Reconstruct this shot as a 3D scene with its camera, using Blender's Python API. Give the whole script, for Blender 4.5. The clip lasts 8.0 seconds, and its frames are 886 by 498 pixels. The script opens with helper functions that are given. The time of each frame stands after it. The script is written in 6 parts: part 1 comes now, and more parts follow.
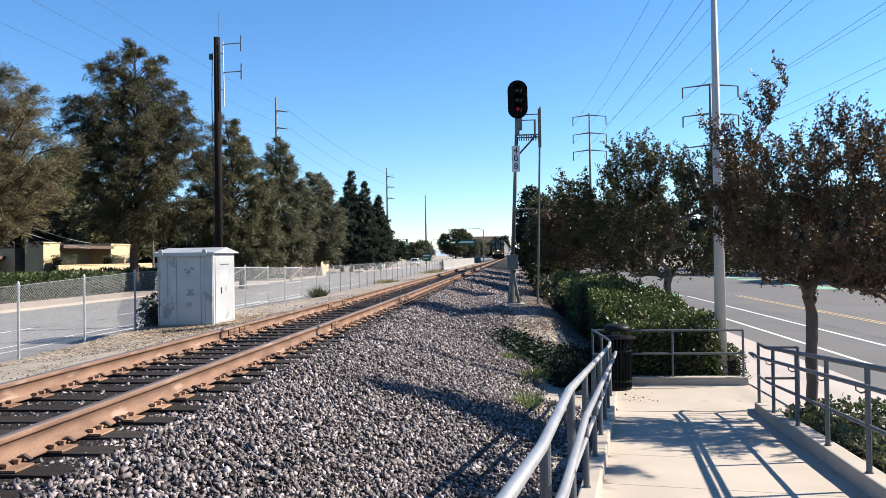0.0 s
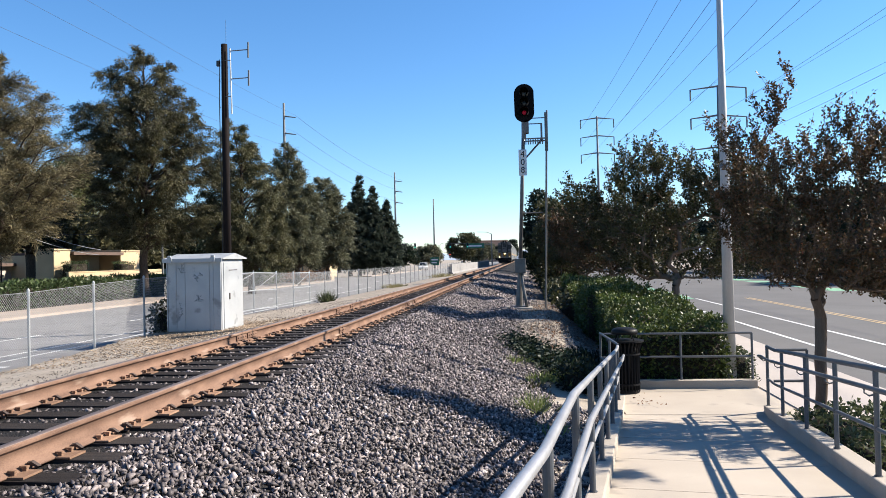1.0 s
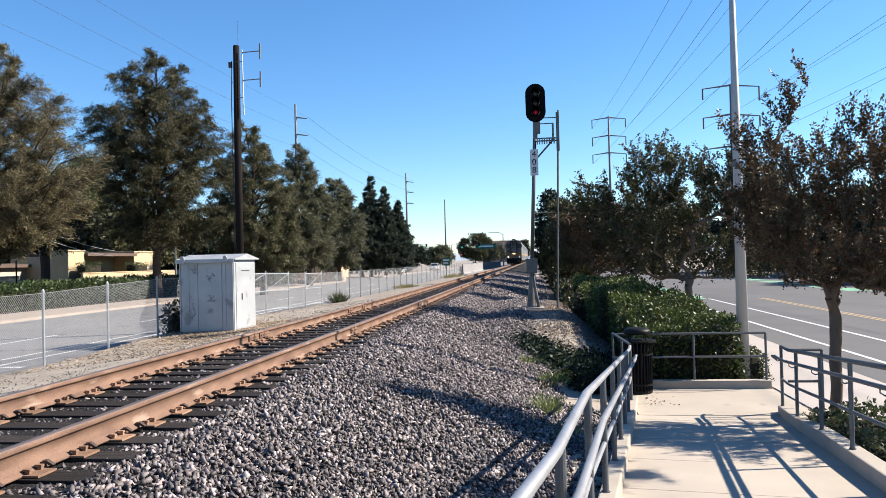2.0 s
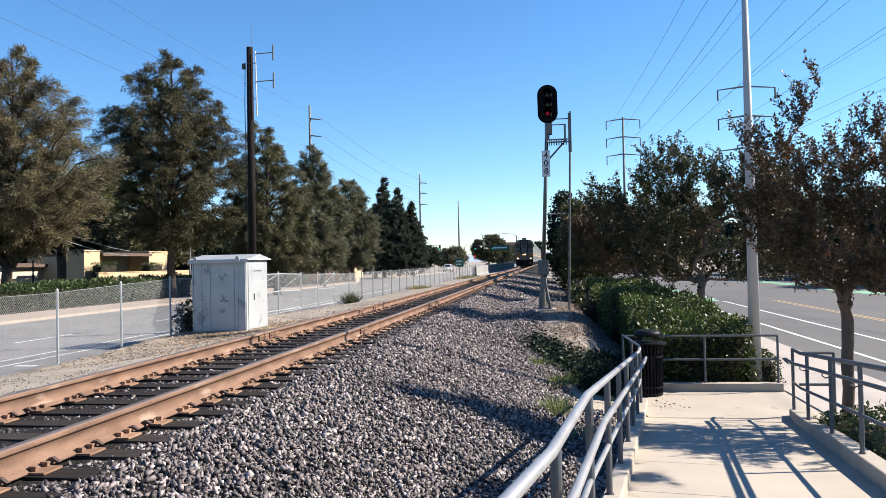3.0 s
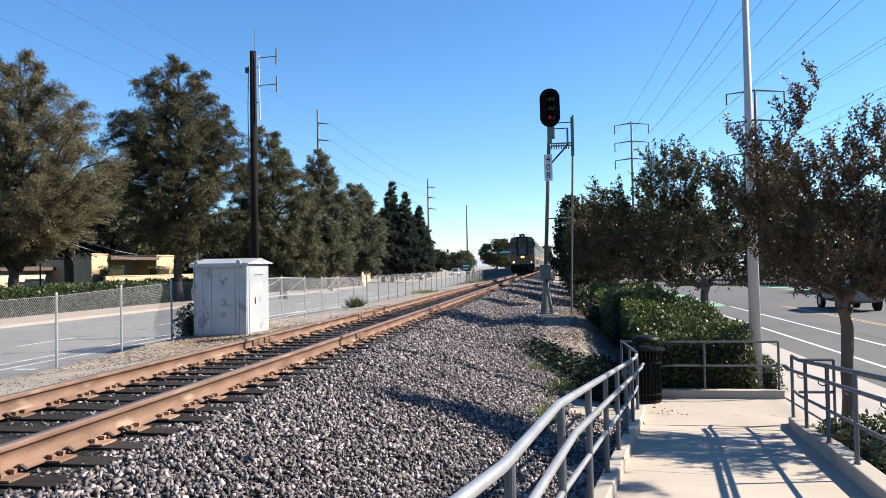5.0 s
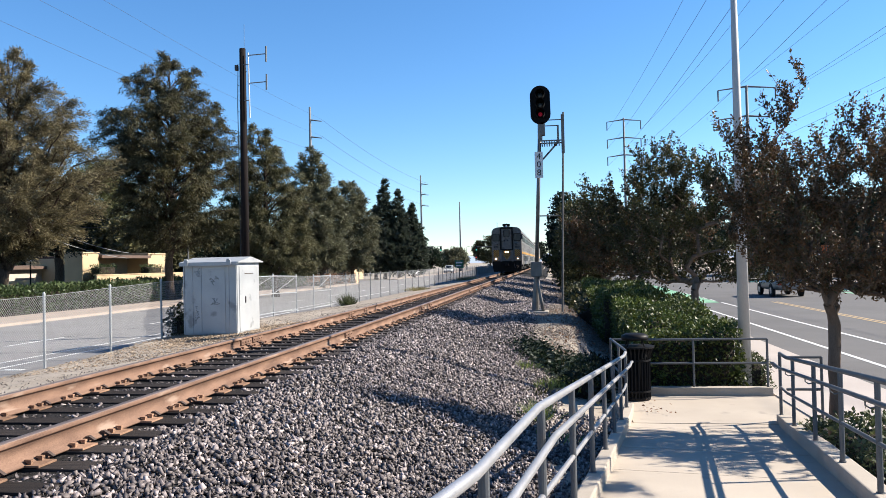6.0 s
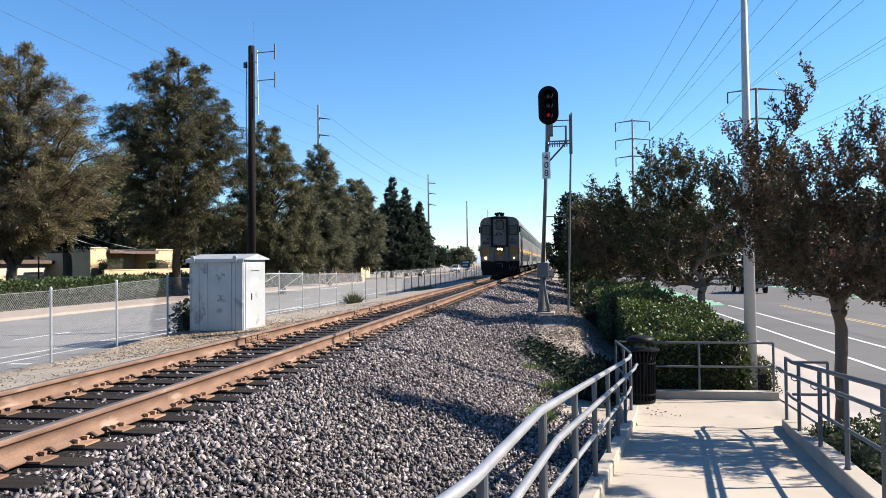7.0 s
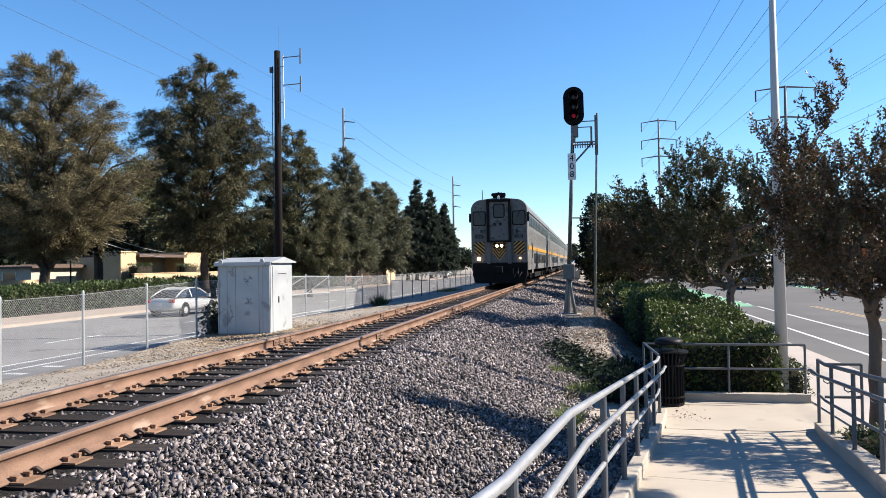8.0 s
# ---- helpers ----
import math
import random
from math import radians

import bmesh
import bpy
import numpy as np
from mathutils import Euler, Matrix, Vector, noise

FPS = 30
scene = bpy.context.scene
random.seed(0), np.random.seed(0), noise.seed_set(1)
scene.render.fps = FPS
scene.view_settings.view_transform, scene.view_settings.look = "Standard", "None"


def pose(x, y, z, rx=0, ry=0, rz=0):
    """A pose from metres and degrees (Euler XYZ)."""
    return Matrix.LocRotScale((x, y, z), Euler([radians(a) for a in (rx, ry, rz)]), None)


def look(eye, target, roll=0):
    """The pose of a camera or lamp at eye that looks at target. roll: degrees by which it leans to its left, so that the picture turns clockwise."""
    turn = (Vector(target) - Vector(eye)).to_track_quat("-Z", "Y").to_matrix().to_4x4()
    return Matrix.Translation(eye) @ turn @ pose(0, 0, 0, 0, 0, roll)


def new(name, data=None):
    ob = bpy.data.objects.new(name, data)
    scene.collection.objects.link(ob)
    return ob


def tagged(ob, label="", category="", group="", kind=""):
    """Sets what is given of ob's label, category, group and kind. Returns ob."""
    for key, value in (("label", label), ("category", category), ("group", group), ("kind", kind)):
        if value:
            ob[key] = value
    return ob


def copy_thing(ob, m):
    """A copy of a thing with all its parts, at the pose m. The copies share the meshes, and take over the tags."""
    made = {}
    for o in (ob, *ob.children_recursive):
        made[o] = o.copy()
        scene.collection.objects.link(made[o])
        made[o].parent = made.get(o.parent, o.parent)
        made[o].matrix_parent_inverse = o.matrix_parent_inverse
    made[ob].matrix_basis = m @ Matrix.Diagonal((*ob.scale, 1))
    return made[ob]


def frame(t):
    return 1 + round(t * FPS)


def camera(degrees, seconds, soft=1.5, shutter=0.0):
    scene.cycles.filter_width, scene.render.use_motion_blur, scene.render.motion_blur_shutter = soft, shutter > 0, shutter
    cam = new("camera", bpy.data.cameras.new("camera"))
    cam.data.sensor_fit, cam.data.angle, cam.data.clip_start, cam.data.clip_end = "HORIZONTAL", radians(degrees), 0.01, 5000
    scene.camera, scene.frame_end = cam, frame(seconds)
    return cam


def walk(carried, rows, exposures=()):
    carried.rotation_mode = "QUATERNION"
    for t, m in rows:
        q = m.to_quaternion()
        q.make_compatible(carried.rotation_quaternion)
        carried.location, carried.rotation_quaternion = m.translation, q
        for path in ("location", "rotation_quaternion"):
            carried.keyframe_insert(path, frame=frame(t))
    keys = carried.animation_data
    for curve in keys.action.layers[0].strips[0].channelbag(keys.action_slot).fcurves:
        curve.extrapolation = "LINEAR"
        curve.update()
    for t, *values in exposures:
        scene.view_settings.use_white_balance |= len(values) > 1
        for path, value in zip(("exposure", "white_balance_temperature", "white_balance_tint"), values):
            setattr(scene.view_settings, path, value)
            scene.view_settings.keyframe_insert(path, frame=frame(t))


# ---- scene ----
cam = camera(60.7, 8.0, soft=0.6)

PATH = [
    (0, (4.238, 1.039, 1.172), (4.036, 3.028, 1.189), -0.9),
    (0.5, (4.258, 1.035, 1.182), (4.047, 3.023, 1.205), -1.0),
    (1, (4.269, 1.035, 1.179), (4.045, 3.022, 1.207), -1.3),
    (1.5, (4.259, 1.029, 1.175), (4.021, 3.015, 1.204), -1.3),
    (2, (4.267, 1.04, 1.171), (4.013, 3.024, 1.201), -1.4),
    (3.5, (4.382, 1.06, 1.158), (4.074, 3.035, 1.198), -0.9),
    (4, (4.423, 1.114, 1.15), (4.102, 3.087, 1.197), -0.7),
    (5.5, (4.604, 1.233, 1.177), (4.299, 3.209, 1.219), -1.3),
    (6, (4.627, 1.255, 1.193), (4.331, 3.233, 1.23), -1.3),
    (6.5, (4.632, 1.265, 1.201), (4.335, 3.242, 1.237), -1.0),
    (7, (4.645, 1.278, 1.206), (4.331, 3.253, 1.241), -0.6),
    (7.5, (4.631, 1.263, 1.208), (4.288, 3.233, 1.243), -0.6),
    (8, (4.633, 1.268, 1.213), (4.254, 3.231, 1.254), -0.9),
]
walk(cam, [(t, look(eye, target, roll)) for t, eye, target, roll in PATH])

# ---- light ----
world = bpy.data.worlds.new("sky_world")
scene.world = world
world.use_nodes = True
_nt = world.node_tree
_sky = _nt.nodes.new("ShaderNodeTexSky")
_sky.sky_type = 'NISHITA'
_sky.sun_disc = False
SUN_DIR = Vector((1.0, 0.33, 0.735)).normalized()
_sky.sun_elevation = math.asin(SUN_DIR.z)
_sky.sun_rotation = math.atan2(SUN_DIR.x, SUN_DIR.y)
_sky.altitude, _sky.air_density, _sky.dust_density, _sky.ozone_density = 20, 1.0, 0.0, 6.0
_nt.nodes["Background"].inputs[1].default_value = 0.080
_hs = _nt.nodes.new("ShaderNodeHueSaturation")
_hs.inputs["Saturation"].default_value = 1.13
_nt.links.new(_sky.outputs[0], _hs.inputs["Color"])
_nt.links.new(_hs.outputs[0], _nt.nodes["Background"].inputs[0])
sun = new("sun", bpy.data.lights.new("sun", 'SUN'))
sun.data.energy, sun.data.angle, sun.data.color = 5.0, radians(0.53), (1.0, 0.91, 0.79)
sun.matrix_world = look(SUN_DIR * 50, (0, 0, 0))
scene.view_settings.exposure = 1.33


# ---- materials ----
def mat(name, c1, c2=None, scale=6.0, fine=60.0, rough=0.8, metal=0.0, bump=0.25, dist=0.01, island=0.0, mixw=0.6, rvar=0.1, stretch=None, stain=None):
    """Two scales of variation between two colours, fine relief, and varied roughness."""
    m = bpy.data.materials.new(name)
    m.use_nodes = True
    t = m.node_tree
    N, L = t.nodes.new, t.links.new
    b = t.nodes["Principled BSDF"]
    c2 = c2 or tuple(v * 0.72 for v in c1)
    co = N("ShaderNodeTexCoord")
    vec = co.outputs["Object"]
    if stretch:
        mp = N("ShaderNodeMapping")
        mp.inputs["Scale"].default_value = stretch
        L(vec, mp.inputs[0])
        vec = mp.outputs[0]
    n1, n2 = N("ShaderNodeTexNoise"), N("ShaderNodeTexNoise")
    for n, s, d in ((n1, scale, 5.0), (n2, fine, 3.0)):
        n.inputs["Scale"].default_value, n.inputs["Detail"].default_value = s, d
        L(vec, n.inputs["Vector"])
    add = N("ShaderNodeMath")
    add.operation = 'MULTIPLY_ADD'
    add.inputs[1].default_value = mixw
    L(n1.outputs[0], add.inputs[0])
    mul = N("ShaderNodeMath")
    mul.operation = 'MULTIPLY'
    mul.inputs[1].default_value = 1 - mixw
    L(n2.outputs[0], mul.inputs[0])
    L(mul.outputs[0], add.inputs[2])
    ramp = N("ShaderNodeValToRGB")
    ramp.color_ramp.elements[0].position, ramp.color_ramp.elements[1].position = 0.36, 0.64
    ramp.color_ramp.elements[0].color, ramp.color_ramp.elements[1].color = (*c2, 1), (*c1, 1)
    L(add.outputs[0], ramp.inputs[0])
    col = ramp.outputs[0]
    if stain:
        n3 = N("ShaderNodeTexNoise")
        n3.inputs["Scale"].default_value, n3.inputs["Detail"].default_value = stain[1], 6.0
        L(vec, n3.inputs["Vector"])
        r3 = N("ShaderNodeValToRGB")
        r3.color_ramp.elements[0].position, r3.color_ramp.elements[1].position = stain[2], stain[2] + 0.09
        L(n3.outputs[0], r3.inputs[0])
        mx = N("ShaderNodeMix")
        mx.data_type = 'RGBA'
        L(r3.outputs[0], mx.inputs[0])
        L(col, mx.inputs[6])
        mx.inputs[7].default_value = (*stain[0], 1)
        col = mx.outputs[2]
    if island:
        if island > 0:
            g = N("ShaderNodeNewGeometry").outputs["Random Per Island"]
        else:
            g = N("ShaderNodeObjectInfo").outputs["Random"]
        hs = N("ShaderNodeHueSaturation")
        mr = N("ShaderNodeMapRange")
        mr.inputs[3].default_value, mr.inputs[4].default_value = 1 - abs(island), 1 + abs(island)
        L(g, mr.inputs[0])
        L(mr.outputs[0], hs.inputs["Value"])
        L(col, hs.inputs["Color"])
        col = hs.outputs[0]
    L(col, b.inputs["Base Color"])
    b.inputs["Metallic"].default_value = metal
    rr = N("ShaderNodeMapRange")
    rr.inputs[3].default_value, rr.inputs[4].default_value = max(0.02, rough - rvar), min(1, rough + rvar)
    L(n2.outputs[0], rr.inputs[0])
    L(rr.outputs[0], b.inputs["Roughness"])
    if bump:
        bp = N("ShaderNodeBump")
        bp.inputs["Strength"].default_value, bp.inputs["Distance"].default_value = bump, dist
        L(n2.outputs[0], bp.inputs["Height"])
        L(bp.outputs[0], b.inputs["Normal"])
    return m


def stone_mat(name):
    """Crushed stone: each piece has its own grey, from near black to pale, with faint speckle and dust."""
    m = bpy.data.materials.new(name)
    m.use_nodes = True
    t = m.node_tree
    N, L = t.nodes.new, t.links.new
    b = t.nodes["Principled BSDF"]
    ramp = N("ShaderNodeValToRGB")
    el = ramp.color_ramp.elements
    el[0].position, el[0].color = 0.0, (0.046, 0.0395, 0.040, 1)
    el[1].position, el[1].color = 1.0, (0.40, 0.345, 0.337, 1)
    for at, c in ((0.35, (0.092, 0.078, 0.077, 1)), (0.65, (0.150, 0.127, 0.124, 1)), (0.88, (0.25, 0.214, 0.208, 1))):
        el.new(at).color = c
    L(N("ShaderNodeNewGeometry").outputs["Random Per Island"], ramp.inputs[0])
    n = N("ShaderNodeTexNoise")
    n.inputs["Scale"].default_value, n.inputs["Detail"].default_value = 42.0, 4.0
    L(N("ShaderNodeTexCoord").outputs["Object"], n.inputs["Vector"])
    mr = N("ShaderNodeMapRange")
    mr.inputs[1].default_value, mr.inputs[2].default_value, mr.inputs[3].default_value, mr.inputs[4].default_value = 0.3, 0.7, 0.65, 1.35
    L(n.outputs[0], mr.inputs[0])
    hs = N("ShaderNodeHueSaturation")
    L(mr.outputs[0], hs.inputs["Value"])
    L(ramp.outputs[0], hs.inputs["Color"])
    L(hs.outputs[0], b.inputs["Base Color"])
    b.inputs["Roughness"].default_value = 0.6
    b.inputs["Specular IOR Level"].default_value = 0.35
    bp = N("ShaderNodeBump")
    bp.inputs["Strength"].default_value, bp.inputs["Distance"].default_value = 0.06, 0.002
    L(n.outputs[0], bp.inputs["Height"])
    L(bp.outputs[0], b.inputs["Normal"])
    return m


def leaf_mat(name, c1, c2, var=0.45, rough=0.55, gloss=0.28, thin=0.26):
    """Leaves: colour varies leaf by leaf; light passes through them a little."""
    m = bpy.data.materials.new(name)
    m.use_nodes = True
    t = m.node_tree
    N, L = t.nodes.new, t.links.new
    b = t.nodes["Principled BSDF"]
    g = N("ShaderNodeNewGeometry").outputs["Random Per Island"]
    ramp = N("ShaderNodeValToRGB")
    ramp.color_ramp.elements[0].color, ramp.color_ramp.elements[1].color = (*c1, 1), (*c2, 1)
    L(g, ramp.inputs[0])
    n = N("ShaderNodeTexNoise")
    n.inputs["Scale"].default_value = 0.9
    L(N("ShaderNodeTexCoord").outputs["Object"], n.inputs["Vector"])
    hs = N("ShaderNodeHueSaturation")
    mr = N("ShaderNodeMapRange")
    mr.inputs[1].default_value, mr.inputs[2].default_value = 0.3, 0.7
    mr.inputs[3].default_value, mr.inputs[4].default_value = 1 - var, 1 + var
    L(n.outputs[0], mr.inputs[0])
    L(mr.outputs[0], hs.inputs["Value"])
    L(ramp.outputs[0], hs.inputs["Color"])
    L(hs.outputs[0], b.inputs["Base Color"])
    b.inputs["Roughness"].default_value = rough
    b.inputs["Specular IOR Level"].default_value = gloss
    tr = N("ShaderNodeBsdfTranslucent")
    L(hs.outputs[0], tr.inputs[0])
    mx = N("ShaderNodeMixShader")
    mx.inputs[0].default_value = thin
    L(b.outputs[0], mx.inputs[1])
    L(tr.outputs[0], mx.inputs[2])
    L(mx.outputs[0], t.nodes["Material Output"].inputs[0])
    return m


def glow(name, color, strength):
    m = bpy.data.materials.new(name)
    m.use_nodes = True
    b = m.node_tree.nodes["Principled BSDF"]
    b.inputs["Base Color"].default_value = (*color, 1)
    b.inputs["Emission Color"].default_value = (*color, 1)
    b.inputs["Emission Strength"].default_value = strength
    return m


CONCRETE = mat("pale_concrete", (0.392, 0.338, 0.276), (0.325, 0.278, 0.226), 1.2, 90, 0.9, bump=0.12, dist=0.004, stain=((0.266, 0.235, 0.2), 2.2, 0.62))
CURBCON = mat("curb_concrete", (0.372, 0.325, 0.27), (0.29, 0.251, 0.205), 1.8, 70, 0.92, bump=0.2, dist=0.004)
BARRIER = mat("weathered_barrier_concrete", (0.2349, 0.2262, 0.2175), (0.174, 0.1696, 0.1653), 0.8, 30, 0.92, bump=0.2, dist=0.004)
SMUDGE = mat("faded_grey_spray_paint", (0.26, 0.27, 0.28), (0.19, 0.2, 0.21), 9, 60, 0.7, bump=0.02)
JOINT = mat("joint_shadow_dirt", (0.1392, 0.1218, 0.1044), None, 9, 60)
GALV = mat("galvanised_rail", (0.368, 0.368, 0.376), (0.288, 0.288, 0.296), 5, 120, 0.42, 0.55, bump=0.04, dist=0.002)
GALVPOST = mat("grey_painted_post", (0.1131, 0.1218, 0.1305), (0.08265, 0.087, 0.0957), 6, 90, 0.5, 0.35, bump=0.05, dist=0.002)
RUST = mat("rusty_rail_side", (0.2218, 0.1375, 0.09744), (0.1087, 0.06612, 0.04872), 3, 70, 0.85, 0.05, bump=0.25, dist=0.003, stretch=(3, 0.7, 3), stain=((0.261, 0.187, 0.1436), 2.4, 0.60))
RAILTOP = mat("worn_rail_top", (0.261, 0.1914, 0.1522), (0.1827, 0.1348, 0.1087), 3, 50, 0.46, 0.55, bump=0.05, dist=0.001, stretch=(4, 0.3, 1))
PLATE = mat("rusty_tie_plate", (0.2958, 0.187, 0.1261), (0.1914, 0.1131, 0.07395), 8, 60, 0.85, bump=0.3, dist=0.003, island=-0.25)
SPIKE = mat("dark_rail_anchor", (0.06525, 0.0435, 0.0348), None, 12, 60, 0.8, bump=0.2)
TIE = mat("creosoted_tie_timber", (0.04176, 0.0348, 0.03132), (0.01914, 0.01653, 0.01566), 7, 50, 0.85, bump=0.6, dist=0.008, island=-0.35, stretch=(0.5, 7, 3))
STONE = stone_mat("grey_ballast_stone")
# near black: the shade between ballast stones is put into this colour
STONEBED_SHADE = mat("ballast_bed_shade", (0.0348, 0.03306, 0.03306), (0.0087, 0.008265, 0.008265), 16, 55, 0.95, bump=1.0, dist=0.03, mixw=0.4)
GRAVEL = mat("greyish_gravel_mound", (0.29, 0.255, 0.225), (0.13, 0.112, 0.098), 9, 45, 0.95, bump=0.9, dist=0.02, mixw=0.4)
DIRT = mat("dry_verge_dirt", (0.348, 0.3045, 0.2523), (0.2436, 0.2088, 0.1696), 0.9, 26, 0.95, bump=0.7, dist=0.02, stain=((0.1479, 0.1218, 0.0957), 3.5, 0.6))
BROWNSOIL = mat("brown_leafy_soil", (0.1087, 0.07656, 0.05568), (0.04785, 0.0348, 0.0261), 2.5, 30, 0.95, bump=0.9, dist=0.03)
# dark soil colour that also carries shade inside hedges and under the tall trees
SOIL_SHADE = mat("dark_soil_and_inner_shade", (0.03915, 0.03132, 0.02436), (0.01914, 0.01566, 0.01305), 3, 30, 0.95, bump=0.8, dist=0.02)
ASPHALT = mat("sun_bleached_asphalt", (0.2044, 0.1984, 0.1931), (0.1522, 0.1479, 0.1444), 0.35, 40, 0.9, bump=0.35, dist=0.006, stain=((0.087, 0.087, 0.08961), 0.7, 0.62))
ASPHALT_E = mat("old_grey_asphalt", (0.1009, 0.09744, 0.0957), (0.07134, 0.06873, 0.06786), 0.35, 40, 0.9, bump=0.35, dist=0.006, stain=((0.07395, 0.07221, 0.07221), 0.7, 0.62))
WHITEPAINT = mat("worn_road_paint", (0.6264, 0.6264, 0.609), (0.4524, 0.4524, 0.435), 3, 40, 0.75, bump=0.2, dist=0.003)
YELLOWPAINT = mat("worn_yellow_road_paint", (0.4524, 0.3132, 0.1479), (0.3132, 0.2349, 0.1392), 2, 30, 0.8, bump=0.2, dist=0.003)
GREENPAINT = mat("green_bike_lane_paint", (0.174, 0.3828, 0.2349), (0.1305, 0.2784, 0.174), 1.0, 30, 0.8, bump=0.2, dist=0.003)
CABINET = mat("dull_white_cabinet_paint", (0.355, 0.367, 0.375), (0.29, 0.302, 0.31), 1.6, 40, 0.5, 0.1, bump=0.06, dist=0.003, stain=((0.20, 0.205, 0.21), 2.2, 0.60))
BLACK = mat("black_signal_paint", (0.00348, 0.00348, 0.003915), (0.00609, 0.00609, 0.00696), 4, 50, 0.75, bump=0.05)
BINBLACK = mat("black_powder_coat", (0.00783, 0.00783, 0.0087), (0.01218, 0.01218, 0.01305), 5, 80, 0.5, 0.0, bump=0.05)
MASTGREY = mat("weathered_mast_aluminium", (0.1479, 0.1436, 0.1392), (0.09135, 0.087, 0.08265), 4, 60, 0.5, 0.5, bump=0.08)
SIGNWHITE = mat("white_sign_face", (0.609, 0.609, 0.609), (0.522, 0.522, 0.522), 5, 40, 0.5)
DARKPOLE = mat("creosoted_pole_timber", (0.01392, 0.00957, 0.0087), (0.00696, 0.00522, 0.00522), 3, 30, 0.85, bump=0.5, dist=0.01, stretch=(6, 6, 0.6))
STEELPOLE = mat("galvanised_utility_steel", (0.1479, 0.1566, 0.1653), (0.1131, 0.1218, 0.1305), 1, 20, 0.7, 0.2, bump=0.05)
LIGHTPOLE = mat("pale_street_pole_concrete", (0.43, 0.42, 0.41), (0.35, 0.342, 0.335), 1.5, 60, 0.6, bump=0.08, dist=0.003, stretch=(1, 1, 0.3))
WIRE = mat("dark_cable", (0.0261, 0.02784, 0.03045), None, 3, 9, 0.6, bump=0)
CHAIN = mat("galvanised_chain_link", (0.2958, 0.3045, 0.3132), (0.2262, 0.2349, 0.2436), 4, 40, 0.5, 0.3, bump=0)
FENCEPOST = mat("galvanised_fence_post", (0.3828, 0.4002, 0.4089), (0.2871, 0.3045, 0.3132), 5, 60, 0.5, 0.45, bump=0.05)
BARK = mat("grey_brown_bark", (0.087, 0.06525, 0.05046), (0.03915, 0.02958, 0.02262), 5, 40, 0.9, bump=0.8, dist=0.015, stretch=(5, 5, 0.8))
SMOOTHBARK = mat("smooth_mottled_bark", (0.1479, 0.1087, 0.08265), (0.087, 0.06264, 0.04785), 4, 40, 0.75, bump=0.25, dist=0.006, stretch=(4, 4, 0.7))
NEEDLES = leaf_mat("drooping_needle_foliage", (0.04648, 0.05116, 0.0243), (0.1265, 0.1145, 0.05554), 0.35)
NEEDLES_DARK = leaf_mat("dark_needle_foliage", (0.03053, 0.03406, 0.01678), (0.09714, 0.08578, 0.04075), 0.4)
NEEDLES2 = leaf_mat("grey_green_foliage", (0.0646, 0.07047, 0.04228), (0.1395, 0.1351, 0.07987), 0.35)
CYPRESS = leaf_mat("dark_conifer_foliage", (0.008004, 0.01609, 0.009222), (0.02018, 0.03167, 0.01723), 0.4)
CONIFER = leaf_mat("grey_green_conifer_foliage", (0.02584, 0.03641, 0.02584), (0.06577, 0.07987, 0.05638), 0.4)
NEEDLES_OLIVE = leaf_mat("olive_needle_foliage", (0.06138, 0.05568, 0.02895), (0.1948, 0.1614, 0.08688), 0.4)
PALEGREEN = leaf_mat("pale_green_foliage", (0.087, 0.0957, 0.0348), (0.2088, 0.2088, 0.087), 0.3)
MYRTLE = leaf_mat("autumn_myrtle_leaf", (0.03053, 0.03412, 0.01257), (0.1391, 0.07003, 0.03412), 0.35, rough=0.46, gloss=0.34, thin=0.22)
MYRTLE2 = leaf_mat("dark_green_street_tree_leaf", (0.02263, 0.03017, 0.0109), (0.07542, 0.06704, 0.02263), 0.4, rough=0.46, gloss=0.34, thin=0.22)
HEDGE = leaf_mat("glossy_hedge_leaf", (0.02561, 0.04642, 0.01041), (0.09448, 0.1136, 0.02401), 0.4, rough=0.46, gloss=0.34, thin=0.22)
HEDGE2 = leaf_mat("roadside_hedge_leaf", (0.0274, 0.04872, 0.01705), (0.06699, 0.09135, 0.03349), 0.35, rough=0.5)
SHRUB = leaf_mat("planter_shrub_leaf", (0.02923, 0.04385, 0.01609), (0.09866, 0.1096, 0.05116), 0.3)
DRYGRASS = leaf_mat("dry_grass_blade", (0.1914, 0.174, 0.0783), (0.2958, 0.261, 0.1479), 0.3)
DEADLEAF = leaf_mat("fallen_dry_leaf", (0.1479, 0.07395, 0.03915), (0.261, 0.1479, 0.087), 0.3)
TRAINGLASS = mat("tinted_train_window", (0.01044, 0.01131, 0.01305), None, 2, 9, 0.32, bump=0, rvar=0.05)
GLASS = mat("dark_window_glass", (0.0174, 0.02175, 0.0261), None, 2, 9, 0.08, bump=0, rvar=0.02)
STAINLESS = mat("dull_stainless_steel", (0.174, 0.1696, 0.1653), (0.1261, 0.1218, 0.1183), 1.2, 30, 0.5, 0.35, bump=0.03, stretch=(1, 0.2, 4))
TRAINPAINT = mat("grey_train_end_paint", (0.1305, 0.1235, 0.1148), (0.07656, 0.07221, 0.06786), 2.2, 30, 0.6, 0.1, bump=0.03, stain=((0.04785, 0.0435, 0.04002), 4.5, 0.55))
TRAINDARK = mat("black_underframe", (0.00783, 0.00783, 0.00783), (0.01392, 0.01305, 0.01218), 3, 30, 0.95, bump=0.2)
TRAINYELLOW = mat("yellow_train_paint", (0.435, 0.2175, 0.03045), (0.3654, 0.1827, 0.0261), 2, 30, 0.5, bump=0.02)
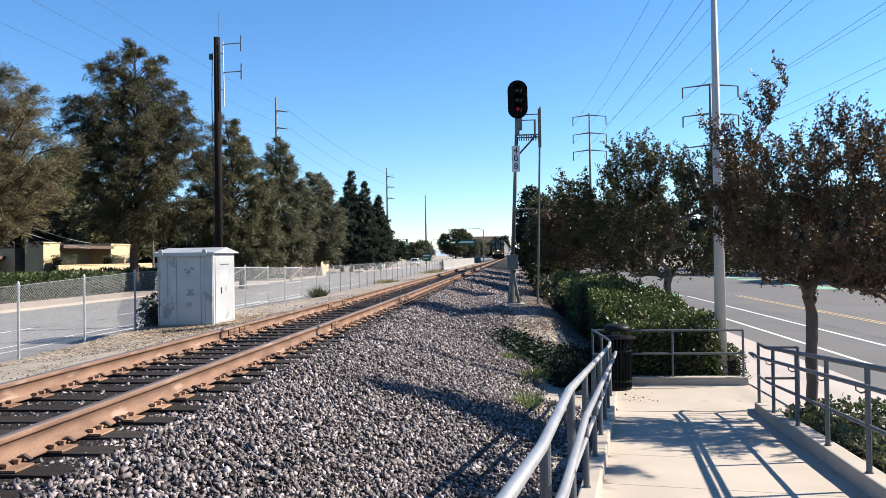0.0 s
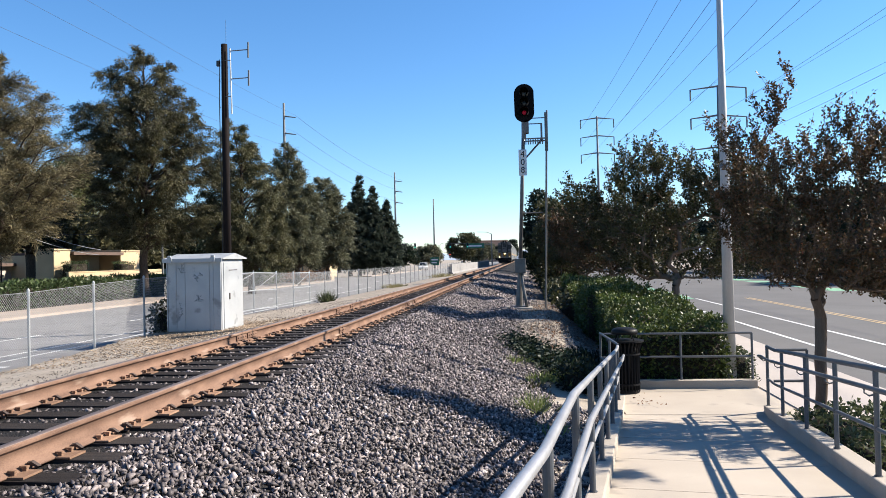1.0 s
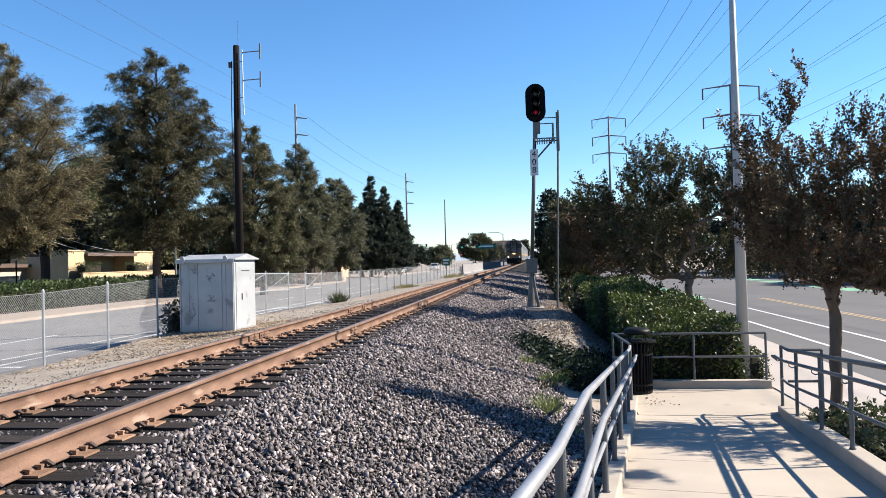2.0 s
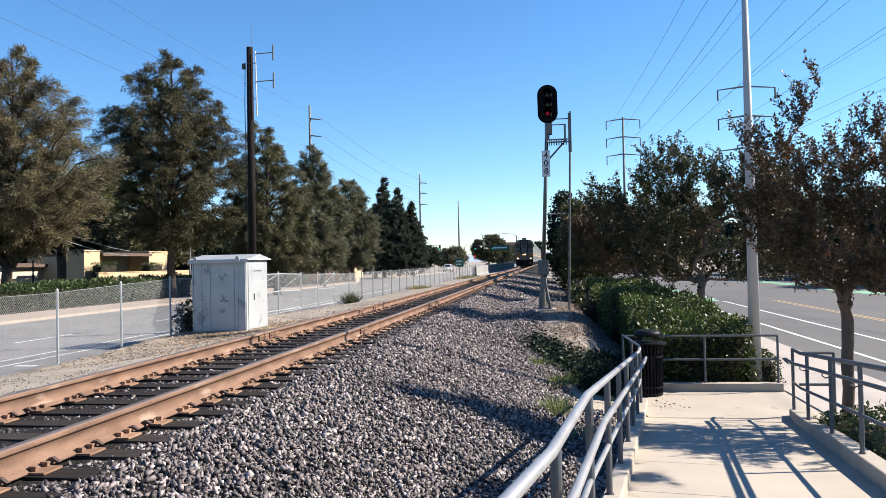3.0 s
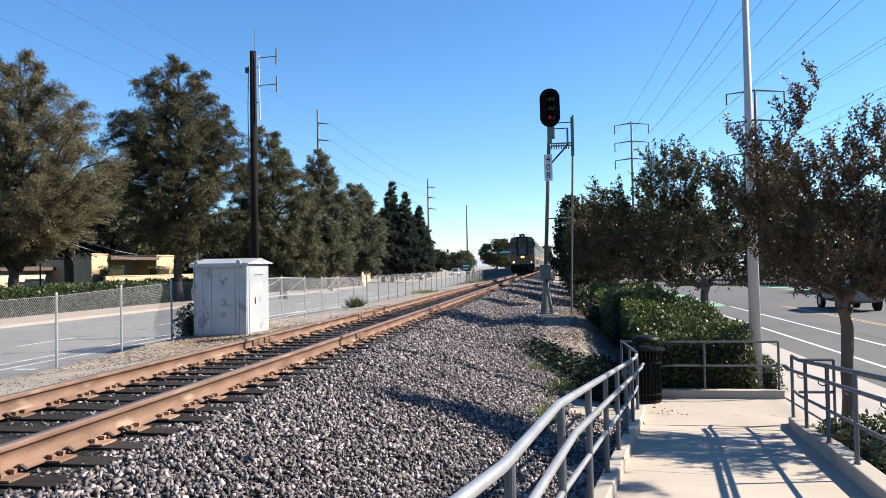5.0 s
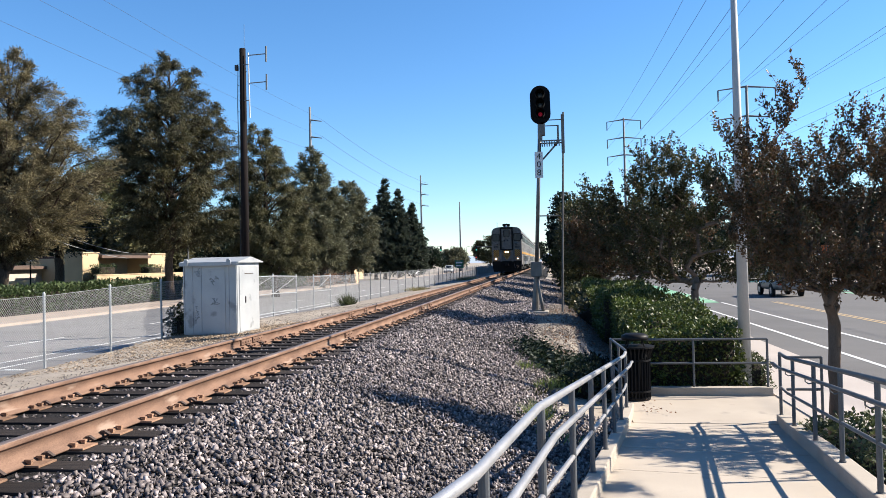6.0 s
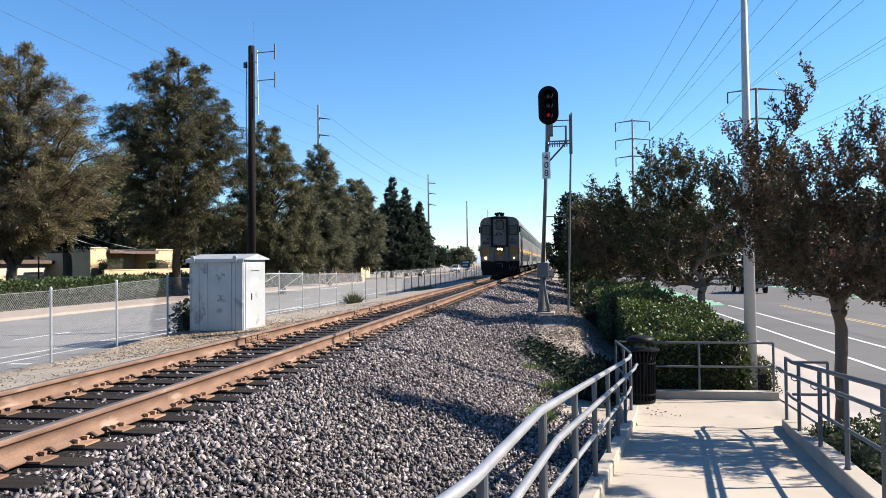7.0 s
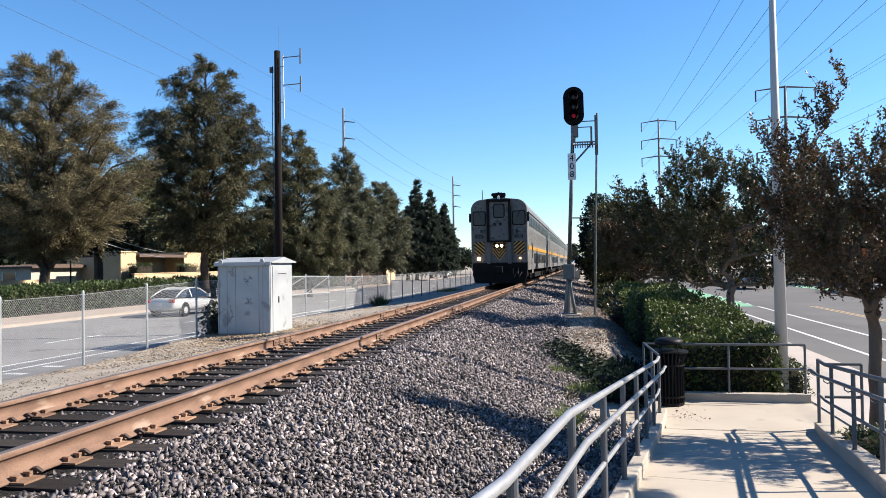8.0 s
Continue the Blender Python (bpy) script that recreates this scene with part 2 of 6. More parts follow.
TRAINBLACK = mat("black_train_paint", (0.0174, 0.0174, 0.01914), None, 2, 30, 0.5, bump=0.02)
SILVERCAR = mat("silver_car_paint", (0.50, 0.50, 0.49), (0.46, 0.46, 0.45), 1, 20, 0.3, 0.25, bump=0, rvar=0.03)
DARKCAR = mat("dark_car_paint", (0.0435, 0.04785, 0.0522), (0.0348, 0.03915, 0.0435), 1, 20, 0.25, 0.3, bump=0, rvar=0.03)
GREYCAR = mat("grey_car_paint", (0.22, 0.23, 0.235), (0.19, 0.20, 0.205), 1, 20, 0.3, 0.2, bump=0, rvar=0.03)
WHITECAR = mat("white_car_paint", (0.609, 0.609, 0.609), (0.5568, 0.5568, 0.5568), 1, 20, 0.3, 0.0, bump=0, rvar=0.03)
TYRE = mat("tyre_rubber", (0.01566, 0.01566, 0.01566), None, 6, 60, 0.85)
STUCCO = mat("cream_stucco", (0.4785, 0.3654, 0.2262), (0.4002, 0.3045, 0.187), 1.0, 50, 0.92, bump=0.3, dist=0.01)
STUCCOW = mat("pale_stucco", (0.4176, 0.3654, 0.3132), (0.348, 0.3045, 0.261), 1.0, 50, 0.92, bump=0.3, dist=0.01)
ROOF = mat("brown_roof_tile", (0.1131, 0.07395, 0.05655), (0.0696, 0.04785, 0.03915), 3, 20, 0.9, bump=0.5, dist=0.03)
BRICKBLDG = mat("far_building_wall", (0.3654, 0.2262, 0.174), (0.2958, 0.1914, 0.1479), 0.4, 6, 0.9, bump=0.1)
SIGNGREEN = mat("green_street_sign", (0.0087, 0.1131, 0.06525), None, 4, 30, 0.5, bump=0)
KERB = mat("far_kerb_and_walk", (0.3654, 0.3001, 0.2479), (0.2871, 0.2349, 0.1914), 0.6, 20, 0.92, bump=0.2)
WALKCON = mat("sidewalk_concrete", (0.392, 0.345, 0.313), (0.329, 0.29, 0.262), 0.7, 60, 0.92, bump=0.15, dist=0.004)
REDGLOW = glow("red_signal_lens", (0.45, 0.01, 0.045), 0.07)
HEADLIGHT = glow("lit_headlamp", (1.0, 0.64, 0.28), 5.0)
TRAFFICRED = glow("red_traffic_lens", (1.0, 0.05, 0.03), 1.0)
TRAFFICGREEN = glow("green_traffic_lens", (0.1, 0.9, 0.6), 0.08)


for _m in (DARKPOLE, BLACK, TRAINDARK, TIE, BINBLACK, STONEBED_SHADE, SOIL_SHADE, GRAVEL, DIRT, BARK, SMOOTHBARK, RUST, PLATE, TRAINBLACK):
    _m.node_tree.nodes["Principled BSDF"].inputs["Specular IOR Level"].default_value = 0.12


# ---- building helpers ----
def part(name, bm, material, parent=None, label="", smooth=False):
    me = bpy.data.meshes.new(name)
    bm.to_mesh(me)
    bm.free()
    me.materials.append(material)
    if smooth:
        for p in me.polygons:
            p.use_smooth = True
    ob = new(name, me)
    if parent:
        ob.parent = parent
    if label:
        tagged(ob, label)
    return ob


def share(name, me, parent, m):
    ob = new(name, me)
    ob.parent = parent
    ob.matrix_basis = m
    return ob


def thing(name, label, category, m=None, group="", kind=""):
    ob = new(name)
    ob.empty_display_size = 0.2
    if m is not None:
        ob.matrix_basis = m
    return tagged(ob, label, category, group, kind)


def np_mesh(name, verts, faces, material, parent=None, smooth=False):
    """A mesh from arrays: verts n x 3, faces n x k."""
    verts, faces = np.asarray(verts, dtype=np.float32), np.asarray(faces, dtype=np.int32)
    me = bpy.data.meshes.new(name)
    k = faces.shape[1]
    me.vertices.add(len(verts))
    me.vertices.foreach_set("co", verts.ravel())
    me.loops.add(faces.size)
    me.loops.foreach_set("vertex_index", faces.ravel())
    me.polygons.add(len(faces))
    me.polygons.foreach_set("loop_start", np.arange(0, faces.size, k, dtype=np.int32))
    me.polygons.foreach_set("loop_total", np.full(len(faces), k, dtype=np.int32))
    if smooth:
        me.polygons.foreach_set("use_smooth", np.ones(len(faces), dtype=bool))
    me.update(calc_edges=True)
    me.materials.append(material)
    ob = new(name, me)
    if parent:
        ob.parent = parent
    return ob


def box(bm, x0, x1, y0, y1, z0, z1, bevel=0.0):
    r = bmesh.ops.create_cube(bm, size=1.0)
    vs = r["verts"]
    for v in vs:
        v.co = Vector(((x0 + x1) / 2 + v.co.x * (x1 - x0), (y0 + y1) / 2 + v.co.y * (y1 - y0), (z0 + z1) / 2 + v.co.z * (z1 - z0)))
    if bevel:
        es = list({e for v in vs for e in v.link_edges})
        bmesh.ops.bevel(bm, geom=es, offset=bevel, segments=2, affect='EDGES', profile=0.6)
    return bm


def rod(bm, p0, p1, r0, r1=None, n=10, caps=True):
    p0, p1 = Vector(p0), Vector(p1)
    r1 = r0 if r1 is None else r1
    d = p1 - p0
    m = Matrix.Translation((p0 + p1) / 2) @ d.to_track_quat("Z", "Y").to_matrix().to_4x4()
    bmesh.ops.create_cone(bm, cap_ends=caps, segments=n, radius1=r0, radius2=max(r1, 1e-4), depth=d.length, matrix=m)
    return bm


def tube(bm, pts, r, n=10):
    """A round bar along a polyline, one closed skin."""
    pts = [Vector(p) for p in pts]
    rings = []
    for i, p in enumerate(pts):
        d = (pts[min(i + 1, len(pts) - 1)] - pts[max(i - 1, 0)]).normalized()
        side = d.cross(Vector((0, 0, 1)))
        if side.length < 0.05:
            side = d.cross(Vector((0, 1, 0)))
        side.normalize()
        up = side.cross(d).normalized()
        rr = r[i] if isinstance(r, (list, tuple)) else r
        rings.append([bm.verts.new(p + rr * (math.cos(a) * side + math.sin(a) * up)) for a in (2 * math.pi * k / n for k in range(n))])
    for a, b in zip(rings, rings[1:]):
        for k in range(n):
            bm.faces.new((a[k], a[(k + 1) % n], b[(k + 1) % n], b[k]))
    bm.faces.new(rings[0][::-1])
    bm.faces.new(rings[-1])
    return bm


def lathe(bm, profile, n=20, centre=(0, 0, 0)):
    c = Vector(centre)
    rings = [[bm.verts.new(c + Vector((r * math.cos(2 * math.pi * k / n), r * math.sin(2 * math.pi * k / n), z))) for k in range(n)] for r, z in profile]
    for a, b in zip(rings, rings[1:]):
        for k in range(n):
            bm.faces.new((a[k], a[(k + 1) % n], b[(k + 1) % n], b[k]))
    bm.faces.new(rings[0][::-1])
    bm.faces.new(rings[-1])
    return bm


def prism(bm, outline, axis, a, b):
    """An outline (pairs) drawn out along an axis from a to b."""
    def at(p, v):
        return {"x": (v, p[0], p[1]), "y": (p[0], v, p[1]), "z": (p[0], p[1], v)}[axis]
    A = [bm.verts.new(at(p, a)) for p in outline]
    B = [bm.verts.new(at(p, b)) for p in outline]
    n = len(outline)
    for k in range(n):
        bm.faces.new((A[k], A[(k + 1) % n], B[(k + 1) % n], B[k]))
    bm.faces.new(A[::-1])
    bm.faces.new(B)
    bmesh.ops.recalc_face_normals(bm, faces=bm.faces)
    return bm


def B():
    return bmesh.new()


# ---- ground, roads, track ----
def smooth01(v):
    v = min(1.0, max(0.0, v))
    return v * v * (3 - 2 * v)


def track_x(y):
    """Sideways place of the track's middle: straight, then a slight bend."""
    return -0.0068 * max(0.0, y - 15.0) * smooth01((y - 8) / 30)


def fence_z(y):
    return float(np.interp(y, [5, 18, 20.7, 23.5, 33, 38, 45], [-1.25, -1.12, -1.02, -0.93, -0.93, -1.05, -1.12]))


def ground_z(x, y):
    """Height of the ground: verge, track bed, shoulder and mound, right-hand verge."""
    xt = x - track_x(y)
    if xt < 0:
        f = fence_z(y)
        left = float(np.interp(-xt, [0, 1.45, 3.0, 5.2, 7.6, 8.3, 8.6], [-0.24, -0.25, -0.62, -0.85, f, -1.32, -1.45]))
        return left
    z = float(np.interp(xt, [0, 1.5, 2.2, 4.6, 5.2], [-0.24, -0.25, -0.42, -1.22, -1.32]))
    far = smooth01((y - 14) / 9) * (1 - smooth01((y - 29) / 10))
    mound = -0.42 - 0.34 * max(0.0, xt - 4.9) - 0.10 * max(0.0, 3.6 - xt)
    z = z * (1 - far) + max(z, max(mound, -1.35)) * far
    keep = 1 - smooth01((y - 36) / 14)
    slow = float(np.interp(xt, [0, 1.5, 2.4, 5.2, 7.0], [-0.24, -0.25, -0.40, -0.85, -1.3]))
    z = z * keep + slow * (1 - keep)
    if xt > 5.2:
        z = min(z, float(np.interp(xt, [5.2, 6.5, 7.5, 60], [z, -1.38, -1.45, -1.45])))
    return z


def grid_sheet(name, xs, ys, fz, material):
    nx, ny = len(xs), len(ys)
    v = [(x, y, fz(x, y)) for y in ys for x in xs]
    i = np.arange(nx * (ny - 1)).reshape(ny - 1, nx)[:, :-1].ravel()
    return np_mesh(name, v, np.stack([i, i + 1, i + nx + 1, i + nx], 1), material, smooth=True)


_xs = [-2500, -800, -300, -120, -60, -40, -30, -25, -20, -14, -10, -9] + [round(-8.6 + 0.2 * k, 2) for k in range(36)] + [round(-1.4 + 0.2 * k, 2) for k in range(46)] + [8, 10, 14, 20, 30, 45, 70, 140, 300, 800, 2500]
_ys = [-400, -150, -60, -25, -10] + [round(-6 + 0.5 * k, 2) for k in range(120)] + [55, 58, 62, 68, 75, 85, 100, 120, 150, 200, 280, 400, 700, 1500, 3500]


def land(x, y):
    if x < -8.6:
        return -1.45
    n = noise.noise((x * 0.8, y * 0.8, 3.1)) * 0.05 + noise.noise((x * 3, y * 3, 1.1)) * 0.018
    return ground_z(x, y) + (n if -8 < x < 7.5 and abs(x - track_x(y)) > 1.4 else 0) - 0.02


ground = tagged(grid_sheet("ground", _xs, _ys, land, DIRT), "dry brown dirt verge beside the railway", "ground", kind="structure")

# brown leafy soil between the railway and the street trees
_soil = grid_sheet("soil_strip", [round(4.6 + 0.2 * k, 2) for k in range(17)], [26 + 1.5 * k for k in range(50)] + [105, 120, 150, 200], lambda x, y: land(x + track_x(y), y) + 0.035 - (0.06 if y < 26.5 else 0), BROWNSOIL)
for _v in _soil.data.vertices:
    _v.co.x += track_x(_v.co.y)
tagged(_soil, "brown leafy soil below the street trees", "ground", kind="structure")

# the crushed-stone bed under the track and its shoulder, near black as gap shade
_bx = [round(-2.6 + 0.15 * k, 2) for k in range(54)]
_by = [round(-5 + 0.3 * k, 2) for k in range(150)] + [42, 46, 52, 60, 75, 100, 140, 200, 300, 420]


def bed(x, y):
    xt = x
    edge = smooth01((x + 2.6) / 0.8)
    z = ground_z(x + track_x(y), y) + 0.015 * edge - 0.10 * (1 - edge)
    lim = 5.1 if y < 16 else 4.5
    if xt > lim - 0.8:
        z -= 0.14 * smooth01((xt - lim + 0.8) / 0.8)
    return z + noise.noise((x * 1.2, y * 1.2, 0.3)) * 0.035 * smooth01((abs(x) - 1.3) / 0.5) + noise.noise((x * 6, y * 6, 9.3)) * 0.012


ballast_bed_shade = grid_sheet("ballast_bed_shade", _bx, _by, bed, STONEBED_SHADE)
for _v in ballast_bed_shade.data.vertices:
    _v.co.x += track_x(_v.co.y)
tagged(ballast_bed_shade, "near-black bed under the track, gap shade in its colour", "ballast", kind="structure")


def slab(name, x0, x1, y0, y1, z, material, label, category, thick=0.12):
    bm = box(B(), x0, x1, y0, y1, z - thick, z)
    return tagged(part(name, bm, material), label, category, kind="structure")


ROADZ = -1.25
slab("road_west", -20.3, -8.35, -300, 700, ROADZ, ASPHALT, "wide grey asphalt road beside the railway fence", "road", 0.3)
slab("pavement_west", -24.2, -20.3, -300, 95, ROADZ + 0.13, KERB, "tan sidewalk and dry strip beyond the road", "pavement", 0.5)
slab("pavement_west_far", -21.8, -20.3, 118, 500, ROADZ + 0.13, KERB, "tan sidewalk beyond the side street", "pavement", 0.5)
slab("road_side", -120, -20.3, 97, 116, ROADZ - 0.006, ASPHALT, "side street joining the road", "road", 0.3)
# tree shade is put into this ground's dark colour
slab("lawn_west", -120, -24.2, -200, 95, ROADZ + 0.15, SOIL_SHADE, "dark ground under the tall trees, shade in its colour", "ground", 0.5)
RZ = -1.40
slab("road_east", 10.45, 30.0, -300, 700, RZ, ASPHALT_E, "grey asphalt street with bike lane lines", "road", 0.3)
slab("pavement_east", 8.4, 10.45, 12.6, 300, RZ + 0.13, WALKCON, "pinkish concrete sidewalk along the street", "pavement", 0.4)
slab("pavement_east_near", 9.2, 10.45, -60, 12.6, RZ + 0.13, WALKCON, "pinkish concrete sidewalk along the street", "pavement", 0.4)
slab("pavement_east_far", 30.0, 33.0, -60, 300, RZ + 0.15, KERB, "sidewalk on the far side of the street", "pavement", 0.4)


def stripe(name, x0, x1, y0, y1, z, material, label):
    return slab(name, x0, x1, y0, y1, z + 0.006, material, label, "road marking", 0.012)


for _x, _y0, _y1, _w in ((-9.55, -60, 50, 0.10), (-10.35, -60, 70, 0.10), (-13.55, -60, 60, 0.0)):
    if _w:
        stripe("lane_line", _x - _w / 2, _x + _w / 2, _y0, _y1, ROADZ, WHITEPAINT, "worn white lane line")
for _k in range(16):
    stripe("lane_dash", -13.6, -13.48, 6 + _k * 9.0, 9 + _k * 9.0, ROADZ, WHITEPAINT, "worn white lane dash")
for _k in range(5):
    stripe("road_mark", -9.3 + 0.02 * _k, -8.75 + 0.02 * _k, 13.2 + 1.3 * _k, 13.42 + 1.3 * _k, ROADZ, WHITEPAINT, "faded white road marking")
stripe("bike_line", 11.90, 12.03, -60, 46, RZ, WHITEPAINT, "white bike lane line")
stripe("bike_line", 13.75, 13.88, -60, 46, RZ, WHITEPAINT, "white bike lane line")
for _k in range(5):
    stripe("bike_dash", 13.75, 13.88, 48 + 2.4 * _k, 49.2 + 2.4 * _k, RZ, WHITEPAINT, "white dash along the green lane")
stripe("centre_line", 16.45, 16.57, -60, 46, RZ, YELLOWPAINT, "faded yellow centre line")
stripe("centre_line", 16.70, 16.82, -60, 46, RZ, YELLOWPAINT, "faded yellow centre line")
stripe("green_lane", 12.05, 13.70, 46, 80, RZ, GREENPAINT, "green painted bike lane")
for _k in range(6):
    stripe("green_block", 23.6, 25.2, 52 + 5.6 * _k, 56.0 + 5.6 * _k, RZ, GREENPAINT, "green painted bike lane block")


# ---- rails ----
def rail_profile():
    h = [(-0.037, -0.003), (-0.034, 0.0), (0.034, 0.0), (0.037, -0.003), (0.037, -0.036), (0.034, -0.041), (0.011, -0.045), (0.009, -0.15), (0.075, -0.186), (0.075, -0.200),
         (-0.075, -0.200), (-0.075, -0.186), (-0.009, -0.15), (-0.011, -0.045), (-0.034, -0.041), (-0.037, -0.036)]
    return h


_ry = [round(-12 + 1.5 * k, 2) for k in range(50)] + [64, 70, 80, 95, 120, 160, 220, 300, 420]
track = thing("railway_track", "single railway track with rusty rails on dark timber ties", "railway track", kind="structure")


def rail(x0):
    prof = rail_profile()
    n = len(prof)
    v = [(track_x(y) + x0 + px, y, pz) for y in _ry for px, pz in prof]
    f = [(j * n + k, j * n + (k + 1) % n, (j + 1) * n + (k + 1) % n, (j + 1) * n + k) for j in range(len(_ry) - 1) for k in range(n)]
    ob = np_mesh("rail", v, f, RUST, track)
    ob.data.materials.append(RAILTOP)
    for p in ob.data.polygons:
        if p.index % n in (0, 1, 2):
            p.material_index = 1
    tagged(ob, "rusty steel rail with a worn bright top")
    return ob


RAIL_L, RAIL_R = rail(-0.7525), rail(0.7525)
# joint bars with bolts where rails meet
for _x, _ys2 in ((0.7525, (14.9, 22.9, 24.4, 36.0, 40.5)), (-0.7525, (13.75, 14.25, 20.6, 22.2, 48.0))):
    for _y in _ys2:
        bm = B()
        for s in (-1, 1):
            box(bm, s * 0.012, s * 0.034, -0.22, 0.22, -0.135, -0.05, 0.004)
            for k in range(4):
                rod(bm, (s * 0.03, -0.165 + 0.11 * k, -0.09), (s * 0.046, -0.165 + 0.11 * k, -0.09), 0.012, n=6)
        _jb = part("joint_bar", bm, RUST, track, "rusty bolted joint bar")
        _jb.location = (track_x(_y) + _x, _y, 0)
        part("joint_gap", box(B(), -0.0385, 0.0385, -0.008, 0.008, -0.17, 0.0006), SPIKE, _jb, "dark gap between rail ends")

_tie = bmesh.new()
box(_tie, -1.30, 1.30, -0.115, 0.115, -0.36, -0.182, 0.012)
_tie_me = bpy.data.meshes.new("tie")
_tie.to_mesh(_tie_me)
_tie.free()
_tie_me.materials.append(TIE)
_pl = bmesh.new()
box(_pl, -0.19, 0.19, -0.10, 0.10, -0.182, -0.166, 0.003)
for _s in (-1, 1):
    for _d in (-0.06, 0.06):
        box(_pl, _s * 0.078, _s * 0.108, _d - 0.012, _d + 0.012, -0.168, -0.142)
        box(_pl, _s * 0.058, _s * 0.112, _d - 0.016, _d + 0.016, -0.146, -0.132)
_pl_me = bpy.data.meshes.new("tie_plate")
_pl.to_mesh(_pl_me)
_pl.free()
_pl_me.materials.append(PLATE)
_an = bmesh.new()
for _s in (-1, 1):
    tube(_an, [(_s * 0.03, 0, -0.195), (_s * 0.095, 0, -0.19), (_s * 0.125, 0, -0.16), (_s * 0.085, 0, -0.14), (_s * 0.05, 0, -0.148)], 0.02, 5)
_an_me = bpy.data.meshes.new("rail_anchor")
_an.to_mesh(_an_me)
_an.free()
_an_me.materials.append(SPIKE)
_rt = random.Random(5)
for _k in range(-16, 274):
    _y = 1.2 + 0.508 * _k
    _a = _rt.uniform(-1.2, 1.2)
    _o = _rt.uniform(-0.05, 0.05)
    share("tie", _tie_me, track, pose(track_x(_y) + _o, _y, _rt.uniform(-0.028, -0.022), 0, 0, _a))
    if _k < 125:
        for _x in (-0.7525, 0.7525):
            share("tie_plate", _pl_me, track, pose(track_x(_y) + _x, _y, -0.022))
    if _k < 125:
        for _x in (-0.7525, 0.7525):
            share("rail_anchor", _an_me, track, pose(track_x(_y) + _x, _y + _rt.choice((-0.15, 0.15)), -0.02))


# ---- loose stones ----
def stone_templates(rng, n=10, low=False):
    out = []
    for _ in range(n):
        bm = bmesh.new()
        # shards: few corners, wide flat faces and sharp edges
        for _k in range(6 if low else 7):
            bm.verts.new(Vector([rng.gauss(0, 1) for _ in range(3)]).normalized() * rng.uniform(0.8, 1.2))
        hull = bmesh.ops.convex_hull(bm, input=bm.verts)
        bmesh.ops.delete(bm, geom=list({g for g in hull["geom_unused"] + hull["geom_interior"] if isinstance(g, bmesh.types.BMVert)}), context='VERTS')
        bmesh.ops.recalc_face_normals(bm, faces=bm.faces)
        bm.verts.index_update()
        sc = Vector((rng.uniform(0.95, 1.4), rng.uniform(0.75, 1.1), rng.uniform(0.55, 0.9)))
        bm.verts.ensure_lookup_table()
        V = np.array([[v.co.x * sc.x, v.co.y * sc.y, v.co.z * sc.z] for v in bm.verts])
        F = np.array([[v.index for v in f.verts] for f in bm.faces])
        out.append((V, F))
        bm.free()
    return out


def scatter_stones(name, pts, sizes, material, seed, label, low=False):
    rng, nr = random.Random(seed), np.random.RandomState(seed)
    temps = stone_templates(rng, 10, low)
    V, F, base = [], [], 0
    which = nr.randint(0, len(temps), len(pts))
    for k, (tv, tf) in enumerate(temps):
        sel = np.where(which == k)[0]
        if not len(sel):
            continue
        n = len(sel)
        q = nr.normal(size=(n, 4))
        q /= np.linalg.norm(q, axis=1)[:, None]
        w, x, y, z = q.T
        R = np.stack([1 - 2 * (y * y + z * z), 2 * (x * y - z * w), 2 * (x * z + y * w), 2 * (x * y + z * w), 1 - 2 * (x * x + z * z), 2 * (y * z - x * w),
                      2 * (x * z - y * w), 2 * (y * z + x * w), 1 - 2 * (x * x + y * y)], 1).reshape(n, 3, 3)
        vv = np.einsum("nij,vj->nvi", R, tv) * sizes[sel][:, None, None] + pts[sel][:, None, :]
        V.append(vv.reshape(-1, 3))
        F.append((tf[None] + (np.arange(n) * len(tv))[:, None, None] + base).reshape(-1, 3))
        base += n * len(tv)
    return tagged(np_mesh(name, np.concatenate(V), np.concatenate(F), material), label, "stones", kind="stuff")


def stone_field(seed, x0, x1, y0, y1, density, s0, s1, keep=None):
    nr = np.random.RandomState(seed)
    n = int((x1 - x0) * (y1 - y0) * density)
    P = np.stack([nr.uniform(x0, x1, n), nr.uniform(y0, y1, n), np.zeros(n)], 1)
    S = s0 + (s1 - s0) * nr.beta(1.6, 2.6, n)
    ok = []
    for i in range(n):
        x, y = P[i, 0], P[i, 1]
        if keep and not keep(x, y):
            continue
        for xr in (-0.7525, 0.7525):
            if abs(x - xr) < 0.12:
                break
        else:
            P[i, 2] = max(bed(x, y), ground_z(x + track_x(y), y) - 0.03) + S[i] * nr.uniform(-0.5, 1.1)
            if abs(x) < 1.3:
                d = ((y - 1.2) / 0.508) % 1.0
                d = min(d, 1 - d) * 0.508
                if d < 0.14 and nr.rand() < 0.985:
                    continue
                P[i, 2] = -0.245 + S[i] * nr.uniform(-0.4, 0.5)
            P[i, 0] += track_x(y)
            ok.append(i)
    return P[ok], S[ok]


def wall_x(y):
    return 5.678 - 0.1425 * (13.648 - y) - 0.12


def stony(x, y):
    if y > 13.6:
        e = 4.6 - 0.07 * (y - 13.6) if y < 24 else 3.9 + 0.12 * min(y - 24, 8)
        return x < e + 0.4 * noise.noise((y * 0.9, 0.2, 0.1))
    return x < wall_x(y) - 0.03


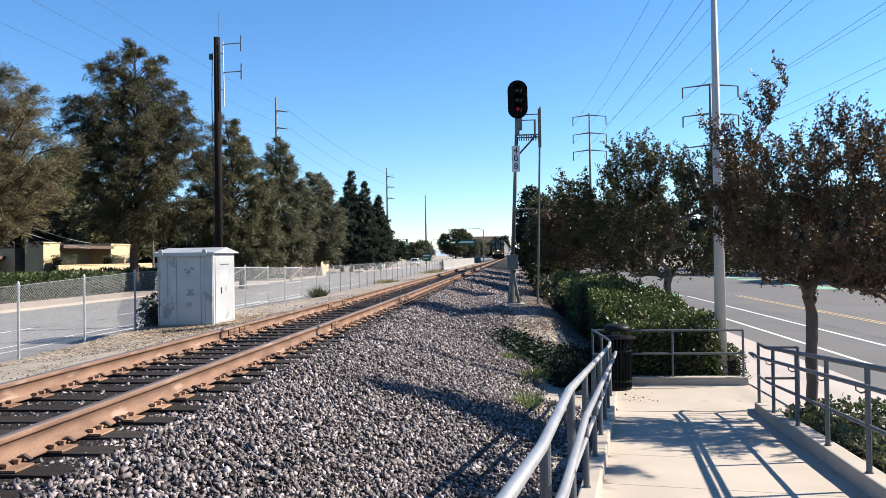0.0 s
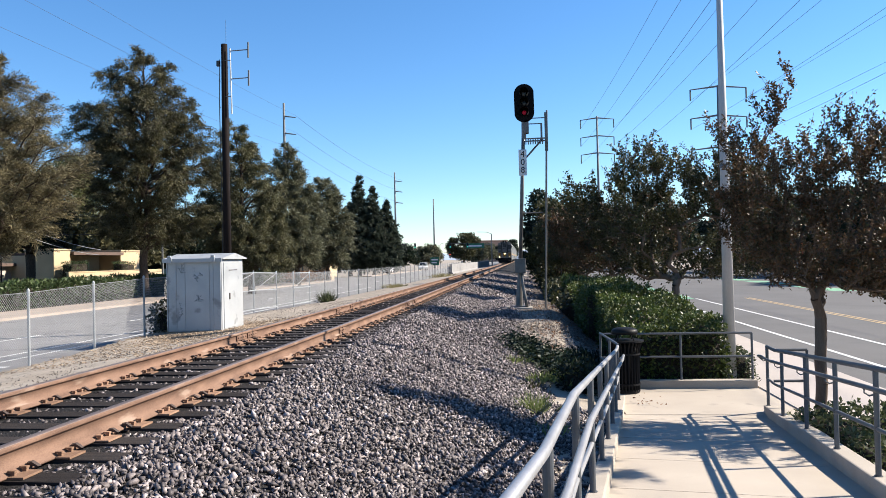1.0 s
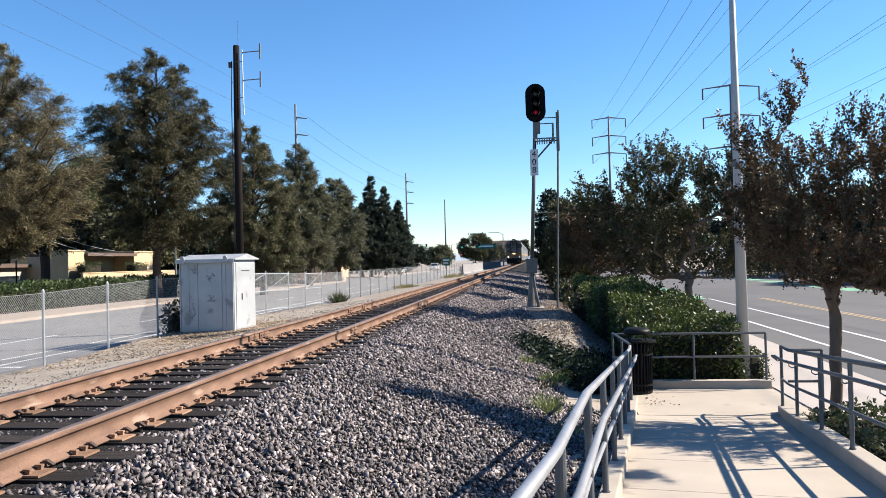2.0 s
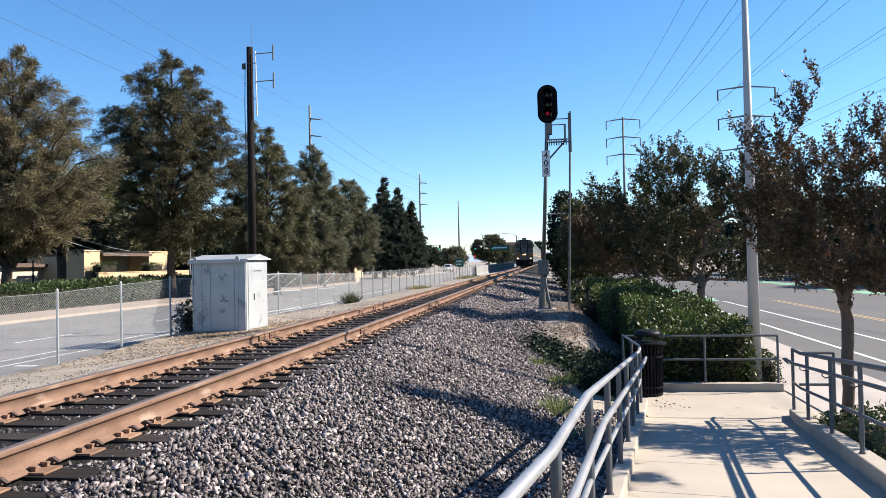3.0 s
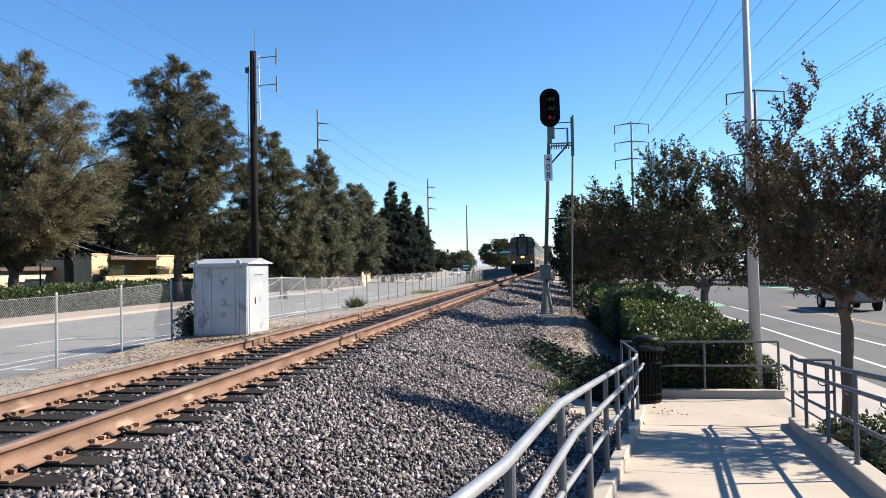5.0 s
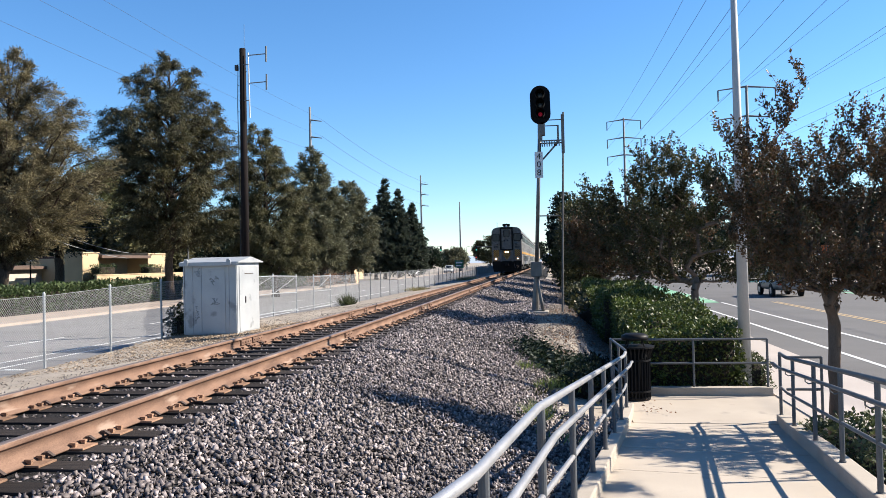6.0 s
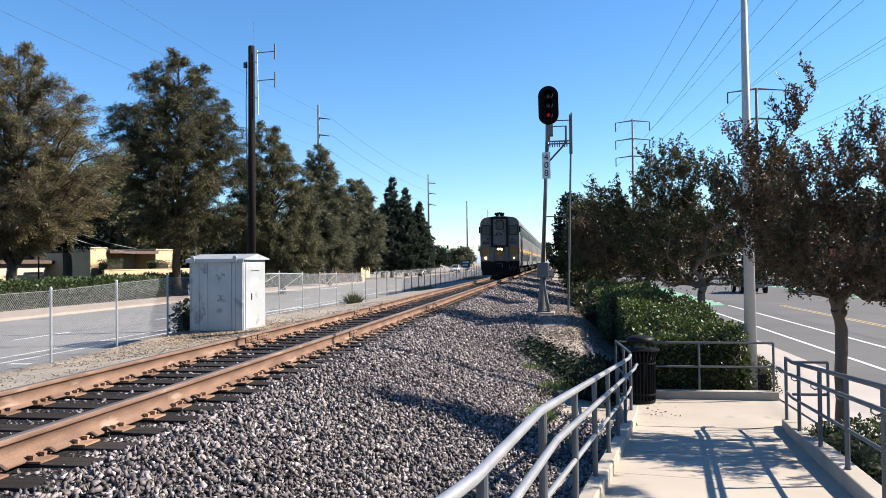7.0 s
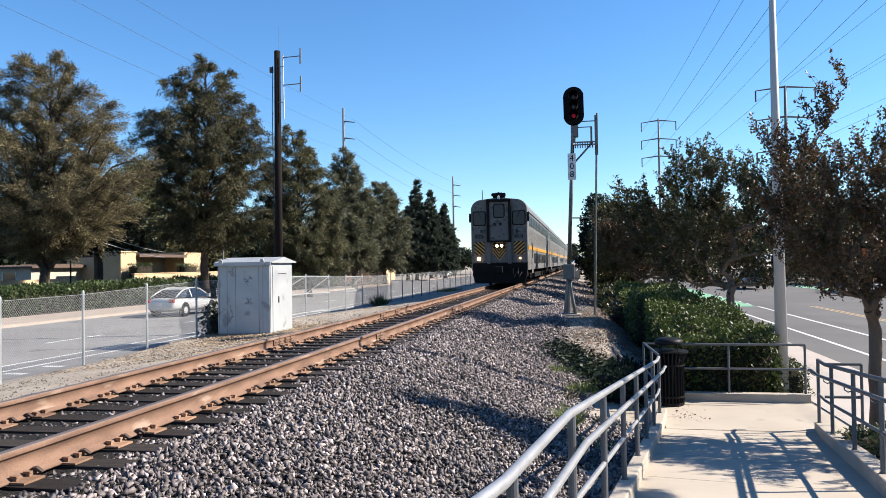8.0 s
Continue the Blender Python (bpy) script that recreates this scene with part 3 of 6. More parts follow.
_p1, _s1 = stone_field(1, 1.0, 5.2, 2.2, 9.5, 1450, 0.014, 0.045, stony)
scatter_stones("ballast_stones", _p1, _s1, STONE, 11, "loose angular grey ballast stones")
_p2, _s2 = stone_field(2, 1.0, 5.6, 9.5, 17.0, 1050, 0.017, 0.049, stony)
scatter_stones("ballast_stones", _p2, _s2, STONE, 12, "loose angular grey ballast stones")
_p3, _s3 = stone_field(3, 1.0, 5.4, 17.0, 34.0, 430, 0.023, 0.053, stony)
scatter_stones("ballast_stones", _p3, _s3, STONE, 13, "loose angular grey ballast stones", low=True)
_p4, _s4 = stone_field(4, 1.0, 5.2, 34.0, 75.0, 90, 0.045, 0.09, stony)
scatter_stones("ballast_stones", _p4, _s4, STONE, 14, "loose angular grey ballast stones", low=True)
_p8, _s8 = stone_field(8, 1.0, 5.0, -6.0, 2.2, 420, 0.02, 0.05, stony)
scatter_stones("ballast_stones", _p8, _s8, STONE, 18, "loose angular grey ballast stones", low=True)
_p5, _s5 = stone_field(5, -1.32, 1.32, -4.0, 22.0, 330, 0.018, 0.042)
scatter_stones("crib_stones", _p5, _s5, STONE, 15, "grey ballast stones between the ties")
_p6, _s6 = stone_field(6, -2.5, 1.32, 22.0, 45.0, 130, 0.025, 0.05)
scatter_stones("crib_stones", _p6, _s6, STONE, 16, "grey ballast stones between the ties", low=True)
_p7, _s7 = stone_field(7, -2.9, -1.3, 4.0, 22.0, 90, 0.012, 0.035)
scatter_stones("verge_stones", _p7, _s7, STONE, 17, "scattered small stones on the dirt verge", low=True)


# ---- ramp, landing and railings ----
RA = Vector((5.678, 13.648, 0))      # foot of the outermost railing post
RU = Vector((-0.1411, -0.990, 0))    # up the ramp, towards the platform
RV = Vector((0.990, -0.1411, 0))     # across the ramp
RAMPM = Matrix(((RV.x, RU.x, 0, RA.x), (RV.y, RU.y, 0, RA.y), (0, 0, 1, 0), (0, 0, 0, 1)))


def ramp_z(s):
    """Floor height s metres up the ramp: landing, ramp, level rest, ramp."""
    return float(np.interp(s, [-3, 0.5, 8.3, 9.7, 16.0], [-1.30, -1.30, -0.615, -0.595, -0.05]))


def inner_top(s):
    return float(np.interp(s, [-1, 0.1, 0.8, 3.05, 5.65, 8.3, 9.7, 16], [-0.275, -0.272, -0.25, -0.045, 0.19, 0.42, 0.44, 0.98]))


def inner_curb(s):
    return float(np.interp(s, [0.1, 1.3, 3.05, 4.45, 5.7, 8.3, 9.7, 16], [-1.19, -1.095, -0.91, -0.79, -0.695, -0.47, -0.45, 0.095]))


ramp = thing("ramp", "pale concrete access ramp with side curbs", "ramp", RAMPM, kind="structure")
_ss = [0.5, 1.1, 1.5, 3.0, 4.5, 6.0, 7.4, 8.3, 9.7, 12, 14, 16]
for a, b in zip(_ss, _ss[1:]):
    za, zb = ramp_z(a), ramp_z(b)
    bm = prism(B(), [(a + 0.004, za), (b - 0.004, zb), (b - 0.004, -1.6), (a + 0.004, -1.6)], "x", 0.09, 2.19)
    part("floor_panel", bm, CONCRETE, ramp, "pale concrete ramp floor panel")
part("joint_filler", prism(B(), [(s, ramp_z(s) - 0.012) for s in _ss] + [(16, -1.62), (0.5, -1.62)], "x", 0.092, 2.188), JOINT, ramp)
for x0, x1, lab, s0 in ((-0.05, 0.09, "outer", -0.35), (2.19, 2.38, "inner", 0.30)):
    bm = B()
    sl = [s0, 0.5, 8.3, 9.7, 16.0]
    sl = [0.05, 1.3, 3.05, 5.7, 8.3, 9.7, 16.0] if lab == "inner" else sl
    top = [(s, inner_curb(s) if lab == "inner" else ramp_z(s) + 0.14) for s in sl]
    o = top + [(16.0, -1.7), (sl[0], -1.7)]
    prism(bm, [(p[0], p[1]) for p in o], "x", x0, x1)
    c = part("curb", bm, CURBCON, ramp, "raised concrete curb along the ramp")
    mod = c.modifiers.new("edge", 'BEVEL')
    mod.width, mod.segments, mod.limit_method = 0.015, 2, 'ANGLE'
landing = thing("landing", "pale concrete landing at the ramp foot", "landing", kind="structure")
bm = B()
box(bm, 5.72, 8.62, 13.05, 15.38, -1.6, -1.29)
part("slab", bm, CONCRETE, landing)
bm = B()
bm.faces.new([bm.verts.new(v) for v in ((5.70, 12.98, -1.298), (8.0, 12.65, -1.298), (8.0, 13.05, -1.298), (5.70, 13.05, -1.298))])
part("threshold", bm, CONCRETE, landing)
bm = B()
box(bm, 6.22, 8.36, 15.38, 15.58, -1.6, -1.145, 0.012)
part("edge_curb", bm, CURBCON, landing, "low concrete curb at the landing's edge")
bm = B()
box(bm, 5.55, 5.735, 13.7, 15.58, -1.6, -1.175, 0.012)
part("edge_curb", bm, CURBCON, landing, "low concrete curb at the landing's edge")


def railing(name, x, posts, top_of, foot_of, metal, label, hook, marks):
    """Posts, top rail, graspable handrail on brackets and a lower rail, following the ramp's slope."""
    r = thing(name, label, "railing", RAMPM)
    for s in posts:
        z0, z1 = foot_of(s), top_of(s)
        bm = rod(B(), (x, s, z0 - 0.01), (x, s, z1 - 0.015), 0.024, n=12)
        rod(bm, (x, s, z0), (x, s, z0 + 0.008), 0.034, n=12)
        part("post", bm, GALVPOST, r)
    marks = [posts[0]] + marks
    part("top_rail", tube(B(), [(x, s, top_of(s)) for s in marks], 0.025, 12), metal, r, "round steel top rail", True)
    part("lower_rail", tube(B(), [(x, s, top_of(s) - 0.50) for s in marks], 0.019, 10), metal, r, "", True)
    hx = x + hook
    pts = [(x + hook * 0.3, posts[0] - 0.24, top_of(posts[0]) - 0.24), (hx, posts[0] - 0.26, top_of(posts[0]) - 0.18), (hx, posts[0], top_of(posts[0]) - 0.15)] + [(hx, s, top_of(s) - 0.15) for s in marks[1:]]
    part("handrail", tube(B(), pts, 0.021, 10), metal, r, "round steel handrail", True)
    for s in posts:
        zc = top_of(s) - 0.15
        bm = tube(B(), [(x, s, zc - 0.06), (x + hook * 0.6, s, zc - 0.075), (hx, s, zc - 0.05), (hx, s, zc - 0.01)], 0.008, 6)
        part("bracket", bm, GALVPOST, r)
    return r


railing("ramp_railing", 0.0, [0.05 + 1.36 * k for k in range(9)], lambda s: ramp_z(s) + 1.005, lambda s: ramp_z(s) + 0.14, GALV, "grey galvanised pipe railing along the outer ramp edge", 0.09, [0.5, 8.3, 9.7, 15.0])
railing("ramp_railing", 2.25, [0.12, 1.36, 2.92, 4.35, 5.72, 7.1, 8.5, 9.9, 11.3], inner_top, inner_curb, GALVPOST, "dark grey steel railing along the inner ramp edge", -0.09, [0.8, 3.05, 5.65, 8.3, 9.7, 15.0])
# the return panel at the inner railing's foot, and the level guard at the landing


def guard(name, label, a, b, z0, posts, mid=0.5, h=0.86):
    g = thing(name, label, "railing")
    a, b = Vector(a), Vector(b)
    for k in posts:
        p = a.lerp(b, k)
        bm = rod(B(), (p.x, p.y, z0), (p.x, p.y, z0 + h), 0.021, n=10)
        part("post", bm, GALVPOST, g)
    for f in (1.0, mid):
        bm = rod(B(), (a.x, a.y, z0 + h * f), (b.x, b.y, z0 + h * f), 0.021, n=10)
        part("top_rail" if f == 1.0 else "mid_rail", bm, GALVPOST, g)
    return g


guard("landing_guard", "dark grey pipe guard rail at the landing", (6.25, 15.48, 0), (8.30, 15.48, 0), -1.15, [0.38, 1.0])
guard("landing_guard", "dark grey pipe guard rail beside the trash can", (5.68, 13.62, 0), (5.57, 15.48, 0), -1.17, [0.45, 1.0], h=0.90)
guard("landing_guard", "dark grey pipe guard rail behind the trash can", (5.57, 15.48, 0), (6.25, 15.48, 0), -1.17, [], h=0.885)
guard("ramp_return", "dark grey pipe return panel at the ramp foot", (7.93, 13.05, 0), (8.42, 13.05, 0), -1.25, [1.0], h=0.94)


# ---- relay cabinet beside the track ----
def relay_cabinet():
    c = thing("relay_cabinet", "dull white metal railway equipment cabinet with graffiti smudges", "cabinet", pose(-5.98, 24.2, -0.93, 0, 0, -2.5))
    bm = box(B(), -0.90, 0.90, -0.78, 0.78, 0.06, 2.30, 0.015)
    part("body", bm, CABINET, c)
    bm = box(B(), -0.86, 0.86, -0.74, 0.74, -0.25, 0.06)
    part("plinth", bm, CURBCON, c)
    for x0, x1 in ((-0.86, -0.30), (-0.28, 0.50), (0.52, 0.86)):
        bm = box(B(), x0, x1, -0.796, -0.775, 0.10, 2.22, 0.006)
        part("side_panel", bm, CABINET, c)
    for x in (-0.885, -0.60, 0.62, 0.86):
        bm = box(B(), x - 0.018, x + 0.018, -0.812, -0.778, 0.08, 2.26, 0.005)
        part("seam_strip", bm, CABINET, c)
    bm = B()
    o = [(-0.90, 2.28), (0.90, 2.28), (0.90, 2.31), (0.0, 2.47), (-0.90, 2.31)]
    prism(bm, o, "x", -0.99, 1.0)
    part("roof", bm, CABINET, c, "low pitched metal roof")
    bm = box(B(), -0.97, 0.97, -0.93, -0.90, 2.20, 2.315, 0.005)
    part("eave_strip", bm, CABINET, c)
    d = part("door", box(B(), 0.895, 0.918, -0.66, 0.66, 0.14, 2.18, 0.006), CABINET, c, "sunlit white metal door")
    part("handle", box(B(), 0.918, 0.945, -0.30, -0.26, 1.02, 1.22, 0.006), SPIKE, d, "dark door handle")
    part("vent", box(B(), 0.917, 0.924, -0.30, 0.30, 1.92, 1.945), SPIKE, d)
    for x in (-0.72, 0.70):
        bm = box(B(), x - 0.07, x + 0.07, -0.97, -0.93, 2.20, 2.36, 0.01)
        rod(bm, (x - 0.05, -0.95, 2.38), (x + 0.05, -0.95, 2.38), 0.035, n=10)
        part("lifting_lug", bm, CABINET, c)
    # graffiti smudges, as thin paint films
    rs = random.Random(3)
    for cx, cz, w, h in ((-0.42, 1.98, 0.16, 0.18), (-0.47, 0.72, 0.10, 0.42), (0.16, 1.15, 0.20, 0.34), (0.12, 1.75, 0.2, 0.16)):
        bm = B()
        for k in range(9):
            x, z = cx + rs.uniform(-w / 2, w / 2), cz + rs.uniform(-h / 2, h / 2)
            pts = [(x, -0.7985, z), (x + rs.uniform(-0.08, 0.08), -0.7985, z + rs.uniform(-0.06, 0.06)), (x + rs.uniform(-0.1, 0.1), -0.7985, z + rs.uniform(-0.1, 0.1))]
            tube(bm, pts, 0.011, 4)
        part("smudge", bm, SMUDGE, c, "grey spray paint smudge")
    return c


relay_cabinet()


# ---- block signal ----
def digits(text, size, m, parent, material, name="lettering"):
    cu = bpy.data.curves.new(name, 'FONT')
    cu.body, cu.size, cu.align_x, cu.align_y, cu.extrude = text, size, 'CENTER', 'CENTER', 0.002
    tmp = bpy.data.objects.new("tmp", cu)
    scene.collection.objects.link(tmp)
    me = bpy.data.meshes.new_from_object(tmp.evaluated_get(bpy.context.evaluated_depsgraph_get()))
    bpy.data.objects.remove(tmp)
    me.materials.clear()
    me.materials.append(material)
    ob = new(name, me)
    ob.parent, ob.matrix_basis = parent, m
    return ob


def signal():
    s = thing("railway_signal", "tall railway block signal with black hooded head showing red", "railway signal", pose(3.94, 25.0, -0.46))
    lean = lambda z: 0.047 * z
    bm = box(B(), -0.42, 0.42, -0.36, 0.36, -0.4, 0.10, 0.03)
    part("footing", bm, CURBCON, s, "concrete footing")
    bm = B()
    rod(bm, (0, 0, 0.08), (lean(1.1), 0, 1.15), 0.125, 0.07, 14)
    box(bm, -0.2, 0.2, -0.2, 0.2, 0.08, 0.13)
    part("base_cone", bm, MASTGREY, s)
    part("mast", rod(B(), (lean(1.0), 0, 1.0), (lean(6.4), 0, 6.4), 0.062, 0.055, 14), MASTGREY, s, "weathered aluminium mast", True)
    bm = box(B(), lean(1.4) - 0.17, lean(1.4) + 0.17, -0.24, -0.06, 1.16, 1.62, 0.02)
    part("junction_box", bm, MASTGREY, s, "grey junction box")
    bm = tube(B(), [(0.12, -0.12, 1.15), (0.13, -0.14, 0.8), (0.20, -0.2, 0.4), (0.26, -0.24, 0.05)], 0.05, 8)
    part("conduit", bm, MASTGREY, s, "", True)
    # number plate
    pz = 4.69
    pl = part("number_plate", box(B(), lean(pz) - 0.125, lean(pz) + 0.125, -0.12, -0.10, 4.22, 5.04, 0.01), SIGNWHITE, s, "white number plate with black digits")
    for k, ch in enumerate("408"):
        digits(ch, 0.27, pose(lean(pz), -0.122, 4.885 - 0.25 * k, 90, 0, 0), pl, TRAINBLACK, "digit")
    # head: a black oblong target, hoods and one lit lens
    hx, hz = lean(6.5), 6.50
    bm = B()
    o = []
    for k in range(24):
        a = 2 * math.pi * k / 24
        o.append((hx + 0.315 * math.cos(a), hz + 0.315 * math.sin(a) + (0.29 if math.sin(a) > 0 else -0.29)))
    prism(bm, o, "y", -0.10, -0.075)
    head = part("target", bm, BLACK, s, "black rounded signal target")
    bm = box(B(), hx - 0.15, hx + 0.15, -0.075, 0.22, hz - 0.48, hz + 0.48, 0.03)
    part("lamp_case", bm, BLACK, head)
    for k, dz in enumerate((0.30, 0.0, -0.30)):
        bm = B()
        n = 14
        ring = []
        for i in range(n):
            a = math.radians(-55 + 290 * i / (n - 1))
            ring.append((hx + 0.14 * math.cos(a), hz + dz + 0.14 * math.sin(a)))
        for (x0, z0), (x1, z1) in zip(ring, ring[1:]):
            vs = [bm.verts.new(v) for v in ((x0, -0.10, z0), (x1, -0.10, z1), (x1, -0.46, z1), (x0, -0.46, z0))]
            bm.faces.new(vs)
        hd = part("hood", bm, BLACK, head)
        md = hd.modifiers.new("thick", 'SOLIDIFY')
        md.thickness = 0.006
        bm = B()
        lathe(bm, [(0.0, 0.012), (0.07, 0.008), (0.105, 0.0), (0.105, -0.01)][::-1], 18)
        ln = part("lens", bm, REDGLOW if k == 2 else TRAINGLASS, head, "lit red lens" if k == 2 else "dark lens", True)
        ln.matrix_basis = pose(hx, -0.104, hz + dz, 90, 0, 0)
        if k == 2:
            ln.scale = (0.62, 0.62, 1)
    bm = B()
    box(bm, hx - 0.02, hx + 0.13, -0.10, 0.10, 5.55, 5.98, 0.02)
    rod(bm, (hx - 0.03, 0, 5.4), (hx - 0.02, 0, 6.1), 0.075, n=12)
    part("bracket", bm, MASTGREY, s, "cast head bracket")
    # ladder-side pole with platform
    bm = rod(B(), (0.83, 0.1, -0.1), (1.01, 0.1, 6.28), 0.035, 0.03, 10)
    box(bm, 0.93, 1.03, 0.06, 0.14, 5.0, 6.22, 0.01)
    part("side_pole", bm, MASTGREY, s, "slim grey side pole")
    bm = B()
    for k in range(8):
        xa = 0.32 + 0.075 * k
        box(bm, xa, xa + 0.03, -0.25, 0.25, 5.24, 5.34)
    box(bm, 0.24, 0.96, -0.27, -0.24, 5.33, 5.37)
    box(bm, 0.24, 0.96, 0.24, 0.27, 5.33, 5.37)
    part("platform", bm, MASTGREY, s, "narrow grated platform")
    bm = rod(B(), (0.26, 0, 4.72), (0.80, 0, 5.30), 0.028, n=8)
    part("strut", bm, MASTGREY, s)
    bm = rod(B(), (0.3, 0.1, 6.05), (0.95, 0.1, 6.05), 0.016, n=8)
    rod(bm, (0.34, 0.1, 5.87), (0.86, 0.1, 5.87), 0.016, n=8)
    box(bm, 0.80, 0.86, 0.05, 0.12, 5.3, 5.87)
    part("guard_bar", bm, MASTGREY, s)
    bm = rod(B(), (0.16, 0, 3.05), (0.82, 0.1, 3.05), 0.02, n=8)
    part("tie_bar", bm, MASTGREY, s)
    return s


signal()


# ---- trash can ----
def trash_can():
    c = thing("trash_can", "black slatted steel trash can with a domed lid", "trash can", pose(5.96, 15.02, -1.29))
    part("liner", lathe(B(), [(0.20, 0.03), (0.215, 0.10), (0.215, 0.86), (0.19, 0.88)], 20), BLACK, c, "dark inner liner", True)
    bm = B()
    lathe(bm, [(0.235, 0.0), (0.25, 0.01), (0.25, 0.05), (0.235, 0.06)], 24)
    part("base_ring", bm, BINBLACK, c)
    for k in range(26):
        a = 2 * math.pi * k / 26
        ca, sa = math.cos(a), math.sin(a)
        bm = tube(B(), [(0.24 * ca, 0.24 * sa, 0.03), (0.245 * ca, 0.245 * sa, 0.72), (0.262 * ca, 0.262 * sa, 0.82), (0.315 * ca, 0.315 * sa, 0.925)], [0.016, 0.016, 0.015, 0.013], 5)
        part("slat", bm, BINBLACK, c)
    for r, z in ((0.322, 0.93), (0.255, 0.70), (0.252, 0.16)):
        bm = B()
        lathe(bm, [(r - 0.012, z - 0.014), (r + 0.012, z - 0.014), (r + 0.012, z + 0.014), (r - 0.012, z + 0.014)], 28)
        part("hoop", bm, BINBLACK, c)
    lid = part("lid", lathe(B(), [(0.20, 1.05), (0.23, 1.055), (0.238, 1.09), (0.225, 1.13), (0.16, 1.16), (0.03, 1.175)], 24), BINBLACK, c, "domed black rain lid", True)
    for k in range(4):
        a = math.pi / 4 + math.pi / 2 * k
        rod_b = rod(B(), (0.22 * math.cos(a), 0.22 * math.sin(a), 0.90), (0.15 * math.cos(a), 0.15 * math.sin(a), 1.085), 0.012, n=6)
        part("lid_leg", rod_b, BINBLACK, lid)
    return c


trash_can()


# ---- chain-link fence ----
FX = -7.7


def chain_fence():
    f = thing("chain_link_fence", "galvanised chain-link fence along the railway", "fence")
    ys = [4.5, 7.2, 9.9, 12.6, 15.3, 18.0, 20.75, 23.5, 26.3, 29.2] + [33.0, 36.0, 38.6, 41.5, 44.6] + [47.6 + 2.95 * k for k in range(34)]
    for y in ys:
        z = fence_z(y)
        bm = rod(B(), (0, 0, -0.3), (0, 0, 1.78), 0.032, n=8)
        lathe(bm, [(0.036, 1.74), (0.036, 1.79), (0.012, 1.83)], 8)
        p = part("post", bm, FENCEPOST if y < 42 else GALVPOST, f)
        p.location = (FX, y, z)
    # woven wire, two families of zigzag strands
    V, F = [], []
    h = 1.66

    def strand(y0, y1, w=0.0030):
        za, zb = fence_z(y0), fence_z(y1)
        p0, p1 = Vector((FX + 0.03, y0, za + 0.06)), Vector((FX + 0.03, y1, zb + 0.06 + h))
        d = (p1 - p0).normalized()
        s1 = Vector((1, 0, 0)) * w
        s2 = d.cross(Vector((1, 0, 0))).normalized() * w
        b = len(V)
        for p in (p0, p1):
            V.extend([tuple(p + s1), tuple(p - 0.5 * s1 + 0.87 * s2), tuple(p - 0.5 * s1 - 0.87 * s2)])
        F.extend([(b, b + 1, b + 4, b + 3), (b + 1, b + 2, b + 5, b + 4), (b + 2, b, b + 3, b + 5)])
    y = 4.5
    while y < 46:
        strand(y, y + h * 0.86)
        strand(y + h * 0.86, y)
        y += 0.066
    while y < 140:
        strand(y, y + h * 0.86, 0.0022)
        strand(y + h * 0.86, y, 0.0022)
        y += 0.11
    np_mesh("wire_mesh", V, F, CHAIN, f)
    bm = tube(B(), [(FX + 0.03, yy, fence_z(yy) + 1.73) for yy in (4.5, 12, 18, 20.7, 23.5, 29, 33, 38, 45, 90, 145)], 0.006, 5)
    part("top_wire", bm, CHAIN, f)
    for ya, yb in ((29.2, 33.0), (33.0, 36.0), (38.6, 41.5)):
        bm = B()
        for hz in (0.12, 0.95, 1.72):
            rod(bm, (FX + 0.02, ya, fence_z(ya) + hz), (FX + 0.02, yb, fence_z(yb) + hz), 0.022, n=8)
        rod(bm, (FX + 0.02, ya, fence_z(ya) + 0.95), (FX + 0.02, yb, fence_z(yb) + 1.72), 0.014, n=6)
        part("gate_frame", bm, FENCEPOST, f, "braced pipe gate frame")
    return f


chain_fence()


# ---- poles and cables ----
def radio_pole():
    p = thing("radio_pole", "dark creosoted timber pole with railway radio antennas", "utility pole", pose(-6.9, 28.2, -0.95))
    part("shaft", rod(B(), (0, 0, -0.2), (0.03, 0, 10.38), 0.155, 0.115, 16), DARKPOLE, p, "", True)
    a = part("antenna", rod(B(), (0.30, -0.05, 7.75), (0.27, -0.05, 10.2), 0.028, 0.024, 8), SIGNWHITE, p, "white antenna mast with two dipoles")
    for z in (9.05, 10.1):
        bm = rod(B(), (0.26, -0.05, z), (0.98, -0.05, z + 0.02), 0.02, n=6)
        rod(bm, (0.97, -0.05, z - 0.28), (0.98, -0.05, z + 0.30), 0.034, n=8)
        part("dipole", bm, STEELPOLE, a)
    bm = B()
    for z in (8.4, 9.75):
        rod(bm, (0.0, -0.1, z), (0.3, -0.05, z), 0.018, n=6)
    part("bracket", bm, STEELPOLE, p)
    for k in range(16):
        z = 2.0 + 0.5 * k
        s = 1 if k % 2 else -1
        part("step_peg", rod(B(), (s * 0.13, 0, z), (s * 0.20, -0.02, z + 0.02), 0.012, n=5), STEELPOLE, p)
    part("whip", rod(B(), (0.10, 0, 10.3), (0.11, 0, 11.3), 0.007, n=5), STEELPOLE, p)
    bm = tube(B(), [(-0.16, -0.05, 1.2), (-0.15, -0.06, 5.0), (-0.17, -0.06, 8.2), (-0.13, -0.06, 9.8)], 0.016, 6)
    box(bm, -0.24, -0.13, -0.12, 0.0, 9.55, 9.75)
    part("feed_cable", bm, WIRE, p)
    return p


radio_pole()


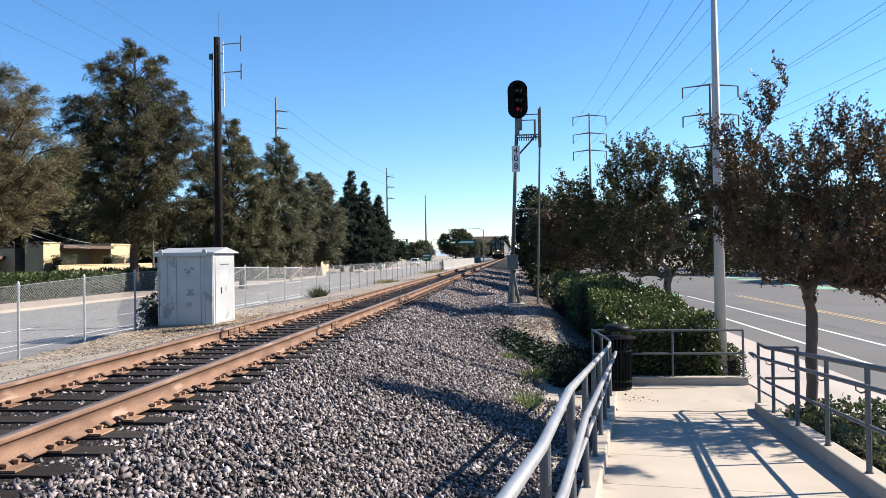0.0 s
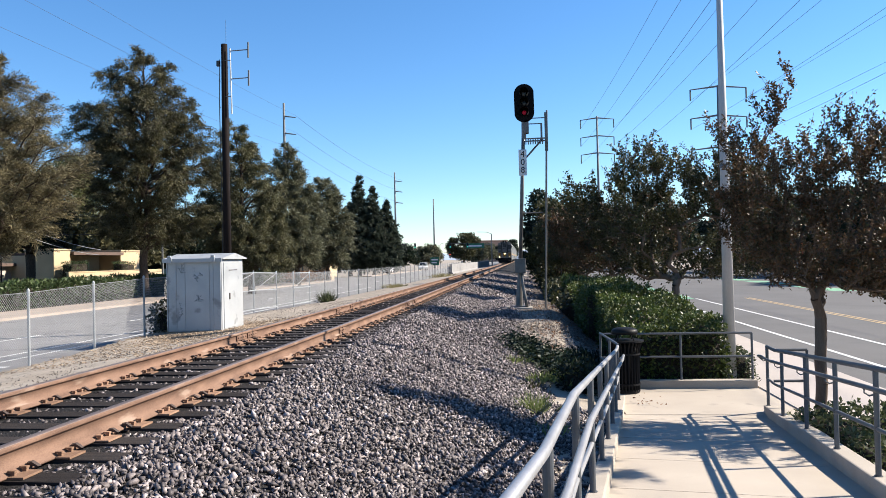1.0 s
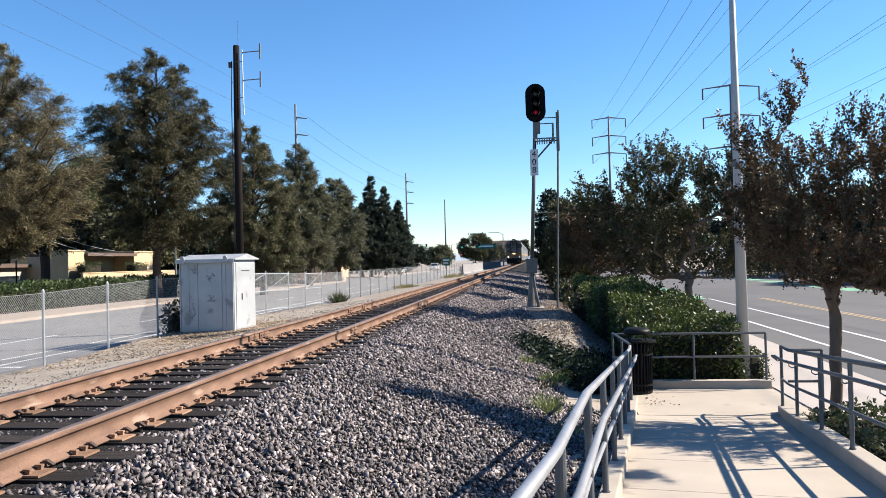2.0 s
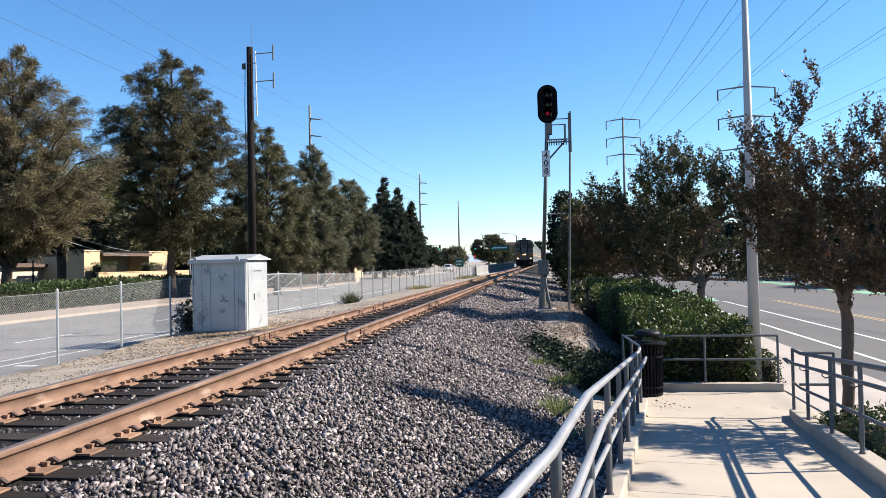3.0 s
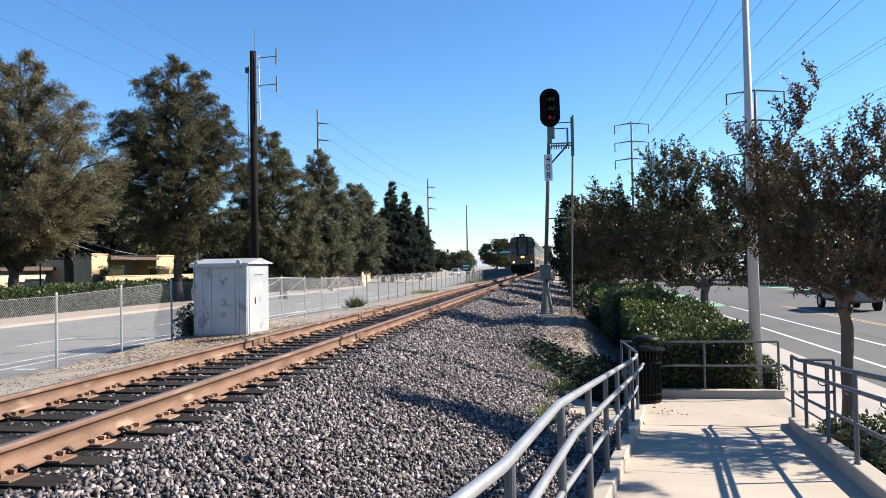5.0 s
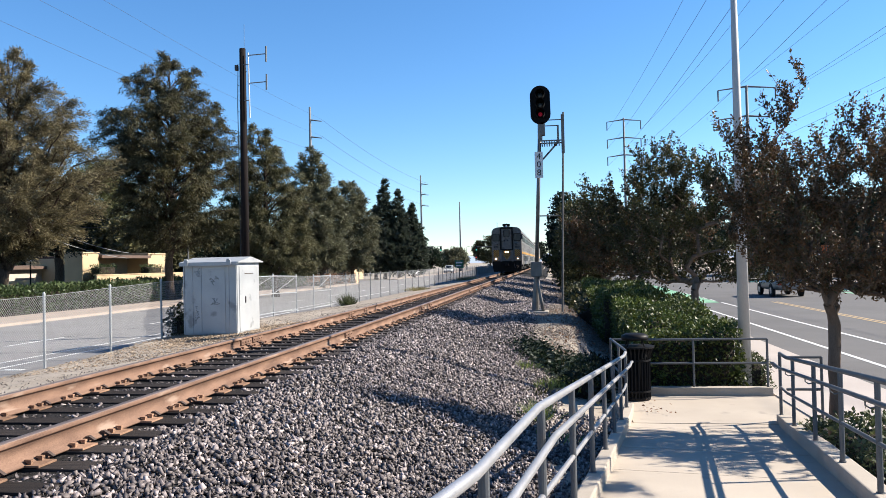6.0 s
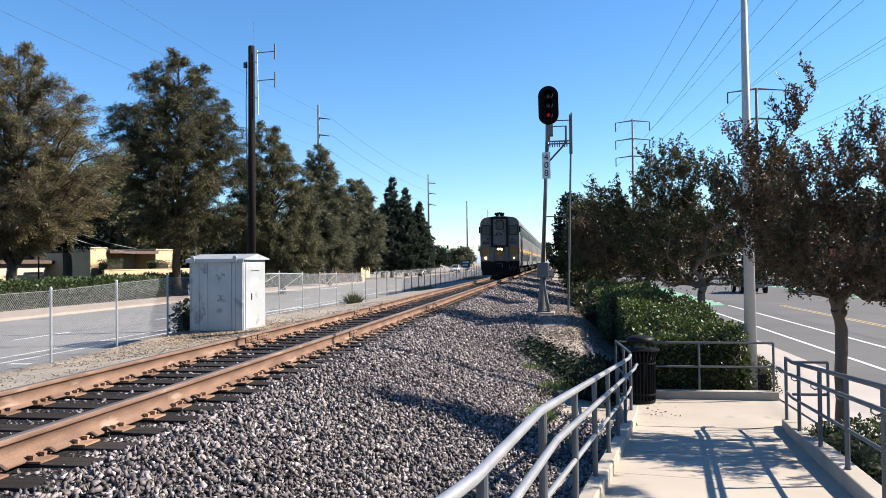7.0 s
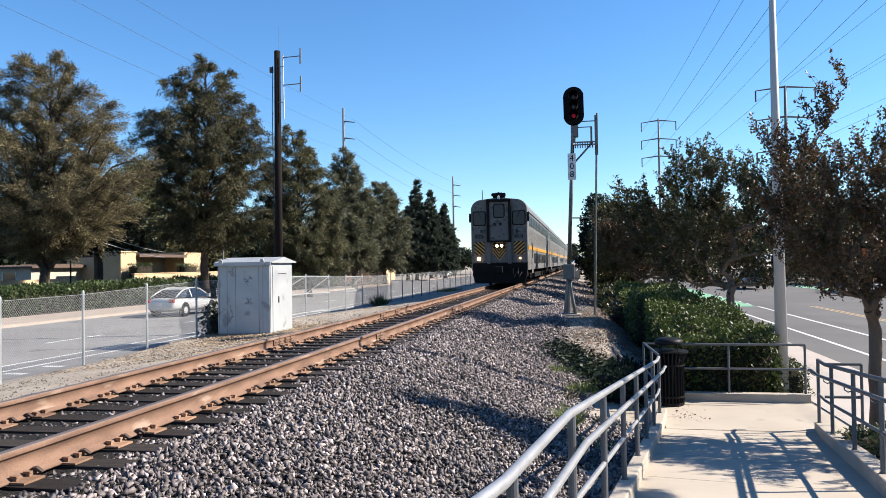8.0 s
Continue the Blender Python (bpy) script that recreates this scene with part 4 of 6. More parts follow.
def street_pole():
    p = thing("street_pole", "tall pale round street light pole", "street lamp", pose(8.065, 16.1, -1.3))
    bm = rod(B(), (0, 0, -0.2), (-0.02, 0, 9.5), 0.118, 0.038, 24)
    part("shaft", bm, LIGHTPOLE, p, "", True)
    part("base_collar", lathe(B(), [(0.128, -0.1), (0.128, 0.05), (0.118, 0.07)], 24), LIGHTPOLE, p)
    bm = box(B(), -0.125, -0.10, -0.06, 0.06, 0.45, 0.72, 0.01)
    part("hand_hole", bm, LIGHTPOLE, p)
    part("strap", lathe(B(), [(0.084, 4.12), (0.094, 4.13), (0.094, 4.19), (0.084, 4.2)], 20, (-0.01, 0, 0)), STEELPOLE, p)
    bm = tube(B(), [(-0.02, 0, 9.4), (0.2, 0, 9.75), (1.4, 0, 9.95), (2.2, 0, 9.95)], 0.04, 8)
    part("arm", bm, LIGHTPOLE, p)
    part("lantern", box(B(), 2.1, 2.75, -0.14, 0.14, 9.87, 10.02, 0.04), LIGHTPOLE, p)
    return p


street_pole()


def transmission_pole(name, label, x, y, z0, top, arms, half, both=True, r=0.30, drop=1.1, cat="power pole", levels=None):
    p = thing(name, label, cat, pose(x, y, z0))
    h = top - z0
    part("shaft", rod(B(), (0, 0, -0.5), (0, 0, h), r, r * 0.5, 10), STEELPOLE, p, "", True)
    for lv in arms:
        zz = lv - z0
        for s in ((-1, 1) if both else (1,)):
            a = part("arm", rod(B(), (0, 0, zz), (s * half, 0, zz - 0.32), r * 0.42, r * 0.2, 6), STEELPOLE, p)
            if both:
                part("insulator", rod(B(), (s * half, 0, zz - 0.32), (s * half, 0, zz - 0.32 - drop), 0.09, n=6), WIRE, a)
    return p


TW = (16.7, 135.0)
transmission_pole("transmission_pole", "tall steel transmission pole with three pairs of arms", *TW, -1.5, 25.6, (25.3, 22.2, 19.2), 2.85, drop=1.5)
TB = (27.4, 95.0)
transmission_pole("transmission_pole", "tall steel transmission pole with three pairs of arms", *TB, -1.5, 21.4, (21.3, 17.8, 14.0), 3.25, drop=1.3)
transmission_pole("transmission_pole", "slim steel pole with arms on one side", -35.2, 121.7, -1.2, 27.55, (25.4, 22.6, 19.8), 2.0, False, 0.34)
transmission_pole("transmission_pole", "slim steel pole with arms on one side", -28.6, 188.0, -1.2, 23.3, (21.2, 18.6, 15.8), 1.9, False, 0.34)
transmission_pole("transmission_pole", "slim bare steel pole", -22.3, 215.0, -1.2, 18.5, (), 1.0, False, 0.30)
transmission_pole("transmission_pole", "slim steel pole with arms on one side", -28.5, 150.0, -1.2, 9.3, (9.0, 8.2), 1.4, True, 0.16, 0.2)


def cable(pts_a, pts_b, sag, r, name="power_cable", label="sagging overhead power cable"):
    a, b = Vector(pts_a), Vector(pts_b)
    n = 14
    pts = [a.lerp(b, k / n) + Vector((0, 0, -sag * 4 * (k / n) * (1 - k / n))) for k in range(n + 1)]
    return tagged(part(name, tube(B(), pts, r, 5), WIRE), label, "cable", "overhead cables")


for _z in (23.5, 20.4, 17.4):
    for _s in (-1, 1):
        cable((TW[0] + _s * 2.85, TW[1], _z), (20.6 + _s * 2.85, -12, _z + 4.0), 2.6, 0.016)
for _z in (19.7, 16.2, 12.4):
    for _s in (-1, 1):
        cable((TB[0] + _s * 3.25, TB[1], _z), (31.0 + _s * 3.25, -20, _z + 2.0), 1.6, 0.013)
for _x, _za, _zb in ((-35.2, 25.4, 27.5), (-35.2, 22.6, 24.5), (-35.2, 19.8, 21.5)):
    cable((_x + 2.0, 121.7, _za), (-26.7, 188, _za - 4.2), 1.2, 0.02)
    cable((_x + 2.0, 121.7, _za), (-33, -20, _zb), 2.0, 0.012)
for _k, _z in enumerate((3.6, 4.4, 5.0)):
    cable((-25.5, 62, _z + 0.5), (-28.5, 150, 6.8 + 0.6 * _k), 1.0, 0.02, label="low telephone cable along the road")
    cable((-38, 40, _z + 0.6), (-25.5, 62, _z + 0.5), 0.5, 0.025, label="low telephone cable along the road")
for _z in (3.6, 4.1):
    tagged(part("service_cable", tube(B(), [Vector((-25.6, 43.0, _z - 0.4)).lerp(Vector((-35.0, 67.0, _z - 1.3)), f / 10) - Vector((0, 0, 0.8 * f / 10 * (1 - f / 10))) for f in range(11)], 0.022, 5), CHAIN), "pale service cable dropping to the cream house", "cable", "overhead cables")


# ---- plants ----
def leaf_mesh(name, P, D, L, W, material, parent, seed, curl=0.25):
    """Many small leaves: at P, pointing along D, of lengths L and widths W, each a bent four-sided blade."""
    nr = np.random.RandomState(seed)
    n = len(P)
    D = D / np.maximum(np.linalg.norm(D, axis=1), 1e-6)[:, None]
    R = nr.normal(size=(n, 3))
    S = np.cross(D, R)
    S /= np.maximum(np.linalg.norm(S, axis=1), 1e-6)[:, None]
    U = np.cross(S, D)
    L, W = L[:, None], W[:, None]
    mid = P + D * L * 0.5 + U * L * curl * 0.3
    V = np.stack([P, mid + S * W * 0.5, P + D * L - U * L * curl * 0.2, mid - S * W * 0.5], 1).reshape(-1, 3)
    F = np.arange(4 * n).reshape(n, 4)
    return np_mesh(name, V, F, material, parent)


def branch_mesh(name, segs, material, parent, sides=6):
    V, F = [], []
    for p0, p1, r0, r1 in segs:
        d = p1 - p0
        if d.length < 1e-4:
            continue
        d.normalize()
        s = d.cross(Vector((0.31, 0.17, 0.93)))
        s.normalize()
        u = s.cross(d)
        b = len(V)
        n = sides if r0 > 0.03 else 4
        for p, r in ((p0, r0), (p1, r1)):
            for k in range(n):
                a = 2 * math.pi * k / n
                V.append(tuple(p + r * (math.cos(a) * s + math.sin(a) * u)))
        for k in range(n):
            F.append((b + k, b + (k + 1) % n, b + n + (k + 1) % n, b + n + k))
    return np_mesh(name, V, F, material, parent, smooth=True)


def tree(name, label, base, blobs, seed, leafmat, barkmat, n_targets, per_clump, clump_r, leaf_l, leaf_w, trunk_h, trunk_r, droop=0.0,
         up=0.0, inner=0.35, lean=(0, 0), tip_r=0.008, along=4, group="", shell=0.5, flat=0.75, elong=0.0, low=2, shoots=None):
    """A tree that grows limbs from its trunk towards points in a crown made of blobs (x, y, z, rx, ry, rz about its base), with leaves in
    loose clumps round the limb ends and along the twigs."""
    rng, nr = random.Random(seed), np.random.RandomState(seed)
    t = thing(name, label, "tree", pose(*base), group)
    vols = np.array([b[3] * b[4] * b[5] for b in blobs])
    vols = vols ** 0.62
    vols = vols / vols.sum()
    targets = []
    while len(targets) < n_targets:
        b = blobs[nr.choice(len(blobs), p=vols)]
        d = nr.normal(size=3)
        d /= np.linalg.norm(d)
        r = nr.rand() ** (1 / 3.0) * (1 - shell) + shell * nr.uniform(0.75, 1.0)
        r = max(r, inner)
        targets.append(Vector((b[0] + d[0] * b[3] * r, b[1] + d[1] * b[4] * r, b[2] + d[2] * b[5] * r)))
    nodes, parent_of = [Vector((0, 0, -0.15))], [-1]
    steps = 5
    for k in range(1, steps + 1):
        f = k / steps
        nodes.append(Vector((lean[0] * f + rng.uniform(-0.012, 0.012) * trunk_h, lean[1] * f + rng.uniform(-0.012, 0.012) * trunk_h, trunk_h * f)))
        parent_of.append(len(nodes) - 2)
    fork = nodes[-1]
    targets.sort(key=lambda p: (p - fork).length)
    ends = []
    for p in targets:
        best, bd = None, 1e9
        for i in range(low, len(nodes)):
            q = nodes[i]
            d = (p - q).length + 0.9 * max(0, q.z - p.z) + 0.25 * (q - fork).length
            if d < bd:
                best, bd = i, d
        q = nodes[best]
        ln = (p - q).length
        prev = best
        m = max(2, min(5, int(ln / (0.12 * max(b[5] for b in blobs) + 0.05))))
        for k in range(1, m + 1):
            f = k / m
            w = q.lerp(p, f)
            w += Vector((rng.uniform(-1, 1), rng.uniform(-1, 1), rng.uniform(-0.4, 1.0) * (1 - f) * 1.6 + 0.3)) * ln * 0.09 * (1 - f * 0.8)
            nodes.append(w)
            parent_of.append(prev)
            prev = len(nodes) - 1
        ends.append(prev)
    load = [0.0] * len(nodes)
    for e in ends:
        load[e] += 1
    for i in range(len(nodes) - 1, 0, -1):
        load[parent_of[i]] += load[i]
    total = max(load)
    rad = [max(tip_r, trunk_r * (l / total) ** 0.5) for l in load]
    rad[0] = trunk_r * 1.25
    segs = [(nodes[parent_of[i]], nodes[i], min(rad[parent_of[i]], rad[i] * 1.6) if i > steps else rad[parent_of[i]], rad[i]) for i in range(1, len(nodes))]
    P, D = [], []
    for e in ends:
        c = nodes[e]
        out = (c - fork)
        out = out.normalized() if out.length > 0.01 else Vector((0, 0, 1))
        if shoots:
            # leafy shoots: slim twigs that rise from the limb's end, leaves in loose ranks along each
            count, reach, ranks = shoots
            for _ in range(count):
                d = (out * rng.uniform(0.3, 0.9) + Vector((rng.uniform(-1, 1), rng.uniform(-1, 1), rng.uniform(-0.5, 1.1) + up)) * 0.75).normalized()
                ln = reach * rng.uniform(0.45, 1.2)
                bend = Vector((rng.uniform(-1, 1), rng.uniform(-1, 1), rng.uniform(-0.2, 0.8))) * 0.22 * ln
                mid, tip = c + d * ln * 0.55 + bend * 0.5, c + d * ln + bend
                segs.append((c, mid, tip_r, tip_r * 0.7))
                segs.append((mid, tip, tip_r * 0.7, tip_r * 0.4))
                f = nr.rand(ranks, 1) ** 0.8
                q0, q1, q2 = np.array(c), np.array(mid), np.array(tip)
                pts = np.where(f < 0.55, q0 + (q1 - q0) * f / 0.55, q1 + (q2 - q1) * (f - 0.55) / 0.45)
                P.append(pts + nr.normal(size=(ranks, 3)) * leaf_l * 0.35)
                D.append(nr.normal(size=(ranks, 3)) + np.array(d) * 0.7)
            continue
        k = int(per_clump * rng.uniform(0.5, 1.5))
        pts = np.clip(nr.normal(size=(k, 3)), -1.7, 1.7) * clump_r * np.array([0.55, 0.55, 0.55 * flat]) * rng.uniform(0.7, 1.25)
        if elong:
            pts += np.array(out) * (nr.uniform(-0.3, 1.3, k) * clump_r * elong * 0.8)[:, None]
        if droop:
            pts[:, 2] -= np.clip(np.abs(nr.normal(size=k)), 0, 1.6) * clump_r * droop
        if up:
            pts[:, 2] += np.abs(nr.normal(size=k)) * clump_r * up * max(0.15, out.z)
            pts[:, :2] *= 0.8
        P.append(pts + np.array(c))
        dd = nr.normal(size=(k, 3)) + np.array(out) * 0.8 + np.array([0, 0, up * 1.2 - droop * 2.0])
        D.append(dd)
    for i in range(steps + 1, len(nodes)):
        if rad[i] < trunk_r * 0.35:
            a, b = np.array(nodes[parent_of[i]]), np.array(nodes[i])
            k = along
            f = nr.rand(k, 1)
            P.append(a + (b - a) * f + nr.normal(size=(k, 3)) * clump_r * 0.25)
            D.append(nr.normal(size=(k, 3)) + np.array([0, 0, up - droop]))
    branch_mesh("trunk", segs, barkmat, t, 8)
    P, D = np.concatenate(P), np.concatenate(D)
    n = len(P)
    leaf_mesh("crown", P, D, leaf_l * nr.uniform(0.6, 1.3, n), leaf_w * nr.uniform(0.6, 1.3, n), leafmat, t, seed)
    return t


def needle_tree(name, label, base, prof, seed, leafmat, limbs, per, blade, trunk_r, rise=0.45, droop=0.35, fan=0.75, lean=0.0, fuzz=0.09, group="", bare=2.2, wild=0.7, stir=0.33):
    """A tall needle-leaved tree: limbs leave a straight trunk at every height, and each carries a plume of side twigs with hanging needle sprays.
    prof: height above the base, reach towards -x and towards +x."""
    rng, nr = random.Random(seed), np.random.RandomState(seed)
    t = thing(name, label, "tree", pose(*base), group)
    zs, rl, rr = (np.array(c, dtype=float) for c in zip(*prof))
    H = zs[-1]
    zz = np.linspace(zs[0], H, 200)
    cum = np.cumsum(np.interp(zz, zs, rl + rr) ** 1.2 + 0.9)
    cum /= cum[-1]

    def axis(z):
        return Vector((lean * z / H + 0.10 * math.sin(z * 0.9 + seed), 0.10 * math.cos(z * 0.7 + seed), z))
    n = 14
    segs = [(axis(H * k / n - 0.2), axis(H * (k + 1) / n - 0.2), trunk_r * (1 - 0.93 * k / n) + (0.1 if k == 0 else 0), trunk_r * (1 - 0.93 * (k + 1) / n)) for k in range(n)]
    P, D = [], []
    for k in range(limbs):
        zt = float(np.interp((k + rng.random()) / limbs, cum, zz))
        az = 2.39996 * k + rng.uniform(-0.5, 0.5)
        c, sn = math.cos(az), math.sin(az)
        side = float(np.interp(zt, zs, rr if c > 0 else rl))
        deep = 0.45 * float(np.interp(zt, zs, rl + rr))
        R = math.hypot(c * side, sn * deep) * (rng.uniform(0.35, 0.6) if rng.random() < 0.16 else rng.uniform(0.66, 1.10))
        z0 = min(max(bare, zt - rise * R * rng.uniform(0.3, 1.7) - 0.3), H * 0.95)
        a, b = axis(z0), axis(zt) + Vector((c * R, sn * R, 0))
        m = 6
        pts = [a.lerp(b, f / m) + Vector((rng.uniform(-1, 1), rng.uniform(-1, 1), rng.uniform(-0.6, 0.6))) * 0.07 * R + Vector((0, 0, 0.10 * R * math.sin(math.pi * f / m))) for f in range(m + 1)]
        r0 = min(0.5 * trunk_r, 0.018 + 0.016 * R)
        for f in range(m):
            segs.append((pts[f], pts[f + 1], r0 * (1 - 0.13 * f), r0 * (1 - 0.13 * (f + 1))))
        ax = (b - a).normalized()
        sd = Vector((-sn, c, 0))
        nb = int(6 + 2.6 * R)
        for q in range(nb + 2):
            f = 0.22 + 0.78 * rng.random() ** 0.75 if q < nb else 1.0
            w = min(int(f * m), m - 1)
            p = pts[w].lerp(pts[w + 1], f * m - w)
            d = ax * rng.uniform(0.5, 1.0) + sd * rng.uniform(-1, 1) * fan * (1.0 if q < nb else 0.3) + Vector((rng.uniform(-1, 1), rng.uniform(-1, 1), rng.uniform(-1, 1))) * wild + Vector((0, 0, 0.15))
            d.normalize()
            bl = (0.40 + 0.20 * R) * rng.uniform(0.6, 1.25) * (1.2 - 0.45 * f)
            g = nr.rand(per) ** 0.75
            dv = np.array(d)
            pp = np.array(p) + np.outer(g * bl, dv) + nr.normal(size=(per, 3)) * fuzz * np.array([1, 1, 0.8])
            pp[:, 2] -= droop * bl * g * g
            P.append(pp)
            D.append(dv + nr.normal(size=(per, 3)) * stir + np.array([0, 0, -1.5 * droop]) * (0.4 + g)[:, None])
            if blade[0] < 0.5:
                e = p + d * bl * 0.8 - Vector((0, 0, droop * bl * 0.64))
                segs.append((p, e, 0.014, 0.006))
    branch_mesh("trunk", segs, BARK, t, 9)
    P, D = np.concatenate(P), np.concatenate(D)
    k = len(P)
    leaf_mesh("crown", P, D, blade[0] * nr.uniform(0.55, 1.3, k), blade[1] * nr.uniform(0.6, 1.3, k), leafmat, t, seed)
    return t


# tall needle trees beyond the west road
ROW = "tall trees beyond the road"
needle_tree("sheoak_tree", "tall dark needle tree with a knobbed top beyond the road", (-24.4, 55, -1.1),
            [(4.4, 2.6, 3.0), (5.6, 3.8, 4.3), (8.0, 3.7, 5.2), (10.4, 3.9, 5.0), (12.1, 5.8, 4.7), (14.0, 5.0, 3.9), (15.6, 3.8, 3.3), (17.0, 3.2, 2.6), (17.4, 0.8, 2.3), (18.7, 0.5, 1.9)],
            21, NEEDLES_DARK, 165, 62, (0.25, 0.048), 0.34, rise=0.55, droop=0.6, lean=0.3, fuzz=0.13, group=ROW, wild=0.6, stir=0.4, bare=3.4)
needle_tree("sheoak_tree", "tall bushy olive needle tree with feathery plumes beyond the road", (-28.6, 42.8, -1.1),
            [(3.3, 3.0, 2.8), (4.8, 4.0, 4.4), (6.6, 5.0, 5.4), (8.6, 5.0, 5.8), (10.4, 4.5, 4.9), (11.8, 4.0, 3.9), (13.5, 3.4, 2.6), (15.0, 2.2, 1.8), (15.9, 0.7, 1.2)],
            22, NEEDLES_OLIVE, 185, 66, (0.26, 0.036), 0.34, rise=0.8, droop=0.3, fan=0.8, lean=0.5, fuzz=0.13, group=ROW, wild=0.6, stir=0.4, bare=2.6)
tree("sheoak_tree", "round pale olive tree beyond the road", (-51.5, 88, -1.1),
     [(-2.0, 0, 14.6, 2.2, 2.0, 1.5), (1.2, 0, 14.9, 2.0, 2.0, 1.5), (-4.4, 0, 12.4, 2.4, 2.1, 1.9), (2.8, 0, 12.0, 2.4, 2.2, 2.0), (0, 0, 11.0, 3.4, 3.0, 2.4), (-3, 0, 8.4, 3.4, 3.0, 2.2), (3, 0, 8.0, 3.4, 3.0, 2.2), (0, 0, 6.0, 4.5, 3.5, 2.0)],
     23, PALEGREEN, BARK, 190, 200, 0.95, 0.46, 0.11, 4.0, 0.34, droop=0.5, tip_r=0.02, group=ROW)
needle_tree("sheoak_tree", "dense dark needle tree beyond the road", (-17.9, 60, -1.1),
            [(2.2, 3.0, 2.4), (4.5, 3.8, 3.4), (7.0, 3.6, 3.3), (9.0, 3.0, 2.6), (10.5, 2.4, 2.1), (12.2, 1.6, 1.4), (13.8, 0.4, 0.4)],
            24, NEEDLES, 125, 56, (0.27, 0.055), 0.26, rise=0.6, droop=0.6, lean=-1.3, fuzz=0.14, group=ROW, bare=1.6, wild=0.65, stir=0.4)
needle_tree("sheoak_tree", "tall grey-green needle tree beyond the hedge", (-20.4, 80, -1.1),
            [(2.2, 2.6, 2.4), (5.0, 3.8, 3.2), (8.0, 3.8, 3.0), (11.0, 2.9, 2.1), (13.0, 1.7, 1.2), (14.9, 0.5, 0.4)],
            25, NEEDLES2, 125, 34, (0.42, 0.08), 0.28, rise=0.9, droop=0.35, lean=-0.9, fuzz=0.16, group=ROW, bare=1.6, wild=0.65, stir=0.45)
needle_tree("sheoak_tree", "tall grey-green needle tree beyond the hedge", (-20.9, 94, -1.1),
            [(2.0, 2.4, 2.4), (5.0, 3.4, 3.5), (8.5, 3.0, 3.0), (10.8, 2.0, 2.2), (12.8, 0.5, 0.6)],
            26, NEEDLES2, 115, 34, (0.44, 0.09), 0.28, rise=0.9, droop=0.35, lean=-0.3, fuzz=0.16, group=ROW, bare=1.6, wild=0.65, stir=0.45)


def cone_tree(base, h, r, seed):
    return needle_tree("cypress_tree", "dark pointed conifer in a roadside row", base, [(1.2, r * 0.85, r * 0.85), (h * 0.25, r, r), (h * 0.6, r * 0.62, r * 0.62), (h * 0.85, r * 0.22, r * 0.22), (h, 0.02, 0.02)],
                       seed, CONIFER, 190, 17, (0.42, 0.14), 0.3, rise=0.1, droop=0.15, fan=0.7, fuzz=0.12, group="row of pointed conifers", bare=0.8)


cone_tree((-24.9, 130, -1.2), 17.4, 3.0, 31)
cone_tree((-22.6, 131, -1.2), 15.2, 2.8, 32)
cone_tree((-20.5, 133, -1.2), 13.0, 2.6, 33)
cone_tree((-27.0, 132, -1.2), 12.5, 2.8, 34)


def far_tree(base, w, h, seed, m=NEEDLES2, label="leafy tree far down the road"):
    return tree("far_tree", label, base, [(0, 0, h * 0.55, w * 0.55, w * 0.5, h * 0.36), (w * 0.22, 0, h * 0.68, w * 0.3, w * 0.3, h * 0.26), (-w * 0.25, 0, h * 0.5, w * 0.28, w * 0.3, h * 0.25)],
                seed, m, BARK, 120, 130, w * 0.10, w * 0.045, w * 0.026, h * 0.3, w * 0.03, tip_r=0.02, group="trees far down the road")


far_tree((-15.6, 235, -1.2), 9.5, 11.5, 41, MYRTLE2)
far_tree((-23.0, 200, -1.2), 9, 6.5, 42)
far_tree((-30.5, 190, -1.2), 12, 6.2, 43, CYPRESS)
far_tree((-17.8, 330, -1.2), 15, 9, 44)
far_tree((-6.5, 380, -1.2), 12, 12, 45, CYPRESS)
far_tree((-9.5, 400, -1.2), 14, 9.5, 46, CYPRESS)
far_tree((-40.0, 175, -1.2), 16, 9, 47, NEEDLES)
far_tree((-36.0, 108, -1.2), 13, 8, 48, NEEDLES)
far_tree((-47.0, 85, -1.2), 16, 9, 49, NEEDLES)
far_tree((-50.0, 116, -1.2), 17, 11, 54, NEEDLES)
far_tree((-44.0, 101, -1.2), 12, 8, 55, CYPRESS)
tree("yard_tree", "dark yard tree with a bare trunk behind the hedge", (-33.6, 55, -1.1), [(0.3, 0, 5.6, 2.4, 2.0, 1.5), (-1.6, 0, 5.0, 1.8, 1.6, 1.2), (1.6, 0, 6.6, 1.8, 1.6, 1.3)],
     53, CYPRESS, BARK, 110, 150, 0.6, 0.22, 0.08, 3.4, 0.34, droop=0.4, tip_r=0.02, group="tall trees beyond the road")
far_tree((-52.0, 62, -1.2), 14, 9, 50, CYPRESS)
far_tree((-56.0, 84, -1.2), 12, 7, 51, CYPRESS)

